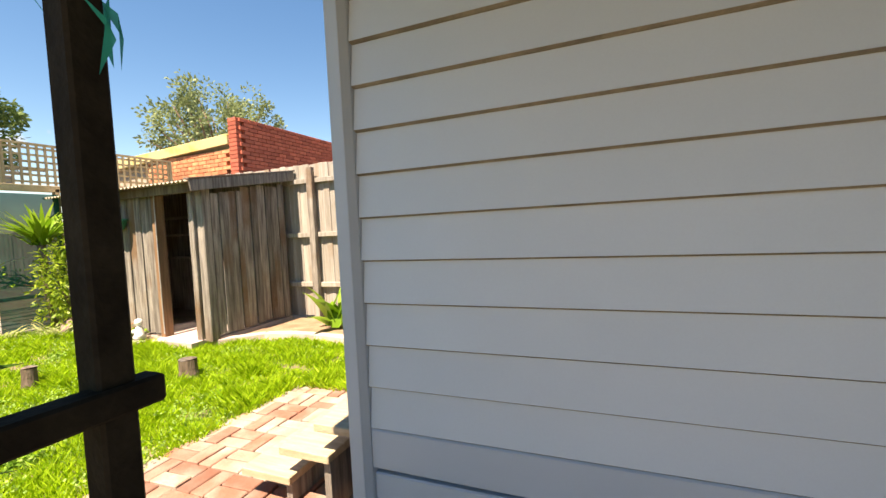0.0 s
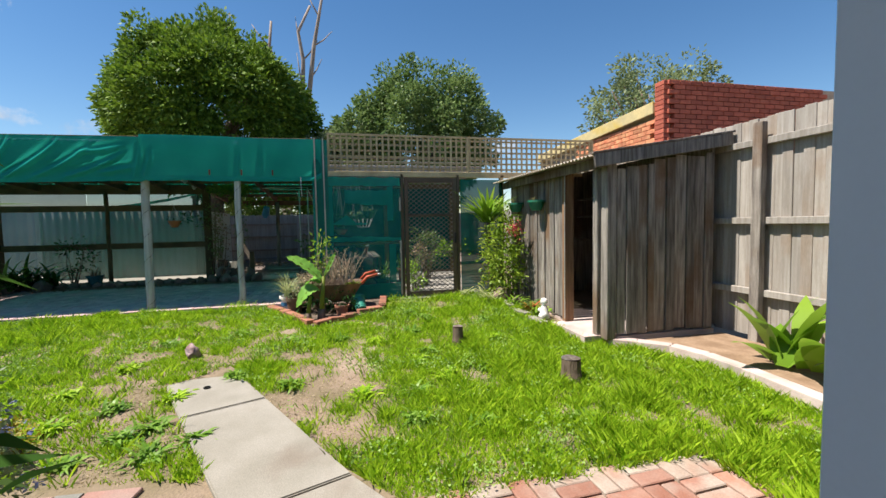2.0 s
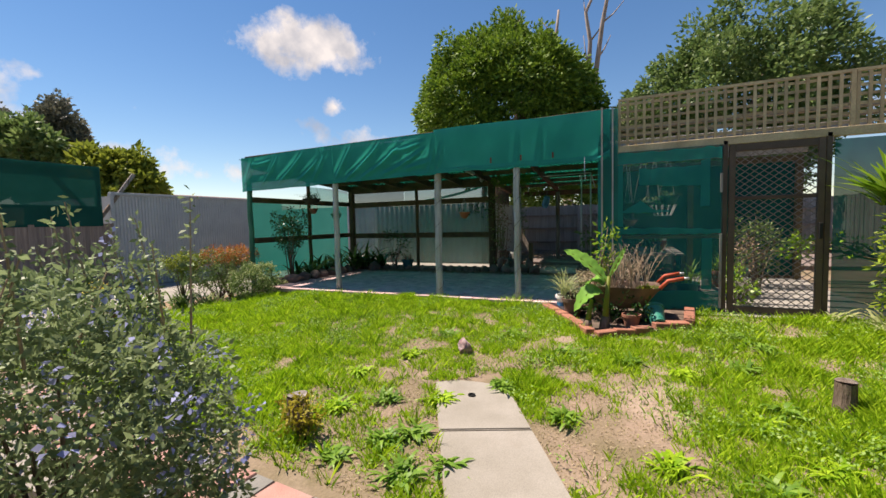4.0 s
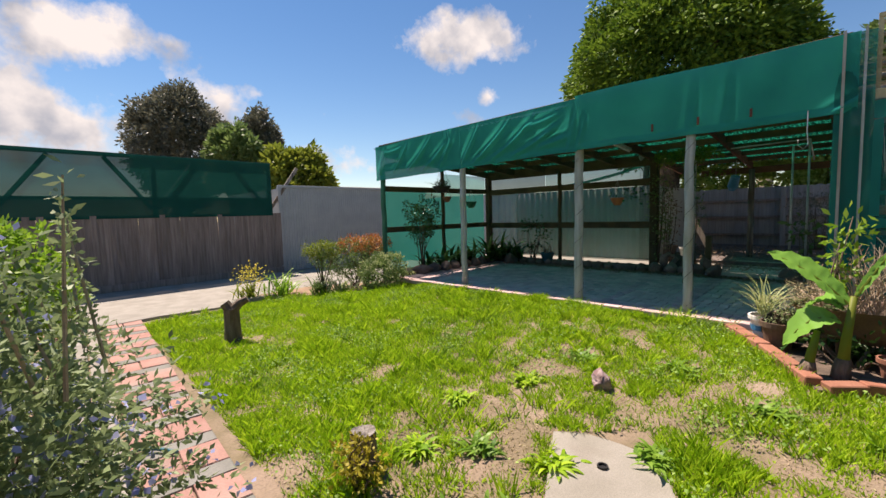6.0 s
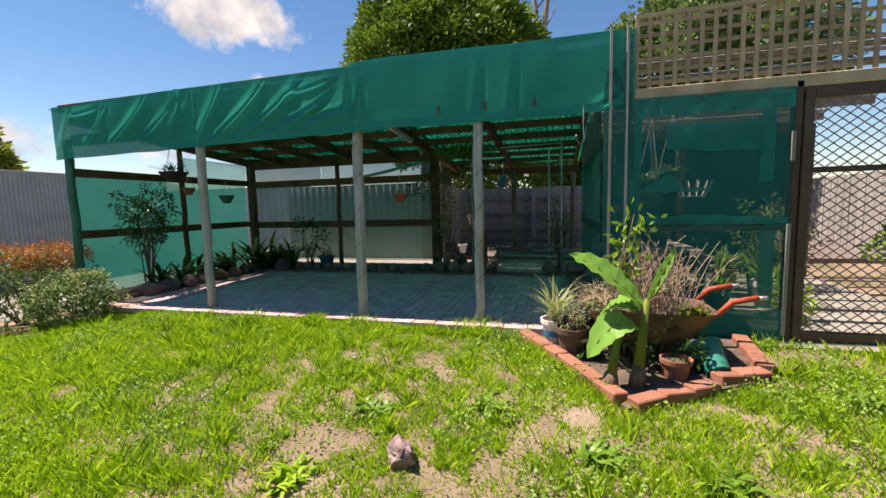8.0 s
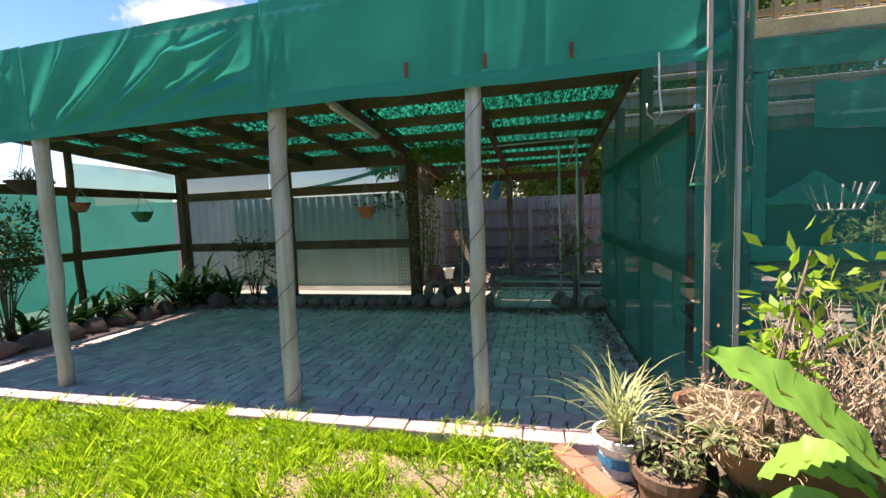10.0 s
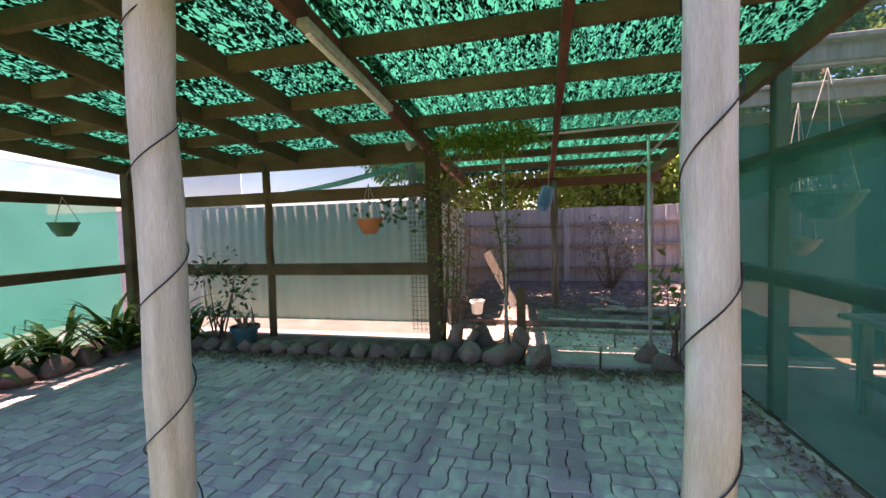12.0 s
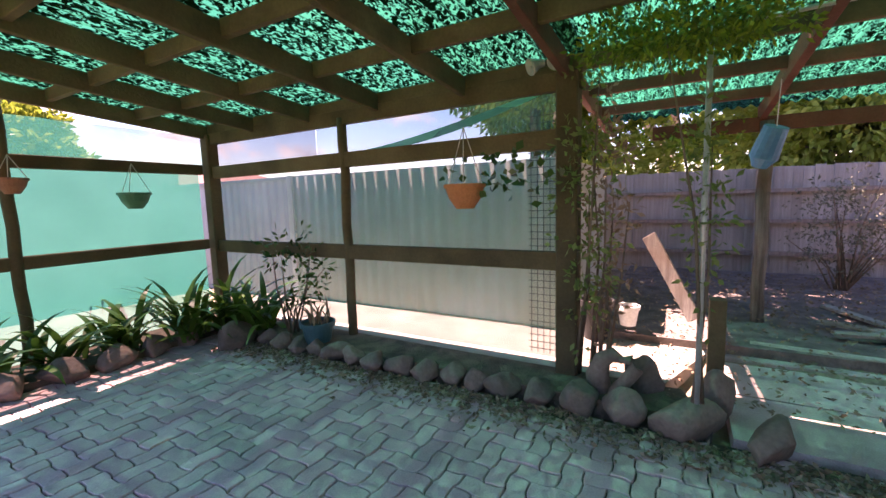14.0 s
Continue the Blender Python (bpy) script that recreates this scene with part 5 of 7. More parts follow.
EDGE = [(-7.86, -5.0), (-7.70, -5.0), (-7.70, 0.25), (-7.86, 0.25)]
grass("edge_grass_strip", 26000, EDGE, lambda x, y: 0.075 + 0.04 * lumps(x, y, 0.25, 49), 0.0045, L_LAWN, lambda x, y: np.clip(0.55 + 0.8 * lumps(x, y, 0.2, 48), 0.1, 1), 55, "longer grass standing against the paving edge")


r = np.random.default_rng(57)
x, y = r.uniform(-7.8, -3.0, 60000), r.uniform(-5.5, 4.2, 60000)
ok = in_poly(x, y, LAWN) & ~in_poly(x, y, PATH_SLAB) & ~in_poly(x, y, BED) & (r.uniform(0, 1, 60000) < np.clip(1.0 - 1.3 * lush(x, y), 0, 1))
x, y = x[ok], y[ok]
a = r.uniform(0, 2 * np.pi, len(x))
v, f = leaves(np.c_[x, y, gz(x, y) + r.uniform(0.003, 0.012, len(x))], np.c_[np.cos(a) * 3, np.sin(a) * 3, np.zeros(len(x))], 0.032, 0.006, 0.0, 0, 58)
tagged(soup("straw_bits", v, f, L_STRAW), "bits of dry straw on the bare earth", "straw", kind="stuff")

# ---- growing things ----
def shrub(name, at, centre, radii, n, leaf, slim, material, label, category, seed, lump=14, droop=0.1, hollow=0.25, stems=9, flower=None, bark=None, curl=0.0):
    """A leafy bush: stems from the base to leaf clusters, and small leaves round them."""
    root = thing(name, at, label, category)
    r = np.random.default_rng(seed)
    m = max(8, n // lump)
    d = r.normal(0, 1, (m, 3))
    d /= np.linalg.norm(d, axis=1)[:, None]
    rad = hollow + (1 - hollow) * r.uniform(0, 1, m) ** 0.5
    rad *= 1 + 0.22 * np.sin(d[:, 0] * 6 + seed) * np.cos(d[:, 1] * 5 + d[:, 2] * 4)
    c = np.array(centre) + d * rad[:, None] * np.array(radii)
    e = r.normal(0, 1, (m, lump, 3))
    e /= np.linalg.norm(e, axis=2)[..., None]
    p = (c[:, None] + e * leaf * r.uniform(0.2, 1.3, (m, lump, 1))).reshape(-1, 3)
    nrm = (e * 0.8 + d[:, None] * 0.5).reshape(-1, 3)
    v, f = leaves(p, nrm, leaf, leaf * slim, droop, curl, seed)
    v[:, 2] = np.maximum(v[:, 2], at[2] + 0.01)
    tagged(soup("foliage", v, f, material, root), kind="stuff")
    bm = bmesh.new()
    rr = random.Random(seed)
    for k in range(stems):
        q = Vector(c[rr.randrange(len(c))])
        b = Vector(at) + Vector((rr.uniform(-0.05, 0.05), rr.uniform(-0.05, 0.05), -0.02))
        mid = b.lerp(q, 0.5) + Vector((rr.uniform(-0.05, 0.05), rr.uniform(-0.05, 0.05), 0.08))
        tube(bm, [b, mid, q], [0.012, 0.008, 0.003], 5)
    tagged(part("stem", bm, bark or M_BARK, root, smooth=True), kind="stuff")
    if flower:
        fm, count = flower
        k = r.choice(np.where(d[:, 2] > -0.35)[0], count)
        fe = r.normal(0, 1, (count, 10, 3))
        fp = (c[k][:, None] + d[k][:, None] * leaf * 1.3 + fe * 0.018).reshape(-1, 3)
        v, f = leaves(fp, fe.reshape(-1, 3), 0.022, 0.02, 0, 0, seed + 1)
        tagged(soup("flower", v, f, fm, root), kind="stuff")
    return root


def straps(at, n, length, width, rise, seed, spread=0.03, segs=6, arch=1.0):
    """Long arching leaves from a tuft: verts and quads."""
    r = np.random.default_rng(seed)
    V, Fq = [], []
    for k in range(n):
        a = r.uniform(0, 2 * np.pi)
        out = np.array([np.cos(a), np.sin(a)])
        side = np.array([-out[1], out[0]])
        L = length * r.uniform(0.6, 1.15)
        th = np.clip(r.normal(rise, 0.22), 0.15, 1.5)
        p = np.array([at[0] + r.normal(0, spread), at[1] + r.normal(0, spread), at[2]])
        b0 = len(V)
        for s in range(segs + 1):
            w = width * (0.55 + 0.9 * (s / segs) * (1 - s / segs) * 2) * (1 - (s / segs) ** 4)
            V.append([p[0] - side[0] * w / 2, p[1] - side[1] * w / 2, p[2]])
            V.append([p[0] + side[0] * w / 2, p[1] + side[1] * w / 2, p[2] + w * 0.15])
            step = L / segs
            p = p + np.array([out[0] * np.cos(th) * step, out[1] * np.cos(th) * step, np.sin(th) * step])
            th -= arch * 1.9 / segs * (0.6 + 0.8 * s / segs) * (1.2 - 0.4 * rise)
            p[2] = max(p[2], at[2] - 0.35)
        for s in range(segs):
            i = b0 + 2 * s
            Fq.append([i, i + 1, i + 3, i + 2])
    return np.array(V), np.array(Fq)


def tuft(name, at, n, length, width, rise, material, label, category, seed, spread=0.03, group="", arch=1.0):
    v, f = straps(at, n, length, width, rise, seed, spread, 6, arch)
    root = thing(name, at, label, category, group)
    tagged(soup("foliage", v, f, material, root), kind="stuff")
    return root


def rock(at, size, seed, label="rough brown-grey garden rock", group="border rocks", material=None, name="rock", rugged=0.0):
    bm = bmesh.new()
    bmesh.ops.create_icosphere(bm, subdivisions=3, radius=0.5)
    off = Vector((seed * 1.7, seed * 0.9, seed * 2.3))
    for v in bm.verts:
        k = 1 + 0.34 * noise.noise(v.co * 2.3 + off) + 0.14 * noise.noise(v.co * 5.5 + off) + rugged * noise.noise(v.co * 9.0 + off)
        for c_ in range(7):
            w_ = Vector((math.sin(seed * 3.1 + c_ * 2.4), math.cos(seed * 1.3 + c_ * 1.9), math.sin(seed * 0.7 + c_ * 1.1))).normalized()
            over = (v.co * k).dot(w_) - (0.34 + 0.04 * math.sin(seed + c_ * 5))
            if over > 0:
                v.co -= w_ * over / k * 0.85
        v.co = Vector((v.co.x * k * size[0], v.co.y * k * size[1], v.co.z * k * size[2]))
    bmesh.ops.transform(bm, matrix=pose(at[0], at[1], at[2] + size[2] * 0.36, 0, 0, seed * 47 % 360), verts=bm.verts)
    return tagged(part(name, bm, material or M_ROCK, None, smooth=True), label, "rock", group)


def stump(at, radius, height, seed, label="sawn-off tree stump standing in the lawn"):
    root = thing("tree_stump", at, label, "stump", group="lawn stumps")
    bm = bmesh.new()
    seg = 18
    rings = []
    for z, k in ((-0.04, 1.25), (0.03, 1.12), (height * 0.5, 1.0), (height - 0.01, 0.98)):
        rings.append([bm.verts.new((at[0] + radius * k * (1 + 0.09 * math.sin(3 * a + seed) + 0.05 * math.sin(7 * a)) * math.cos(a), at[1] + radius * k * (1 + 0.09 * math.sin(3 * a + seed) + 0.05 * math.sin(7 * a)) * math.sin(a), at[2] + z)) for a in [2 * math.pi * i / seg for i in range(seg)]])
    for p, q in zip(rings, rings[1:]):
        for i in range(seg):
            bm.faces.new((p[i], p[(i + 1) % seg], q[(i + 1) % seg], q[i]))
    part("bark", bm, M_BARK, root)
    bm = bmesh.new()
    vs = [bm.verts.new((at[0] + radius * 0.97 * (1 + 0.09 * math.sin(3 * a + seed)) * math.cos(a), at[1] + radius * 0.97 * (1 + 0.09 * math.sin(3 * a + seed)) * math.sin(a), at[2] + height + 0.006 * math.sin(2 * a + seed))) for a in [2 * math.pi * i / seg for i in range(seg)]]
    bm.faces.new(vs)
    part("sawn_top", bm, M_GREY, root, "grey weathered sawn face")
    return root


def pot(name, at, r, h, material, label, group="", plant=None):
    root = thing(name, at, label, "plant pot", group)
    bm = bmesh.new()
    lathe(bm, at, [(r * 0.68, 0), (r * 0.92, h * 0.82), (r * 1.04, h * 0.82), (r * 1.05, h), (r * 0.93, h), (r * 0.90, h * 0.85)], 22)
    part("pot", bm, material, root, smooth=False)
    bm = bmesh.new()
    bmesh.ops.create_circle(bm, cap_ends=True, segments=22, radius=r * 0.905, matrix=Matrix.Translation((at[0], at[1], at[2] + h * 0.86)))
    part("soil", bm, M_MULCH, root)
    return root


def hanging_pot(at, r, h, material, top, label):
    """A half-round basket pot hung on three wires from a point at height top."""
    root = thing("hanging_pot", at, label, "plant pot", "hanging pots")
    bm = bmesh.new()
    lathe(bm, at, [(r * 0.45, 0), (r * 0.82, h * 0.45), (r * 0.98, h * 0.85), (r * 1.06, h * 0.85), (r * 1.06, h), (r * 0.95, h), (r * 0.9, h * 0.8), (0.01, h * 0.78)], 22)
    part("pot", bm, material, root)
    bm = bmesh.new()
    for k in range(3):
        a = 2.1 * k + 0.4
        tube(bm, [(at[0] + r * math.cos(a), at[1] + r * math.sin(a), at[2] + h), (at[0], at[1], top)], 0.003, 4)
    part("wire", bm, M_WIRE, root)
    return root


# ---- lawn things ----
for (x, y), r, h, s in (((-4.32, 3.43), 0.088, 0.23, 1), ((-5.62, 2.70), 0.062, 0.22, 2), ((-4.18, -0.84), 0.072, 0.23, 3)):
    stump((x, y, g1(x, y)), r, h, s)
fork = stump((-4.62, -4.15, g1(-4.62, -4.15)), 0.085, 0.40, 4, "forked rotting tree stump in the lawn")
bm = bmesh.new()
tube(bm, [(-4.62, -4.15, 0.36), (-4.70, -4.10, 0.46), (-4.78, -4.06, 0.50)], [0.06, 0.05, 0.04], 8)
tube(bm, [(-4.62, -4.15, 0.36), (-4.56, -4.19, 0.47)], [0.07, 0.06], 8)
part("limb", bm, M_BARK, fork)
rock((-5.93, -0.23, g1(-5.93, -0.23) - 0.03), (0.17, 0.16, 0.20), 17, "pinkish rough stone lying in the lawn", "lawn stones", mat("pink stone", (0.24, 0.15, 0.14), (0.44, 0.34, 0.33), 14, 0.9, 0.9, 40), rugged=1.1)
v_all, k = [], 0
for (x, y) in ((-3.9, 0.15), (-4.9, 0.9), (-4.55, 1.55), (-4.2, -0.15), (-4.75, -0.45), (-5.9, 1.75), (-6.6, 2.5), (-6.1, 2.2), (-5.2, 2.15), (-5.15, 2.6), (-4.1, 0.35), (-4.9, -0.05), (-5.3, 0.35), (-6.9, 2.35), (-5.0, 3.2), (-4.0, 1.9), (-4.45, 2.05), (-4.75, 2.35), (-5.45, 2.3), (-4.9, 2.75), (-5.75, 3.15), (-6.4, 3.3), (-3.75, 2.4), (-4.15, 2.75), (-3.6, 3.1), (-6.05, 1.35), (-5.7, -0.75), (-6.35, -0.6), (-6.5, 0.15), (-5.15, -1.0), (-6.15, 0.75), (-4.35, 0.0), (-4.5, -0.75), (-3.95, -0.35)):
    k += 1
    tuft("weed", (x, y, g1(x, y)), 48, 0.15, 0.026, 0.75, L_WEED if k % 3 else L_LAWN, "low green weed tuft in the thin lawn", "weed", 60 + k, 0.04, "lawn weeds")
# clover and broad-leaved weeds among the grass
r = np.random.default_rng(5)
x, y = r.uniform(-7.9, -2.6, 70000), r.uniform(-6.0, 4.8, 70000)
ok = in_poly(x, y, LAWN) & ~in_poly(x, y, PATH_SLAB) & ~in_poly(x, y, BED) & (r.uniform(0, 1, 70000) < np.clip((0.35 + lush(x, y)) * (0.0 + 1.2 * lumps(x, y, 0.38, 71)) * (1 - 0.8 * np.exp(-(((x + 4.3) / 1.0) ** 2 + ((y + 0.2) / 1.0) ** 2))), 0, 1)) & ~in_poly(x, y, DIRT)
x, y = x[ok], y[ok]
cen = np.c_[x, y, gz(x, y) + r.uniform(0.03, 0.085, len(x))]
v, f = leaves(cen, np.c_[r.normal(0, 1, (len(x), 2)), np.full(len(x), 0.25)], 0.024, 0.021, 0.0, 0, 6)
tagged(soup("clover", v, f, L_CLOVER), "small clover leaves among the grass", "weed", kind="stuff")
tuft("edge_grass", (-7.82, -0.2, g1(-7.9, -0.2)), 160, 0.24, 0.008, 1.1, L_LAWN, "long grass at the foot of the post", "grass", 90, 0.14)
tuft("edge_grass", (-7.85, -1.42, g1(-7.9, -1.4)), 70, 0.16, 0.008, 1.1, L_LAWN, "long grass at the foot of the post", "grass", 91, 0.07)
tuft("edge_grass", (-7.8, 0.1, g1(-7.8, 0.1)), 120, 0.20, 0.008, 1.0, L_MID, "long grass beside the flower bed", "grass", 92, 0.12)
shrub("golden_seedling", (-4.06, -0.70, g1(-4.06, -0.7)), (-4.06, -0.70, 0.15), (0.13, 0.13, 0.15), 420, 0.038, 0.5, L_GOLD, "yellow-leaved seedling beside a stump", "plant", 93, stems=8, lump=8)
# pipe cap in the slab
bm = bmesh.new()
lathe(bm, (-5.04, 0.165, 0.031), [(0.03, 0), (0.03, 0.012), (0.022, 0.012), (0.02, 0.002)], 14)
tagged(part("drain_plug", bm, M_BLACK), "small dark drain plug in the concrete path", "drain")

# ---- driveway corner garden ----
shrub("nandina", (-7.6, -6.0, 0.05), (-7.55, -5.95, 0.62), (0.85, 0.45, 0.40), 5200, 0.055, 0.36, L_MID, "green feathery bush with orange-red tips", "shrub", 101, stems=14)
shrub("nandina", (-7.8, -5.9, 0.05), (-7.75, -5.9, 0.92), (0.62, 0.38, 0.18), 2600, 0.05, 0.34, L_ORANGE, "orange-red leaf tips of a feathery bush", "shrub", 102, stems=14)
shrub("nandina", (-6.9, -6.05, 0.05), (-6.9, -6.0, 0.86), (0.33, 0.3, 0.16), 1200, 0.06, 0.36, L_YEL, "yellow-green feathery bush in the corner bed", "shrub", 103, stems=10)
shrub("round_bush", (-7.5, -4.95, 0.08), (-7.5, -4.95, 0.40), (0.40, 0.40, 0.36), 4600, 0.05, 0.5, L_MID, "round dull-green bush with pale flower heads at the lawn edge", "shrub", 104, hollow=0.6, flower=(L_VARI, 150))
for k, (x, y, n, ln, m) in enumerate(((-6.25, -6.35, 70, 0.55, L_BRIGHT), (-5.75, -6.55, 40, 0.45, L_YEL), (-6.75, -5.9, 60, 0.42, L_MID), (-7.0, -5.55, 60, 0.40, L_VARI))):
    tuft("agapanthus", (x, y, 0.04), n, ln, 0.032, 1.15, m, "clump of strappy garden leaves", "plant", 110 + k, 0.10, "border clumps")
r = np.random.default_rng(8)
c = np.array([-5.75, -6.55, 0.45]) + r.normal(0, 1, (200, 3)) * (0.14, 0.12, 0.10)
v, f = leaves(c, r.normal(0, 1, (200, 3)), 0.05, 0.03, 0, 0, 9)
tagged(soup("yellow_flowers", v, f, L_YELF), "yellow flowers above strappy leaves", "flowers", kind="stuff")
solid("garden_edging", M_CONC, None, (-6.1, -5.5, -6.42, -6.34, 0.0, 0.09), bevel=0.01)
tagged(bpy.data.objects["garden_edging"], "low concrete edging of the corner bed", "edging", kind="structure")
sheet("corner_bed", [(-5.6, -6.45), (-6.2, -6.25), (-7.2, -5.3), (-7.9, -5.0), (-8.3, -6.15), (-7.0, -6.88), (-5.9, -6.74)], 0.045, 0.06, M_SOIL, "dry soil of the corner bed", "bed")

# ---- paver path with kerb ----
pth = thing("paver_path", (-3.6, -3.3, 0), "garden path of pink and grey pavers", "path", kind="structure")
rp = random.Random(12)


def slab_piece(name, quad, top, thick, material, parent):
    bm = bmesh.new()
    lo = [bm.verts.new((x, y, top - thick)) for x, y in quad]
    cx, cy = sum(q[0] for q in quad) / 4, sum(q[1] for q in quad) / 4
    md = [bm.verts.new((x, y, top - 0.006)) for x, y in quad]
    hi = [bm.verts.new((x + (cx - x) * 0.03, y + (cy - y) * 0.03, top)) for x, y in quad]
    for a, b in ((lo, md), (md, hi)):
        for i in range(4):
            bm.faces.new((a[i], a[(i + 1) % 4], b[(i + 1) % 4], b[i]))
    bm.faces.new(hi)
    bmesh.ops.recalc_face_normals(bm, faces=bm.faces[:])
    return part(name, bm, material, parent)


def path_x(y, s):
    """Plan x on the paver path at y; s 0 at its garden side, 1 at the lawn."""
    left = -3.20 - 0.085 * (-y - 1.2)
    return left - 0.46 * s


y, k = 0.25, 0
while y > -6.2:
    if k % 2 == 0:
        d, cuts, m = 0.30, (0.0, 0.5, 1.0), M_PINK
    else:
        d, cuts, m = 0.15, (0.0, 1.0), M_PAVG
    for a, b in zip(cuts, cuts[1:]):
        t = 0.028 + rp.uniform(-0.004, 0.004)
        q = [(path_x(y, a) - 0.006, y - 0.006), (path_x(y, b) + 0.006, y - 0.006 + 0.03 * b), (path_x(y - d, b) + 0.006, y - d + 0.006 + 0.03 * b), (path_x(y - d, a) - 0.006, y - d + 0.006)]
        slab_piece("paver", q, t, 0.04, m, pth)
    y -= d
    k += 1
kerb = thing("path_kerb", (-3.3, -3.5, 0), "cracked pale concrete kerb beside the pavers", "kerb", kind="structure")
y = -1.3
while y > -6.2:
    d = rp.uniform(0.5, 0.9)
    q = [(path_x(y, -0.33), y), (path_x(y, -0.05), y), (path_x(y - d, -0.05), y - d + 0.012), (path_x(y - d, -0.33), y - d + 0.012)]
    slab_piece("kerb_slab", q, 0.035 + rp.uniform(-0.005, 0.005), 0.05, M_CONC, kerb)
    q = [(path_x(y, -0.58), y), (path_x(y, -0.36), y), (path_x(y - d, -0.36), y - d + 0.012), (path_x(y - d, -0.58), y - d + 0.012)]
    slab_piece("kerb_stone", q, 0.12 + rp.uniform(-0.006, 0.006), 0.14, M_CONC, kerb)
    y -= d
bm = bmesh.new()
pts = [(path_x(-1.9, -0.6) + 0.3 * (1 - t) ** 2, -1.75 - 0.25 * math.sin(t * 3), 0.13 - 0.09 * t) if t < 0.4 else (path_x(-1.8, (t - 0.4) * 0.8), -1.75 - 0.25 * math.sin(t * 3), 0.05) for t in np.linspace(0, 1, 16)]
tube(bm, pts, 0.011, 8)
tagged(part("garden_hose", bm, M_TEAL, None, smooth=True), "thin teal garden hose across the kerb", "hose")
sheet("side_bed", [(-2.9, -0.9), (-3.02, -3.0), (-3.4, -6.3), (-1.2, -6.4), (-1.0, -0.8)], 0.045, 0.06, M_SOIL, "dry soil bed with litter beside the kerb", "bed")
shrub("plumbago", (-2.62, -0.45, 0.0), (-2.62, -0.45, 0.72), (0.60, 0.60, 0.58), 26000, 0.036, 0.42, L_SILV, "grey-green twiggy shrub with pale blue flowers", "shrub", 120, hollow=0.35, stems=40, flower=(L_BLUEF, 190), lump=12)
bm = bmesh.new()
rr = random.Random(5)
tw = []
for k in range(26):
    b = Vector((-2.62 + rr.uniform(-0.45, 0.45), -0.45 + rr.uniform(-0.45, 0.45), 1.05))
    e = b + Vector((rr.uniform(-0.08, 0.08), rr.uniform(-0.08, 0.08), rr.uniform(0.25, 0.5)))
    tube(bm, [b, b.lerp(e, 0.5), e], [0.005, 0.004, 0.002], 4)
    tw += [b.lerp(e, t) for t in np.linspace(0.2, 1, 12)]
plumb = bpy.data.objects["plumbago"]
tagged(part("twig", bm, M_DRY, plumb), kind="stuff")
r = np.random.default_rng(3)
tp = np.repeat(np.array([list(p) for p in tw]), 5, 0) + r.normal(0, 0.012, (len(tw) * 5, 3))
v, f = leaves(tp, r.normal(0, 1, (len(tp), 3)), 0.03, 0.013, 0, 0, 4)
tagged(soup("twig_leaf", v, f, L_SILV, plumb), kind="stuff")
shrub("citrus_bush", (-2.75, -3.9, 0.02), (-2.75, -3.9, 0.85), (0.48, 0.55, 0.60), 4200, 0.07, 0.5, L_BRIGHT, "bright leafy bush beside the kerb", "shrub", 122, hollow=0.4)
shrub("dark_bush", (-3.28, -5.75, 0.05), (-3.25, -5.75, 0.22), (0.20, 0.20, 0.17), 2600, 0.03, 0.4, L_CONIF, "small dark rounded bush at the kerb end", "shrub", 123, hollow=0.5)
shrub("blue_groundcover", (-2.78, -2.1, 0.04), (-2.8, -2.1, 0.16), (0.25, 0.55, 0.14), 3200, 0.035, 0.4, L_GREYG, "low trailing plant with blue flowers", "plant", 124, flower=(L_BLUEF, 26))
shrub("oleander", (-1.54, 0.5, 0.0), (-1.53, 0.52, 1.05), (0.29, 0.32, 0.88), 1000, 0.155, 0.14, L_CLIV, "dark narrow-leaved shrub beside the verandah", "shrub", 125, lump=10, droop=0.25, hollow=0.3, stems=14, curl=0.2)

# ---- brick path by the house ----
bp = thing("brick_path", (-2.1, 2.6, 0), "faded red brick paving in basket weave", "path", kind="structure")
bm = bmesh.new()
box(bm, -0.112, 0.112, -0.052, 0.052, -0.04, 0.03, bevel=0.006)
me_pb = bpy.data.meshes.new("path_brick")
bm.to_mesh(me_pb)
bm.free()
me_pb.materials.append(M_PATHB)
me_pb2 = me_pb.copy()
me_pb2.materials.clear()
me_pb2.materials.append(mat("limed path brick", (0.33, 0.245, 0.19), (0.40, 0.33, 0.275), 7, 0.9, 0.5, 90, vary=0.14, stain=(0.34, 0.17, 0.115)))
inv_bp = Matrix.Translation(-Vector(bp.location))
for i in range(8):
    for j in range(9):
        cx, cy = -2.93 + 0.232 * i, 1.70 + 0.232 * j
        if cx > -1.30:
            continue
        for s in (-1, 1):
            ob = new("brick", me_pb if rp.random() < 0.55 else me_pb2)
            ob.parent, ob.matrix_parent_inverse = bp, inv_bp
            dx, dy, tn = (0, 0.058 * s, 0) if (i + j) % 2 else (0.058 * s, 0, 90)
            ob.matrix_basis = pose(cx + dx, cy + dy, 0.0 + rp.uniform(-0.004, 0.004), rp.uniform(-0.8, 0.8), rp.uniform(-0.8, 0.8), tn + rp.uniform(-1.5, 1.5) + 2)

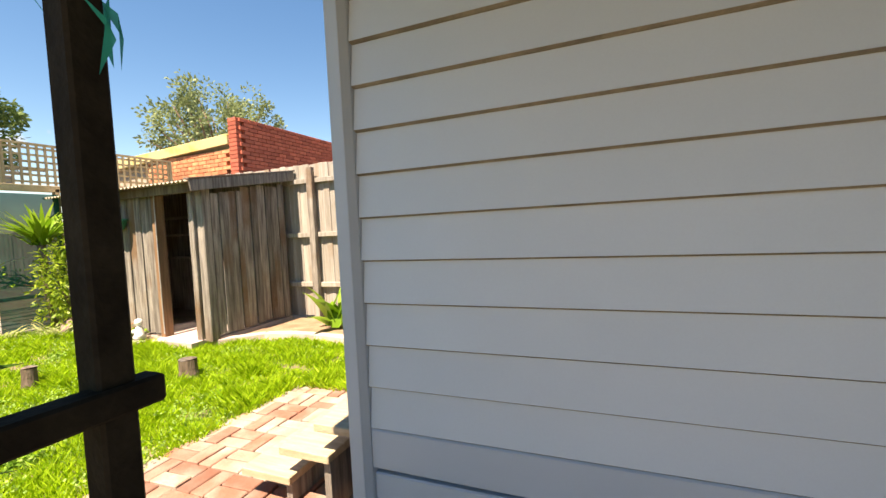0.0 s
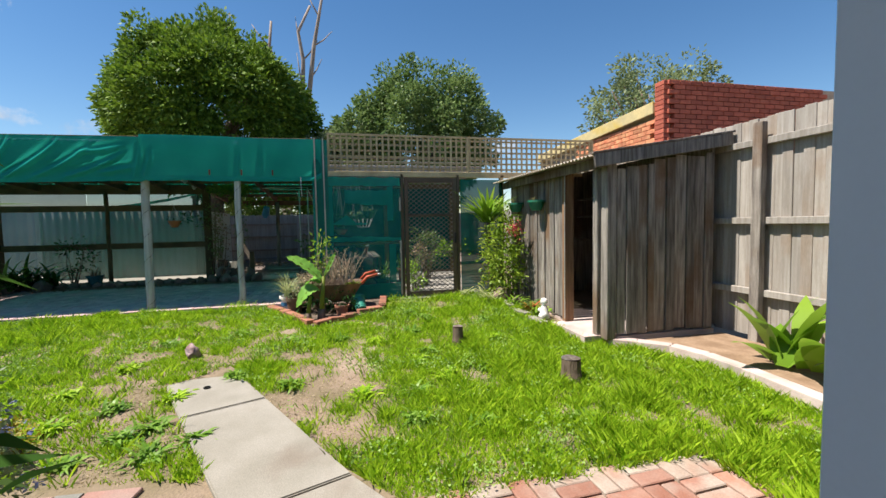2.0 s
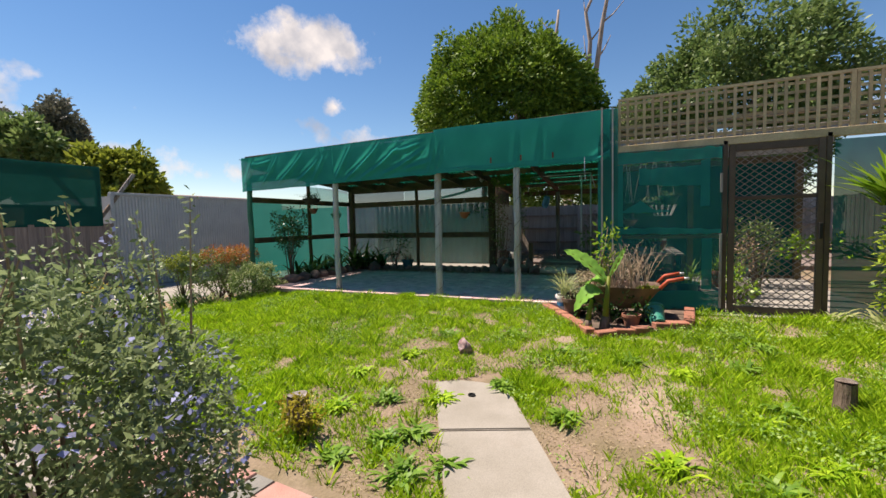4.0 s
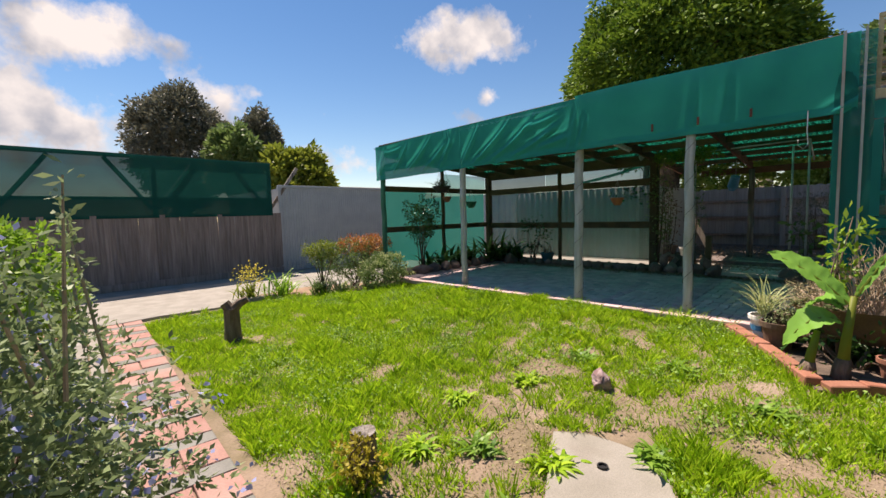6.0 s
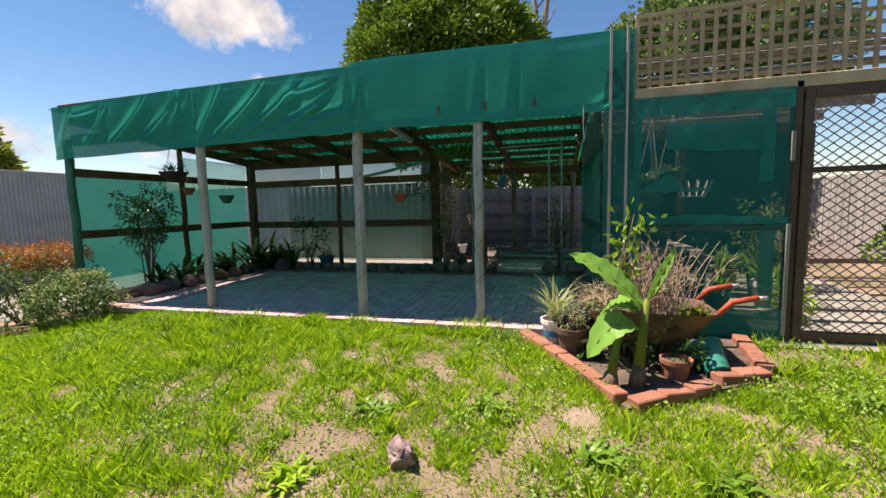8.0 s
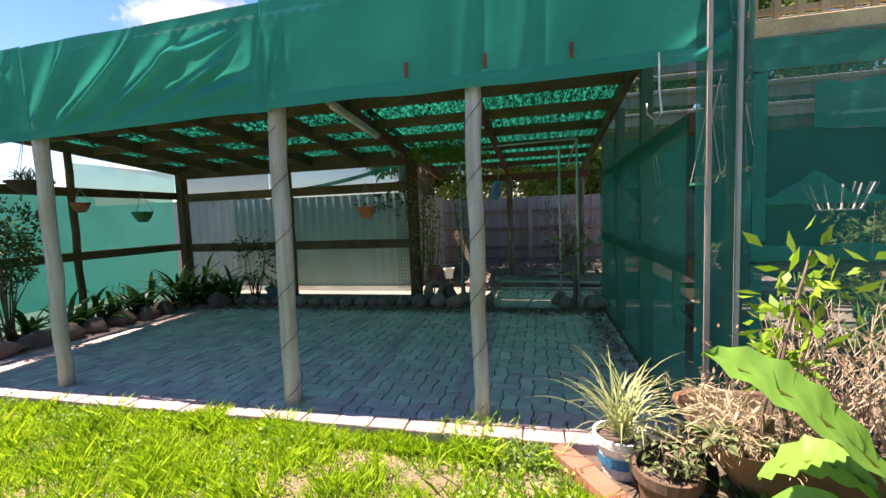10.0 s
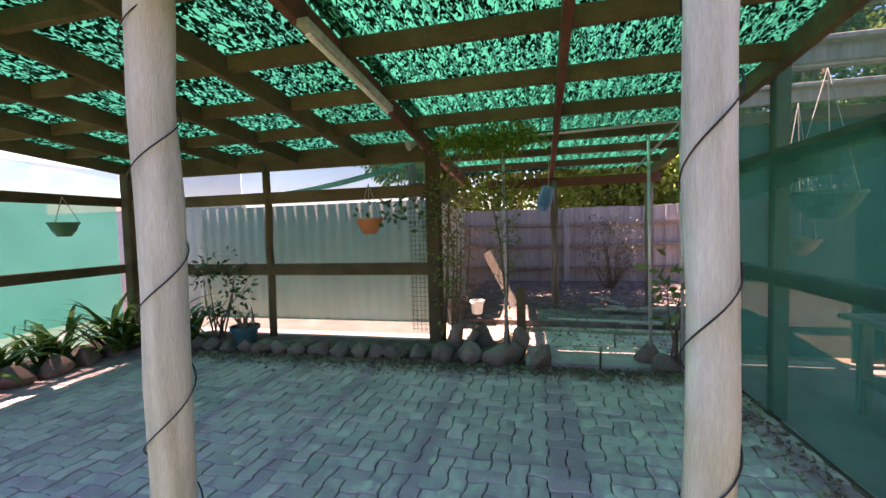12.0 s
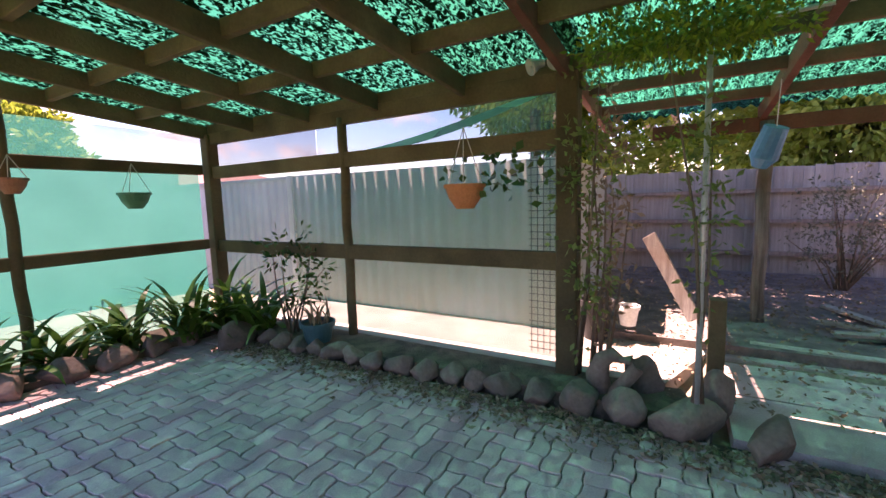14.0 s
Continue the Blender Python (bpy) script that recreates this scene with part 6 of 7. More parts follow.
# ---- shed side bed, kerb and wall pots ----
sk = thing("shed_kerb", (-5, 4.8, 0), "curved pale concrete garden kerb by the shed", "kerb", kind="structure")
curve = [(-5.15, 4.40), (-4.95, 4.62), (-4.70, 4.86), (-4.35, 4.96), (-3.9, 4.96), (-3.2, 4.9), (-2.4, 4.85), (-1.4, 4.8)]
for a, b in zip(curve, curve[1:]):
    d = Vector((b[0] - a[0], b[1] - a[1], 0)).normalized()
    n = Vector((-d.y, d.x, 0)) * 0.07
    slab_piece("kerb_stone", [(a[0] - n.x, a[1] - n.y), (b[0] - n.x, b[1] - n.y), (b[0] + n.x, b[1] + n.y), (a[0] + n.x, a[1] + n.y)], 0.13, 0.16, M_SLAB, sk)
sheet("shed_bed", [(-4.98, 4.75), (-4.7, 4.95), (-4.35, 5.05), (-3.9, 5.05), (-1.4, 4.9), (-1.4, 5.82), (-4.98, 5.82)], 0.12, 0.14, M_SOIL, "dry reddish soil beside the shed", "bed")
sk2 = thing("side_kerb", (-6.4, 4.0, 0.1), "low stone kerb along the shed wall", "kerb", kind="structure")
for a, b in (((-5.95, 3.98), (-6.35, 3.95)), ((-6.37, 3.95), (-6.78, 3.86)), ((-6.8, 3.86), (-7.2, 3.92))):
    slab_piece("kerb_stone", [(a[0], a[1] - 0.06), (a[0], a[1] + 0.06), (b[0], b[1] + 0.06), (b[0], b[1] - 0.06)], g1(*a) + 0.09, 0.12, M_CONC, sk2)
rock((-7.35, 3.92, 0.2), (0.34, 0.26, 0.26), 9, "dark rock at the foot of the climber", "bed stones")
rock((-7.0, 4.05, 0.16), (0.22, 0.2, 0.2), 10, "dark rock at the foot of the climber", "bed stones")
shrub("flowering_climber", (-7.5, 4.12, 0.2), (-7.45, 3.98, 0.98), (0.50, 0.32, 0.74), 2300, 0.085, 0.34, L_CLIMB, "bright green climbing shrub against the shed wall", "shrub", 130, stems=16, hollow=0.3)
tuft("yucca", (-7.72, 3.82, 1.5), 70, 0.72, 0.06, 0.85, L_BRIGHT, "spiky upright yucca head with sword leaves", "plant", 131, 0.04, arch=0.35)
bm = bmesh.new()
tube(bm, [(-7.74, 3.92, 0.2), (-7.75, 3.86, 0.8), (-7.72, 3.82, 1.53)], [0.05, 0.045, 0.05], 8)
part("trunk", bm, M_BARK, bpy.data.objects["yucca"], smooth=True)
r = np.random.default_rng(77)
c = np.array([-7.15, 4.05, 1.38]) + r.normal(0, 1, (160, 3)) * (0.09, 0.06, 0.06)
v, f = leaves(c, r.normal(0, 1, (160, 3)), 0.04, 0.03, 0, 0, 9)
tagged(soup("red_flowers", v, f, L_REDF), "cluster of red-pink flowers on the climber", "flowers", kind="stuff")
shrub("trailing_vine", (-8.0, 3.9, 0.9), (-8.15, 3.4, 1.0), (0.15, 0.55, 0.22), 420, 0.06, 0.6, L_BRIGHT, "leafy vine trailing across the screen door", "vine", 132, stems=8)
for k, (x, y, n, ln, m) in enumerate(((-7.6, 3.72, 34, 0.40, L_VARI), (-6.55, 4.1, 40, 0.20, L_YEL), (-6.75, 4.12, 30, 0.22, L_MID), (-6.35, 4.12, 40, 0.16, L_BRIGHT), (-6.95, 3.98, 36, 0.30, L_BRIGHT), (-7.25, 3.7, 30, 0.34, L_VARI), (-6.5, 4.08, 26, 0.24, L_ORANGE), (-7.85, 3.4, 34, 0.34, L_VARI))):
    tuft("bed_plant", (x, y, 0.2), n, ln, 0.03, 0.9, m, "small leafy plant in the bed by the shed", "plant", 140 + k, 0.05, "shed bed plants")
for x in (-7.43, -6.66):
    p = thing("wall_pot", (x, 4.24, 1.68), "green half-round pot hooked on the shed wall", "plant pot", "wall pots")
    bm = bmesh.new()
    lathe(bm, (x, 4.22, 1.66), [(0.07, 0), (0.10, 0.06), (0.115, 0.12), (0.135, 0.12), (0.135, 0.15), (0.115, 0.15), (0.09, 0.1)], 20)
    part("pot", bm, M_GPOT, p)
    v, f = straps((x, 4.22, 1.8), 9, 0.12, 0.008, 1.0, int(-x * 10), 0.03)
    soup("dry_plant", v, f, L_DRYG, p)
st = bmesh.new()
lathe(st, (-6.15, 4.08, 0.17), [(0.075, 0), (0.08, 0.03), (0.06, 0.06), (0.055, 0.12), (0.035, 0.165), (0.028, 0.18), (0.05, 0.205), (0.052, 0.235), (0.035, 0.265), (0.004, 0.275)], 16)
bmesh.ops.create_icosphere(st, subdivisions=2, radius=0.04, matrix=Matrix.Translation((-6.09, 4.05, 0.22)))
bmesh.ops.create_icosphere(st, subdivisions=2, radius=0.03, matrix=Matrix.Translation((-6.2, 4.04, 0.27)))
tagged(part("statue", st, M_WHITE, None, smooth=True), "small white plaster garden figurine by the doorway", "statue")

# ---- bed with the wheelbarrow ----
sheet("flower_bed", BED, 0.03, 0.1, M_MULCH, "dark soil inside the brick-edged bed", "bed", follow=True)
edge = thing("bed_edging", (-7.2, 1.1, 0.15), "loose terracotta brick edging round the bed", "edging", kind="structure")
bm = bmesh.new()
box(bm, -0.115, 0.115, -0.055, 0.055, -0.04, 0.04, bevel=0.007)
me_eb = bpy.data.meshes.new("edging_brick")
bm.to_mesh(me_eb)
bm.free()
me_eb.materials.append(M_TERRA)
for a, b, n in (((-7.82, 0.26), (-6.70, 0.95), 6), ((-6.66, 1.02), (-6.98, 1.55), 3), ((-7.06, 1.62), (-7.2, 1.9), 2), ((-7.25, 1.95), (-7.9, 2.03), 3)):
    for k in range(n):
        t = (k + 0.5) / n
        x, y = a[0] + (b[0] - a[0]) * t, a[1] + (b[1] - a[1]) * t
        ob = new("edging_brick", me_eb)
        ob.parent, ob.matrix_parent_inverse = edge, Matrix.Translation(-Vector(edge.location))
        ob.matrix_basis = pose(x, y, g1(x, y) + 0.035, rp.uniform(-5, 5), rp.uniform(-4, 4), math.degrees(math.atan2(b[1] - a[1], b[0] - a[0])) + rp.uniform(-5, 5))
wb = thing("wheelbarrow", (-7.5, 1.25, 0.2), "rusty brown wheelbarrow used as a planter, with red grips", "wheelbarrow")
bm = bmesh.new()
rings = []
for t, (z, k) in enumerate(((0.36, 0.58), (0.42, 0.72), (0.60, 1.0), (0.625, 1.04), (0.615, 0.99), (0.56, 0.93))):
    rings.append([bm.verts.new((-7.5 + 0.30 * k * max(-1, min(1, 1.25 * math.cos(a))), 1.22 + 0.44 * k * max(-1, min(1, 1.2 * math.sin(a))), z)) for a in [2 * math.pi * i / 28 for i in range(28)]])
for p, q in zip(rings, rings[1:]):
    for i in range(28):
        bm.faces.new((p[i], p[(i + 1) % 28], q[(i + 1) % 28], q[i]))
bm.faces.new(rings[0][::-1])
part("tray", bm, M_TUB, wb)
bm = bmesh.new()
bmesh.ops.create_circle(bm, cap_ends=True, segments=20, radius=1, matrix=Matrix.Translation((-7.5, 1.22, 0.565)) @ Matrix.Diagonal((0.27, 0.40, 1, 1)))
part("soil", bm, M_MULCH, wb)
for dx in (-0.22, 0.20):
    bm = bmesh.new()
    tube(bm, [(-7.5 + dx, 0.75, 0.36), (-7.5 + dx, 1.5, 0.48), (-7.5 + dx * 1.1, 1.66, 0.62), (-7.5 + dx * 1.1, 1.76, 0.72)], 0.016, 8)
    part("handle", bm, M_TUB, wb, smooth=True)
    bm = bmesh.new()
    tube(bm, [(-7.5 + dx * 1.1, 1.66, 0.62), (-7.5 + dx * 1.1, 1.74, 0.71), (-7.5 + dx * 1.1, 1.90, 0.745)], [0.021, 0.022, 0.021], 8)
    part("grip", bm, M_RGRIP, wb, "worn red rubber grip", smooth=True)
    bm = bmesh.new()
    tube(bm, [(-7.5 + dx * 1.1, 1.885, 0.742), (-7.5 + dx * 1.1, 1.95, 0.747)], [0.015, 0.015], 8)
    part("handle_end", bm, M_STEEL, wb, "bare silver pipe end", smooth=True)
    bm = bmesh.new()
    tube(bm, [(-7.5 + dx, 1.4, 0.46), (-7.5 + dx, 1.46, 0.2)], 0.014, 6)
    part("leg", bm, M_TUB, wb)
bm = bmesh.new()
bmesh.ops.create_cone(bm, cap_ends=True, segments=20, radius1=0.17, radius2=0.17, depth=0.07, matrix=Matrix.Translation((-7.5, 0.72, 0.37)) @ Matrix.Rotation(math.pi / 2, 4, "Y"))
part("wheel", bm, M_BLACK, wb)
dead = thing("dead_plant", (-7.5, 1.3, 0.57), "dry straw-coloured dead plant in the barrow", "plant")
bm = bmesh.new()
rr = random.Random(9)
for k in range(90):
    b = Vector((-7.5 + rr.uniform(-0.12, 0.12), 1.32 + rr.uniform(-0.2, 0.2), 0.57))
    e = b + Vector((rr.uniform(-0.22, 0.22), rr.uniform(-0.22, 0.26), rr.uniform(0.25, 0.55)))
    m = b.lerp(e, 0.5) + Vector((rr.uniform(-0.03, 0.03), rr.uniform(-0.03, 0.03), 0.03))
    tube(bm, [b, m, e], [0.004, 0.003, 0.0015], 4, False)
    for q in range(2):
        s = m.lerp(e, rr.random())
        tube(bm, [s, s + Vector((rr.uniform(-0.08, 0.08), rr.uniform(-0.08, 0.08), rr.uniform(0.02, 0.10)))], [0.002, 0.001], 3, False)
tagged(part("stem", bm, M_DRY, dead), kind="stuff")
v, f = leaves(np.random.default_rng(1).normal(0, 1, (260, 3)) * (0.14, 0.2, 0.1) + np.array([-7.5, 1.3, 0.9]), np.random.default_rng(2).normal(0, 1, (260, 3)), 0.035, 0.014, 0, 0, 3)
tagged(soup("seed_head", v, f, L_LITTER, dead), kind="stuff")
shrub("barrow_litter", (-7.45, 0.95, 0.57), (-7.42, 0.92, 0.66), (0.24, 0.26, 0.13), 1500, 0.045, 0.13, L_STRAW, "dry straw and dead leaves spilling over the barrow", "plant", 153, stems=14, bark=M_DRY)
tuft("succulent", (-7.32, 0.82, 0.62), 26, 0.10, 0.045, 0.9, L_GREYG, "pale grey-green succulent rosette in the barrow", "plant", 154, 0.02)
tuft("succulent", (-7.30, 1.02, 0.60), 22, 0.09, 0.04, 0.9, L_SILV, "small silvery succulent rosette in the barrow", "plant", 155, 0.02)
tuft("barrow_plant", (-7.42, 1.52, 0.58), 40, 0.10, 0.03, 1.0, L_YEL, "small yellow-green plant in the barrow", "plant", 150, 0.05)
shrub("leafy_sapling", (-7.35, 1.02, 0.2), (-7.35, 1.08, 1.05), (0.10, 0.12, 0.34), 130, 0.085, 0.36, L_BRIGHT, "upright sapling with bright pointed leaves", "plant", 151, lump=5, stems=5, hollow=0.1, droop=-0.2)
shrub("bed_foliage", (-7.2, 1.15, 0.18), (-7.25, 1.2, 0.36), (0.3, 0.42, 0.16), 520, 0.06, 0.5, L_DEEP, "dark low foliage under the barrow", "plant", 152)


def banana(at, leaves_at, seed):
    root = thing("banana_plant", at, "young banana plant with broad bright leaves", "plant")
    bm = bmesh.new()
    for dx, dy, h in ((0, 0, 0.62), (0.06, -0.18, 0.36)):
        tube(bm, [(at[0] + dx, at[1] + dy, at[2] - 0.02), (at[0] + dx, at[1] + dy + 0.02, at[2] + h * 0.5), (at[0] + dx, at[1] + dy + 0.05, at[2] + h)], [0.042, 0.03, 0.02], 10)
    part("stalk", bm, L_YEL, root, smooth=True)
    bm = bmesh.new()
    for dx, dy, h in ((0, 0, 0.17), (0.06, -0.18, 0.13)):
        tube(bm, [(at[0] + dx, at[1] + dy, at[2] - 0.02), (at[0] + dx, at[1] + dy + 0.004, at[2] + h * 0.6), (at[0] + dx, at[1] + dy + 0.010, at[2] + h)], [0.062, 0.052, 0.039], 12)
    part("sheath", bm, M_BARK, root, "dry brown leaf sheaths round the stalk foot", smooth=True)
    for a, b, w, dip in leaves_at:
        a, b = Vector(a), Vector(b)
        d = b - a
        side = d.cross(Vector((0.5, 0.2, 1))).normalized()
        up = side.cross(d).normalized()
        bm = bmesh.new()
        rows = []
        n = 14
        for i in range(n + 1):
            t = i / n
            c = a + d * t + Vector((0, 0, dip * 4 * t * (1 - t)))
            ww = w * (math.sin(math.pi * min(1, t * 0.94 + 0.06)) ** 0.55)
            rows.append([bm.verts.new(c + side * ww * s + up * (abs(s) * 0.22 * ww + 0.012 * math.sin(i * 2.2 + s * 3))) for s in (-1, -0.5, 0, 0.5, 1)])
        for p, q in zip(rows, rows[1:]):
            for i in range(4):
                bm.faces.new((p[i], p[i + 1], q[i + 1], q[i]))
        part("leaf", bm, L_BANANA, root, smooth=True)
        bm = bmesh.new()
        tube(bm, [a + d * t + Vector((0, 0, dip * 4 * t * (1 - t) - 0.006)) for t in (0, 0.25, 0.5, 0.75, 0.97)], [0.012, 0.01, 0.008, 0.005, 0.002], 6)
        part("midrib", bm, L_YEL, root)


B0 = (-6.92, 1.08, 0.17)
banana(B0, (((-6.92, 1.10, 0.74), (-6.94, 0.64, 1.08), 0.105, 0.05), ((-6.90, 1.06, 0.62), (-6.88, 0.76, 0.38), 0.11, 0.10), ((-6.92, 1.14, 0.80), (-6.98, 1.30, 1.12), 0.03, 0.0), ((-6.94, 1.08, 0.70), (-7.1, 0.86, 0.62), 0.08, 0.08)), 1)
yp = pot("glazed_pot", (-7.72, 0.55, 0.22), 0.125, 0.20, M_WHITE, "white glazed pot with a blue band", "bed pots")
bm = bmesh.new()
lathe(bm, (-7.72, 0.55, 0.28), [(0.105, 0), (0.113, 0.05)], 22)
part("band", bm, M_BLUE, yp, "dark blue painted band")
v, f = straps((-7.72, 0.55, 0.42), 90, 0.46, 0.009, 1.15, 160, 0.03, 8)
tagged(soup("foliage", v, f, L_VARI, yp), kind="stuff")
pot("brown_pot", (-7.42, 0.68, 0.20), 0.13, 0.24, M_TUB, "square-shouldered brown pot with small plants", "bed pots")
shrub("pot_plant", (-7.42, 0.68, 0.42), (-7.42, 0.68, 0.5), (0.14, 0.14, 0.1), 300, 0.04, 0.3, L_GREYG, "grey trailing plant in a brown pot", "plant", 161)
pot("terracotta_pot", (-7.12, 1.36, 0.17), 0.10, 0.17, M_TERRA, "plain terracotta pot in the bed", "bed pots")
gp = thing("green_pot", (-7.3, 1.62, 0.2), "green plastic pot lying on its side", "plant pot", "bed pots")
bm = bmesh.new()
lathe(bm, (0, 0, 0), [(0.075, 0), (0.105, 0.19), (0.115, 0.19), (0.115, 0.22), (0.10, 0.22), (0.07, 0.02), (0.01, 0.015)], 24)
bmesh.ops.transform(bm, matrix=pose(-7.17, 1.64, 0.24, 12, -52, 0), verts=bm.verts)
part("pot", bm, mat("sea green plastic", (0.03, 0.24, 0.17), (0.05, 0.30, 0.21), 6, 0.45, 0.05, 60), gp)

# ---- under the pergola: paving ----
pav = thing("paving", (-9.5, -2.3, 0.28), "grey interlocking concrete pavers with zigzag edges", "paving", kind="structure")
solid("bedding", M_MULCH, pav, (-11.02, -7.93, -5.15, 0.96, 0.12, 0.262))
PW = 0.1


def wave_edge(u):
    """Sideways step of a paver edge along its run: a zigzag that repeats every two widths."""
    t = (u / (2 * PW)) % 1.0
    return 0.0062 * max(-1.0, min(1.0, 2.2 * math.sin(2 * math.pi * t + 0.5)))


def paver_ring(cx, cy, wide, deep):
    """Outline of one interlocking paver over whole cells, with a joint round it."""
    g = 0.0038
    x0, x1, y0, y1 = cx * PW + g, (cx + wide) * PW - g, cy * PW + g, (cy + deep) * PW - g
    nx, ny = 4 * wide, 4 * deep
    ring = [(x0 + (x1 - x0) * i / nx, y0) for i in range(nx)] + [(x1, y0 + (y1 - y0) * i / ny) for i in range(ny)]
    ring += [(x1 - (x1 - x0) * i / nx, y1) for i in range(nx)] + [(x0, y1 - (y1 - y0) * i / ny) for i in range(ny)]
    return [(x + wave_edge(y), y + wave_edge(x)) for x, y in ring]


def paver_body(cx, cy, wide, deep):
    """Verts and faces of a paver, top at 0, about its own first corner."""
    ring = [(x - cx * PW, y - cy * PW) for x, y in paver_ring(cx, cy, wide, deep)]
    mx, my, n = wide * PW / 2, deep * PW / 2, len(ring)
    v = [(x, y, -0.022) for x, y in ring] + [(x, y, -0.004) for x, y in ring]
    v += [(x + (mx - x) * 0.05, y + (my - y) * 0.05, 0.0) for x, y in ring] + [(mx, my, 0.0008)]
    f = []
    for r0 in (0, n):
        f += [(r0 + q, r0 + (q + 1) % n, r0 + n + (q + 1) % n, r0 + n + q) for q in range(n)]
    f += [(2 * n + q, 2 * n + (q + 1) % n, 3 * n) for q in range(n)]
    return v, f


PM = {}
inv_pv = Matrix.Translation(-Vector(pav.location))
rest_v, rest_f = [], []
count = 0
X0, Y0 = -10.967, -5.08
for j in range(int(6.07 / PW)):
    for i in range(int(3.05 / PW)):
        d = (i - j) % 4
        if d == 0:
            wide, deep = 2, 1
        elif d == 3:
            wide, deep = 1, 2
        else:
            continue
        if X0 + (i + wide) * PW > -7.965 or j + deep > int(6.07 / PW):
            wide = deep = 1
        x, y, z = X0 + i * PW, Y0 + j * PW, 0.286 + rp.uniform(-0.0035, 0.0035)
        key = (i % 2, j % 2, wide, deep)
        if key not in PM:
            v, f = paver_body(i % 2, j % 2, wide, deep)
            me = bpy.data.meshes.new("paver")
            me.from_pydata(v, [], f)
            me.materials.append(M_PAVER)
            PM[key] = (me, v, f)
        me, v, f = PM[key]
        if x > -10.2 and -2.35 < y < 0.5 and count < 300:
            count += 1
            ob = new("paver", me)
            ob.parent, ob.matrix_parent_inverse = pav, inv_pv
            ob.matrix_basis = pose(x, y, z, rp.uniform(-0.7, 0.7), rp.uniform(-0.7, 0.7), 0)
        else:
            b0, (ta, tb_) = len(rest_v), (rp.uniform(-0.012, 0.012), rp.uniform(-0.012, 0.012))
            rest_v += [(x + p[0], y + p[1], z + p[2] + p[0] * ta + p[1] * tb_) for p in v]
            rest_f += [tuple(b0 + q for q in g) for g in f]
M_PAVR = M_PAVER.copy()
nd = M_PAVR.node_tree.nodes
geo = nd.new("ShaderNodeNewGeometry")
for ln in list(M_PAVR.node_tree.links):
    if ln.from_node.type == "OBJECT_INFO" and ln.to_node.type == "MAP_RANGE":
        sock = ln.to_socket
        M_PAVR.node_tree.links.remove(ln)
        M_PAVR.node_tree.links.new(geo.outputs["Random Per Island"], sock)
for k in range(27):
    slab_piece("edge_paver", [(-7.962, -5.1 + 0.225 * k), (-7.825, -5.1 + 0.225 * k), (-7.825, -5.1 + 0.225 * k + 0.217), (-7.962, -5.1 + 0.225 * k + 0.217)], 0.284 + rp.uniform(-0.004, 0.004), 0.06, M_PAVER, pav)
me = bpy.data.meshes.new("pavers_far")
me.from_pydata(rest_v, [], rest_f)
tagged(finish("pavers_far", me, M_PAVR, pav), kind="stuff")

# beds and border rocks
sheet("pergola_back_bed", [(-11.05, -5.2), (-11.05, -0.75), (-11.42, -0.9), (-11.46, -5.6)], 0.36, 0.2, M_MULCH, "dark soil bed behind the border rocks", "bed")
sheet("pergola_side_bed", [(-8.1, -5.0), (-8.1, -5.6), (-11.4, -5.6), (-11.05, -5.0)], 0.34, 0.2, M_MULCH, "dark soil bed along the pergola side", "bed")
rr = random.Random(21)
y = -4.35
k = 0
while y < -0.62:
    w = rr.choice((0.15, 0.18, 0.22, 0.25)) if y < -1.8 else rr.choice((0.25, 0.32, 0.38))
    rock((-11.02 + rr.uniform(-0.03, 0.03), y + w / 2, 0.27), (rr.uniform(0.17, 0.24), w * 1.12, 0.18 if y < -1.8 else 0.25), 20 + k)
    y += w * 0.98
    k += 1
rock((-10.85, -4.5, 0.25), (0.32, 0.52, 0.32), 60)
x = -8.3
while x > -10.7:
    w = rr.choice((0.25, 0.32, 0.4))
    rock((x - w / 2, -4.98 + rr.uniform(-0.04, 0.04), 0.26), (w * 1.1, 0.24, 0.25), 70 + k)
    x -= w
    k += 1
for x, y, s, q in ((-10.95, 0.84, (0.28, 0.36, 0.26), 91), (-11.0, 0.52, (0.2, 0.26, 0.2), 92), (-11.2, 0.42, (0.22, 0.22, 0.26), 93), (-11.35, -1.12, (0.26, 0.26, 0.34), 94), (-11.3, -0.72, (0.24, 0.2, 0.34), 95)):
    rock((x, y, 0.27), s, q)
for k, (x, y, n, ln) in enumerate(((-8.9, -5.25, 26, 0.45), (-9.35, -5.25, 30, 0.5), (-9.8, -5.22, 34, 0.62), (-10.25, -5.2, 38, 0.68), (-10.72, -5.0, 48, 0.80), (-11.1, -4.9, 44, 0.85), (-11.15, -4.55, 32, 0.7))):
    tuft("clivia", (x, y, 0.34), n, ln, 0.062, 1.0, L_CLIV, "clump of dark glossy strap leaves", "plant", 200 + k, 0.08, "clivia clumps")
shrub("bed_shrub", (-11.2, -4.15, 0.35), (-11.2, -4.1, 0.95), (0.22, 0.35, 0.45), 240, 0.085, 0.4, L_DEEP, "thin leggy shrub in the back bed", "shrub", 210, stems=9, lump=6, hollow=0.3)
shrub("netting_shrub", (-8.75, -5.25, 0.3), (-8.75, -5.25, 1.35), (0.36, 0.34, 0.48), 1900, 0.06, 0.45, L_DEEP, "slender dark shrub in front of the side netting", "shrub", 211, stems=12)
bpz = pot("teal_pot", (-11.12, -3.72, 0.32), 0.15, 0.22, M_TEAL, "teal plastic pot with a dry plant", "bed pots")
v, f = straps((-11.12, -3.72, 0.52), 22, 0.26, 0.02, 1.25, 220, 0.05)
soup("dry_plant", v, f, L_LITTER, bpz)
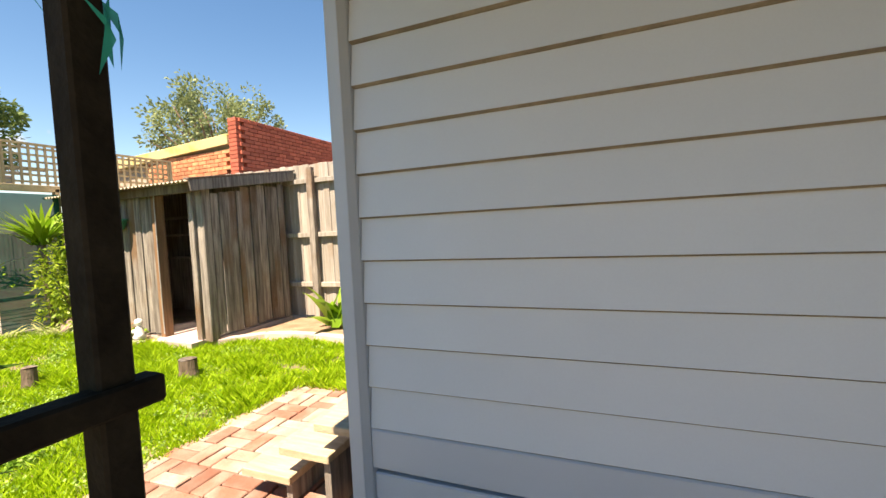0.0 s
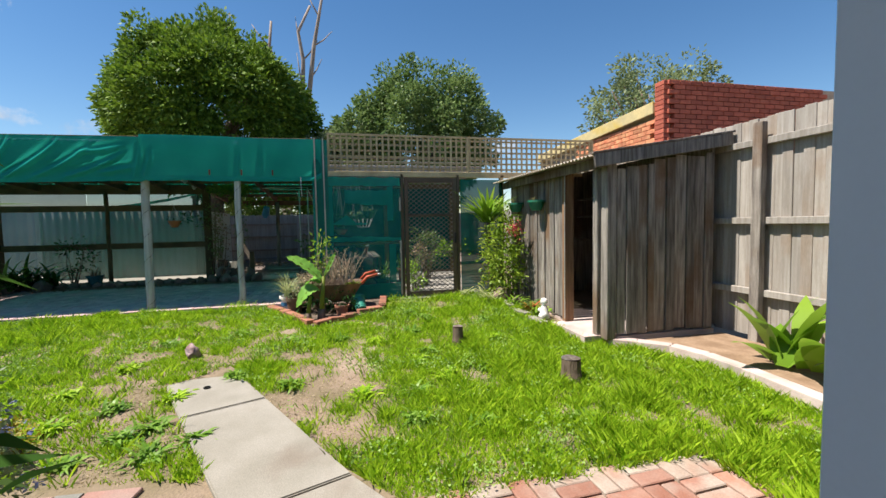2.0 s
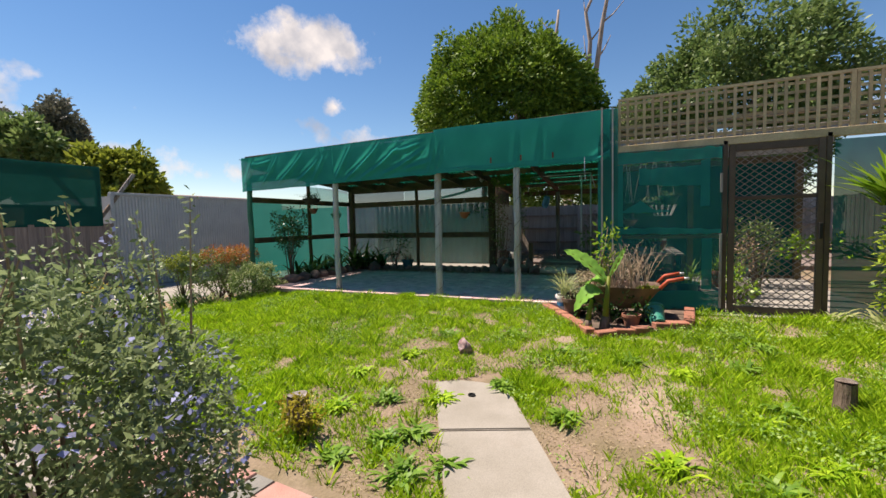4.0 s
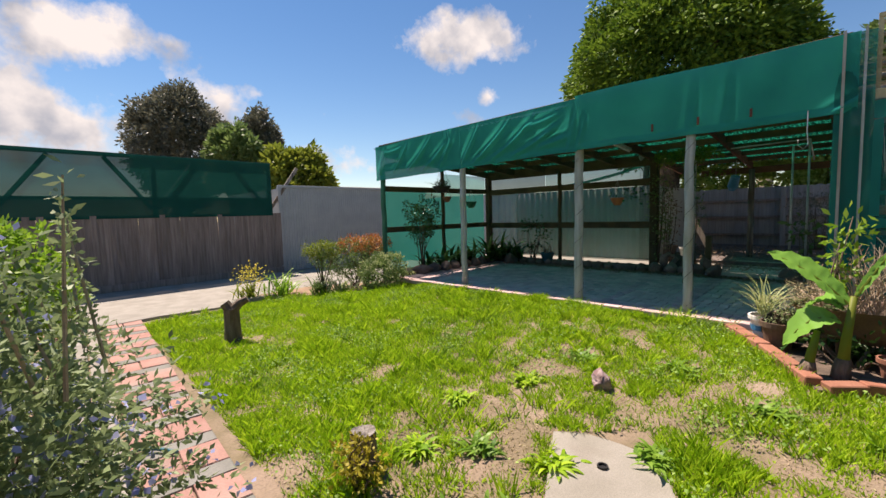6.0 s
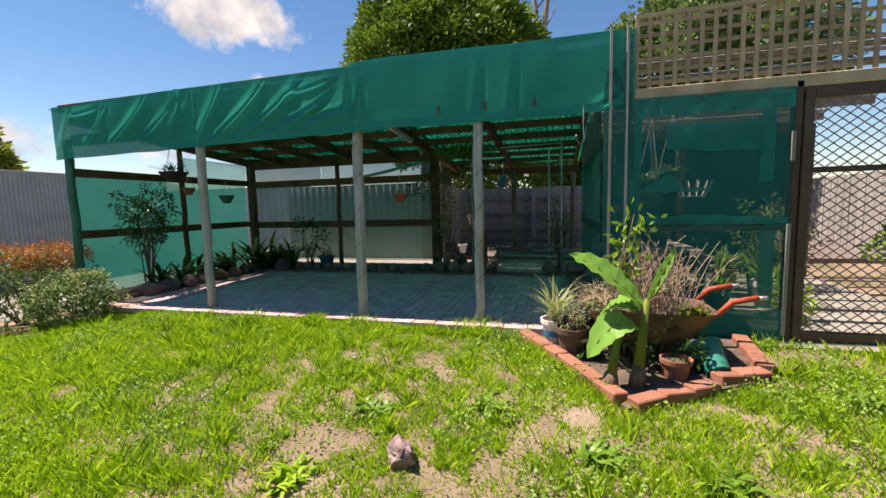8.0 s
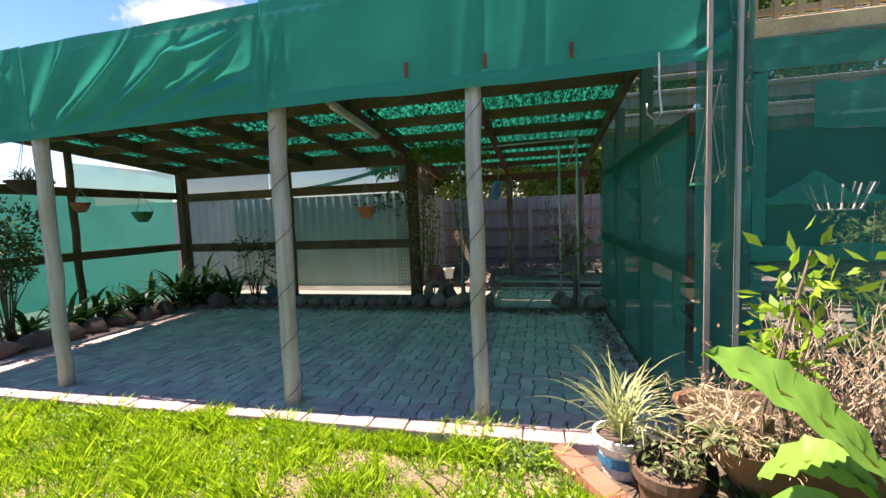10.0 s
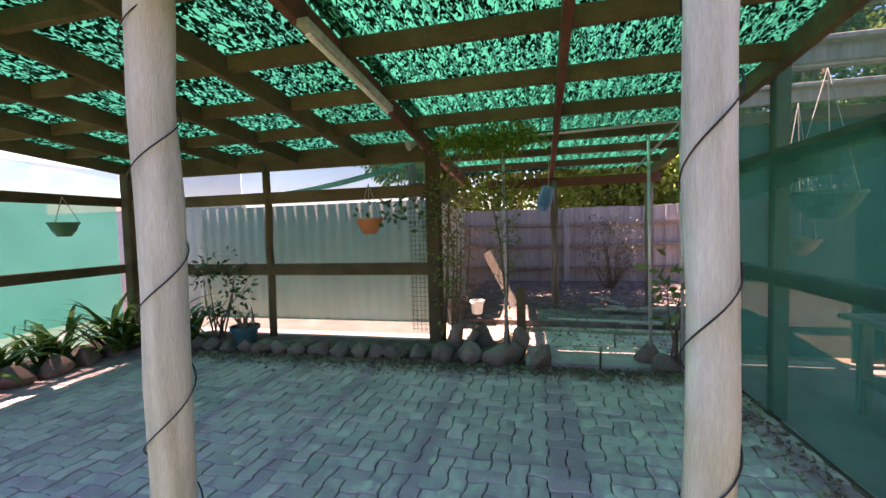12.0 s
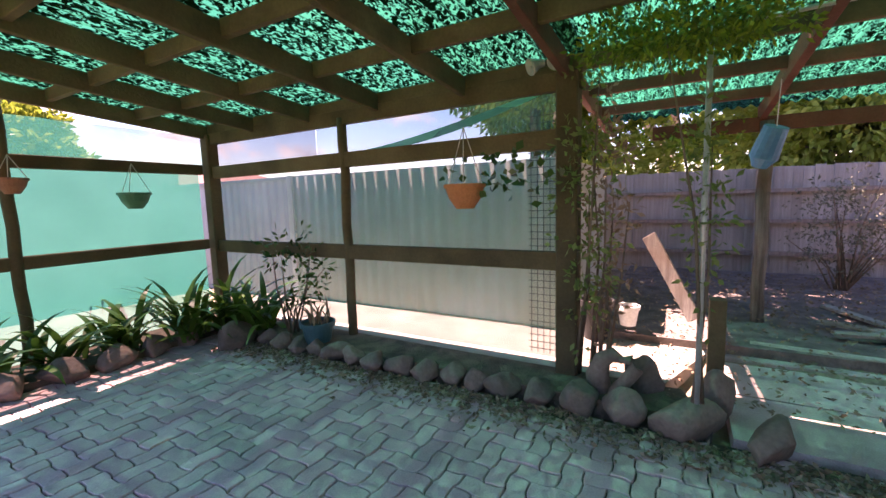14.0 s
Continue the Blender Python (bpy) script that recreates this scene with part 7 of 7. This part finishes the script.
# leaf litter
r = np.random.default_rng(31)
n = 3400
x = np.concatenate([-10.93 + np.abs(r.normal(0, 0.13, n)), r.uniform(-15.2, -11.3, 2600), r.normal(-9.8, 0.9, 500)])
y = np.concatenate([r.uniform(-4.6, 0.9, n), r.uniform(-1.6, 1.6, 2600), r.normal(0.80, 0.09, 500)])
ok = (x < -8.1) & ((x < -11.2) | (y < 0.9))
x, y = x[ok], y[ok]
z = np.where(x > -11.05, 0.292, np.where(x > -12.3, 0.352, gz(x, y) + 0.083)) + r.uniform(0, 0.012, len(x))
a = r.uniform(0, 2 * np.pi, len(x))
v, f = leaves(np.c_[x, y, z], np.c_[np.cos(a) * 2, np.sin(a) * 2, r.uniform(0.1, 0.5, len(x))], 0.045, 0.02, 0.0, 0, 32)
tagged(soup("leaf_litter", v, f, L_LITTER), "fallen dry leaves on paving and soil", "leaf litter", kind="stuff")

# hanging and hooked things
hp = hanging_pot((-10.72, -2.02, 1.52), 0.115, 0.14, mat("orange clay", (0.40, 0.13, 0.05), (0.46, 0.17, 0.075), 6, 0.85, 0.2, 90), 1.98, "terracotta hanging pot with a trailing plant")
r = np.random.default_rng(41)
c = np.array([-10.75, -1.78, 1.72]) + r.normal(0, 1, (70, 3)) * (0.06, 0.16, 0.08)
v, f = leaves(c, r.normal(0, 1, (70, 3)), 0.06, 0.05, 0.3, 0, 42)
soup("trailing_leaves", v, f, L_DEEP, hp)
hanging_pot((-10.55, -5.42, 1.58), 0.13, 0.15, M_GPOT, 2.0, "dark green hanging pot on the side rail")
hd = hanging_pot((-8.62, -4.5, 1.86), 0.17, 0.12, M_BLACK, 2.45, "dark hanging basket with a shaggy plant")
v, f = straps((-8.62, -4.5, 1.98), 60, 0.24, 0.012, 0.9, 43, 0.06)
soup("plant", v, f, L_DEEP, hd)
hanging_pot((-9.72, -5.42, 1.72), 0.10, 0.12, M_TERRA, 2.02, "small terracotta hanging pot on the side rail")
for x, s in ((-9.3, 1), (-10.1, 2), (-9.9, 3)):
    h = hanging_pot((x, 1.35 + 0.2 * s, 1.45 + 0.06 * s), 0.15, 0.16, M_GPOT, 2.5, "green hanging pot inside the cage")
    v, f = straps((x, 1.35 + 0.2 * s, 1.6 + 0.06 * s), 24, 0.22, 0.014, 0.8, 50 + s, 0.04)
    soup("plant", v, f, L_GREYG, h)
hg = hanging_pot((-10.35, 1.28, 1.55), 0.19, 0.17, M_GPOT, 2.5, "wide green hanging pot inside the cage")
v, f = straps((-10.35, 1.28, 1.7), 18, 0.14, 0.012, 0.9, 57, 0.05)
soup("plant", v, f, L_GREYG, hg)
hs = hanging_pot((-10.8, 1.35, 1.28), 0.14, 0.12, M_DRY, 2.4, "straw-lined hanging basket on a chain")
v, f = straps((-10.8, 1.35, 1.38), 40, 0.18, 0.008, 0.6, 59, 0.06)
soup("plant", v, f, L_STRAW, hs)
tagged(solid("speaker_box", M_BLACK, None, (-10.2, -9.95, 1.03, 1.13, 1.80, 1.98), bevel=0.008), "small black box fixed under the cage rail", "box")
for k, (x, y, m, h) in enumerate(((-9.2, 2.75, M_WHITE, 0.30), (-9.75, 2.9, M_GPOT, 0.36), (-10.25, 2.7, M_TERRA, 0.28), (-10.75, 2.85, M_WHITE, 0.24), (-8.75, 2.1, M_TEAL, 0.26))):
    q = pot("cage_pot", (x, y, 0.242), 0.15, h, m, "large plant pot standing on the cage floor", "cage floor pots")
    v, f = straps((x, y, 0.242 + h * 0.86), 30, 0.42, 0.02, 1.15, 340 + k, 0.05)
    soup("plant", v, f, L_MID if k % 2 else L_BRIGHT, q)
blue = thing("blue_container", (-12.0, -0.42, 1.7), "faded blue plastic container hung upside down", "container")
bm = bmesh.new()
lathe(bm, (0, 0, 0), [(0.07, 0), (0.085, 0.2), (0.06, 0.24), (0.045, 0.27)], 16)
bmesh.ops.transform(bm, matrix=pose(-12.0, -0.42, 1.98, 165, 18, 0), verts=bm.verts)
part("body", bm, M_BLUE, blue)
bm = bmesh.new()
tube(bm, [(-12.0, -0.42, 1.98), (-12.0, -0.41, 2.27)], 0.003, 4)
part("string", bm, M_WIRE, blue)
lamp = thing("batten_light", (-9.7, -1.52, 2.5), "old fluorescent batten light under the rafters", "lamp")
bm = bmesh.new()
beam(bm, (-8.9, -1.53, rz(-8.9) - 0.03), (-10.0, -1.53, rz(-10.0) - 0.03), 0.06, 0.045, 0.006)
part("housing", bm, M_POST, lamp)
bm = bmesh.new()
tube(bm, [(-8.95, -1.53, rz(-8.95) - 0.065), (-9.96, -1.53, rz(-9.96) - 0.065)], 0.014, 8)
part("tube", bm, M_WHITE, lamp)
sec = thing("spotlight", (-11.3, -1.66, 2.42), "pair of pale spotlights on the post top", "lamp")
for dy in (-0.05, 0.06):
    bm = bmesh.new()
    lathe(bm, (0, 0, 0), [(0.025, 0), (0.03, 0.04), (0.055, 0.09), (0.052, 0.10), (0.01, 0.085)], 16)
    bmesh.ops.transform(bm, matrix=pose(-11.3, -1.68 + dy, 2.43, 110, 0, 60 + dy * 400), verts=bm.verts)
    part("head", bm, M_POST, sec)
# silver poles of an old frame
for (x, y, zt, lab) in ((-11.0, -0.83, 2.36, "silver pipe upright wound with vines"), (-11.15, 0.43, 2.32, "thin silver pipe upright beside rocks"), (-10.95, 0.63, 2.38, "thin silver pipe upright beside rocks")):
    bm = bmesh.new()
    tube(bm, [(x, y, 0.28), (x - 0.06, y, zt)], 0.014, 8)
    tagged(part("pipe_upright", bm, M_STEEL, None, smooth=True), lab, "pipe", "pipe frame")
bm = bmesh.new()
tube(bm, [(-11.06, -0.83, 2.36), (-11.0, 0.63, 2.38), (-12.6, 0.6, 2.2)], 0.012, 6)
tagged(part("pipe_crossbar", bm, M_STEEL, None, smooth=True), "silver pipe crossbar under the roof", "pipe", "pipe frame")
# vines on the corner post
vine = shrub("post_vine", (-11.38, -1.55, 0.35), (-11.35, -1.48, 1.55), (0.16, 0.2, 1.0), 620, 0.06, 0.5, L_MID, "thin vine climbing the corner post", "vine", 230, stems=5, lump=6)
shrub("dead_vine", (-11.45, -1.4, 0.35), (-11.45, -1.36, 1.45), (0.12, 0.17, 0.75), 420, 0.06, 0.4, L_LITTER, "brown withered vine beside the corner post", "vine", 231, stems=7, lump=6)
shrub("roof_vine", (-11.0, -0.83, 0.3), (-10.95, -0.95, 2.33), (0.35, 0.5, 0.13), 2600, 0.05, 0.4, L_DARK, "fine green vine hanging under the roof", "vine", 232, stems=1, hollow=0.1)
shrub("pipe_vine", (-11.02, -0.83, 0.3), (-11.03, -0.83, 1.55), (0.07, 0.1, 0.7), 260, 0.05, 0.5, L_MID, "thin vine on the pipe upright", "vine", 233, stems=1, lump=5)
shrub("leafy_cutting", (-11.05, 0.6, 0.3), (-11.05, 0.62, 1.0), (0.12, 0.22, 0.3), 46, 0.12, 0.5, L_MID, "few broad green leaves on a thin stem", "plant", 234, lump=3, stems=6)
shrub("fence_shrub", (-14.6, 0.6, 0.42), (-14.6, 0.6, 1.2), (0.32, 0.5, 0.62), 1500, 0.05, 0.4, L_CONIF, "dry thin shrub in front of the back fence", "shrub", 235, stems=18, lump=6)
shrub("vine_fringe", (-12.4, -1.2, 0.35), (-12.9, -0.9, 2.05), (0.3, 0.5, 0.18), 160, 0.06, 0.5, L_DARK, "dark leaves hanging from the end beam", "vine", 236, stems=0, lump=6)
# trellis wire on the netting
bm = bmesh.new()
for k in range(5):
    tube(bm, [(-11.44, -1.68 - 0.045 * k, 0.45), (-11.44, -1.68 - 0.045 * k, 2.2)], 0.0025, 4, False)
for k in range(34):
    tube(bm, [(-11.44, -1.66, 0.48 + 0.05 * k), (-11.44, -1.88, 0.48 + 0.05 * k)], 0.0025, 4, False)
tagged(part("wire_trellis", bm, M_BLACK), "narrow wire trellis strip on the netting", "trellis")
# clutter by the back corner
orn = bmesh.new()
tube(orn, [(-11.2, -1.34, 0.34), (-11.2, -1.36, 0.46), (-11.2, -1.33, 0.56), (-11.2, -1.27, 0.60), (-11.2, -1.21, 0.57)], [0.075, 0.07, 0.055, 0.045, 0.02], 10)
tube(orn, [(-11.18, -1.27, 0.34), (-11.18, -1.20, 0.44), (-11.18, -1.14, 0.53), (-11.18, -1.17, 0.59), (-11.18, -1.23, 0.58)], [0.05, 0.04, 0.045, 0.035, 0.015], 10)
tagged(part("garden_ornament", orn, M_ROCK, None, smooth=True), "dark curled stone ornament behind the border rocks", "ornament")
lb = timber("leaning_board", M_GREY, None, (-12.3, -1.16, 1.24), (-12.15, -0.82, 0.62), 0.03, 0.11)
tagged(lb, "grey weathered board leaning in the back corner", "board")
pot("cream_bucket", (-12.3, -1.3, 0.48), 0.09, 0.17, M_WHITE, "dirty cream plastic bucket on the slab")
pot("black_tub", (-12.25, -1.55, 0.35), 0.14, 0.34, M_BLACK, "black plastic tub by the corner post")
st2 = timber("stub_post", M_BEAM, None, (-11.55, -0.72, 0.3), (-11.55, -0.72, 0.92), 0.09, 0.09)
tagged(st2, "short dark timber stub post", "post")
for k, (x, y, a, l) in enumerate(((-12.35, 0.3, 84, 1.5), (-12.75, 0.55, 95, 0.9), (-13.4, 0.4, 20, 0.7), (-12.9, 0.3, 60, 0.5))):
    d = Vector((math.cos(radians(a)), math.sin(radians(a)), 0)) * l / 2
    z = g1(x, y) + (0.06 if k else 0.05)
    z = max(z, 0.345)
    q = timber("fallen_plank", M_FENCE, None, (x - d.x, y - d.y, z), (x + d.x, y + d.y, z + 0.01), 0.085, 0.028)
    tagged(q, "weathered plank lying on the back soil", "plank", "fallen planks")
sheet("back_soil", [(-12.3, -1.6), (-12.3, 5.9), (-15.45, 5.9), (-15.45, -1.6)], 0.08, 0.1, mat("dry greyish soil", (0.11, 0.085, 0.075), (0.21, 0.165, 0.145), 7, 0.95, 0.9, 50), "dark bare soil in front of the back fence", "soil", follow=True)
# wires wound round the front posts, clips and hooks
for y, wr in ((-0.18, 0.051), (-1.458, 0.062)):
    bm = bmesh.new()
    tube(bm, [(-8.05 + wr * math.cos(a), y + wr * math.sin(a), 0.35 + a * 0.055) for a in np.linspace(0, 33, 130)], 0.0022, 4)
    tagged(part("wound_wire", bm, M_BLACK), "dark wire wound round a front post", "wire", "post wires")
bm = bmesh.new()
tube(bm, [(-7.97, 0.78, 2.28), (-7.96, 0.78, 2.1), (-7.955, 0.79, 1.98), (-7.95, 0.76, 1.94), (-7.95, 0.72, 1.98), (-7.95, 0.72, 2.03)], 0.005, 6)
tagged(part("wire_hook", bm, M_STEEL, None, smooth=True), "long wire hook hanging from the valance", "hook")
for y in (-0.55, -0.1, 0.35):
    tagged(solid("cloth_clip", M_RED, None, (-7.965, -7.955, y, y + 0.02, 2.30, 2.38)), "dark clip on the valance hem", "clip", "valance clips")

# ---- inside the cage ----
tb = thing("potting_bench", (-9.8, 2.0, 0.24), "grey slatted potting bench inside the cage", "bench")
for k in range(5):
    solid("slat", M_FENCE, tb, (-10.6, -9.0, 1.5 + 0.12 * k, 1.6 + 0.12 * k, 0.86, 0.89))
for x in (-10.5, -9.1):
    for y in (1.55, 2.05):
        solid("leg", M_GREY, tb, (x, x + 0.06, y, y + 0.06, 0.235, 0.86))
solid("lower_shelf", M_GREY, tb, (-10.5, -9.05, 1.55, 2.1, 0.45, 0.48))
for k, (x, y, m) in enumerate(((-9.3, 1.7, M_TEAL), (-9.7, 1.8, M_TERRA), (-10.1, 1.7, M_GPOT), (-10.4, 1.85, M_WHITE))):
    q = pot("bench_pot", (x, y, 0.89), 0.10, 0.16, m, "small plant pot on the bench", "bench pots")
    v, f = straps((x, y, 1.03), 22, 0.25, 0.015, 1.1, 300 + k, 0.03)
    soup("plant", v, f, L_MID, q)
shrub("cage_plant", (-9.3, 3.0, 0.24), (-9.3, 2.95, 0.75), (0.26, 0.26, 0.42), 260, 0.07, 0.36, L_LITTER, "dry brown leafy plant in the cage", "plant", 310, stems=9)
shrub("cage_plant", (-8.7, 2.7, 0.24), (-8.7, 2.7, 0.45), (0.2, 0.2, 0.18), 160, 0.09, 0.5, L_BRIGHT, "low green plant behind the screen door", "plant", 311)
shrub("cage_plant", (-10.4, 3.3, 0.24), (-10.4, 3.3, 0.9), (0.4, 0.4, 0.6), 900, 0.08, 0.4, L_MID, "leafy plant at the back of the cage", "plant", 312)
cs = thing("cage_roof_slats", (-9.7, 2.6, 2.6), "pale timber slats over the cage", "slats")
for k in range(7):
    timber("slat", M_FENCE, cs, (-8.25 - 0.5 * k, 1.02, 2.64), (-8.25 - 0.5 * k, 4.2, 2.64), 0.09, 0.03)
wire = thing("wire_basket", (-8.3, 1.75, 1.45), "bent wire basket hanging behind the cloth", "basket")
bm = bmesh.new()
for k in range(6):
    a = math.pi * k / 6
    tube(bm, [(-8.3 + 0.12 * math.cos(a), 1.75 + 0.16 * math.sin(a), 1.6), (-8.3 + 0.07 * math.cos(a), 1.75 + 0.1 * math.sin(a), 1.46), (-8.3 - 0.07 * math.cos(a), 1.75 - 0.1 * math.sin(a), 1.46), (-8.3 - 0.12 * math.cos(a), 1.75 - 0.16 * math.sin(a), 1.6)], 0.005, 4)
part("wires", bm, M_WHITE, wire)

# ---- far buildings ----
fb = thing("far_house", (-20, -25, 0), "low house with a dull red roof beyond the wall", "house")
solid("wall", M_CONC, fb, (-30, -19, -32, -24.5, 0, 2.7))
bm = bmesh.new()
for p in (((-30.5, -32.5, 2.7), (-18.5, -32.5, 2.7), (-20.5, -28.2, 3.9), (-28.5, -28.2, 3.9)), ((-18.5, -24, 2.7), (-30.5, -24, 2.7), (-28.5, -28.2, 3.9), (-20.5, -28.2, 3.9)), ((-18.5, -32.5, 2.7), (-18.5, -24, 2.7), (-20.5, -28.2, 3.9)), ((-30.5, -24, 2.7), (-30.5, -32.5, 2.7), (-28.5, -28.2, 3.9))):
    bm.faces.new([bm.verts.new(q) for q in p])
r_ = part("roof", bm, mat("dull red tiles", (0.16, 0.06, 0.05), (0.22, 0.09, 0.07), 6, 0.85, 0.4, 40), fb, "dull red tiled hip roof")
tuft("broad_leaf_plant", (-3.85, 5.3, 0.15), 16, 0.75, 0.20, 1.15, L_BRIGHT, "broad-leaved green plant in the bed by the fence", "plant", 330, 0.10, arch=0.6)
tuft("bed_plant", (-3.5, 5.45, 0.15), 22, 0.35, 0.05, 1.0, L_MID, "small leafy plant in the bed by the fence", "plant", 331, 0.06)
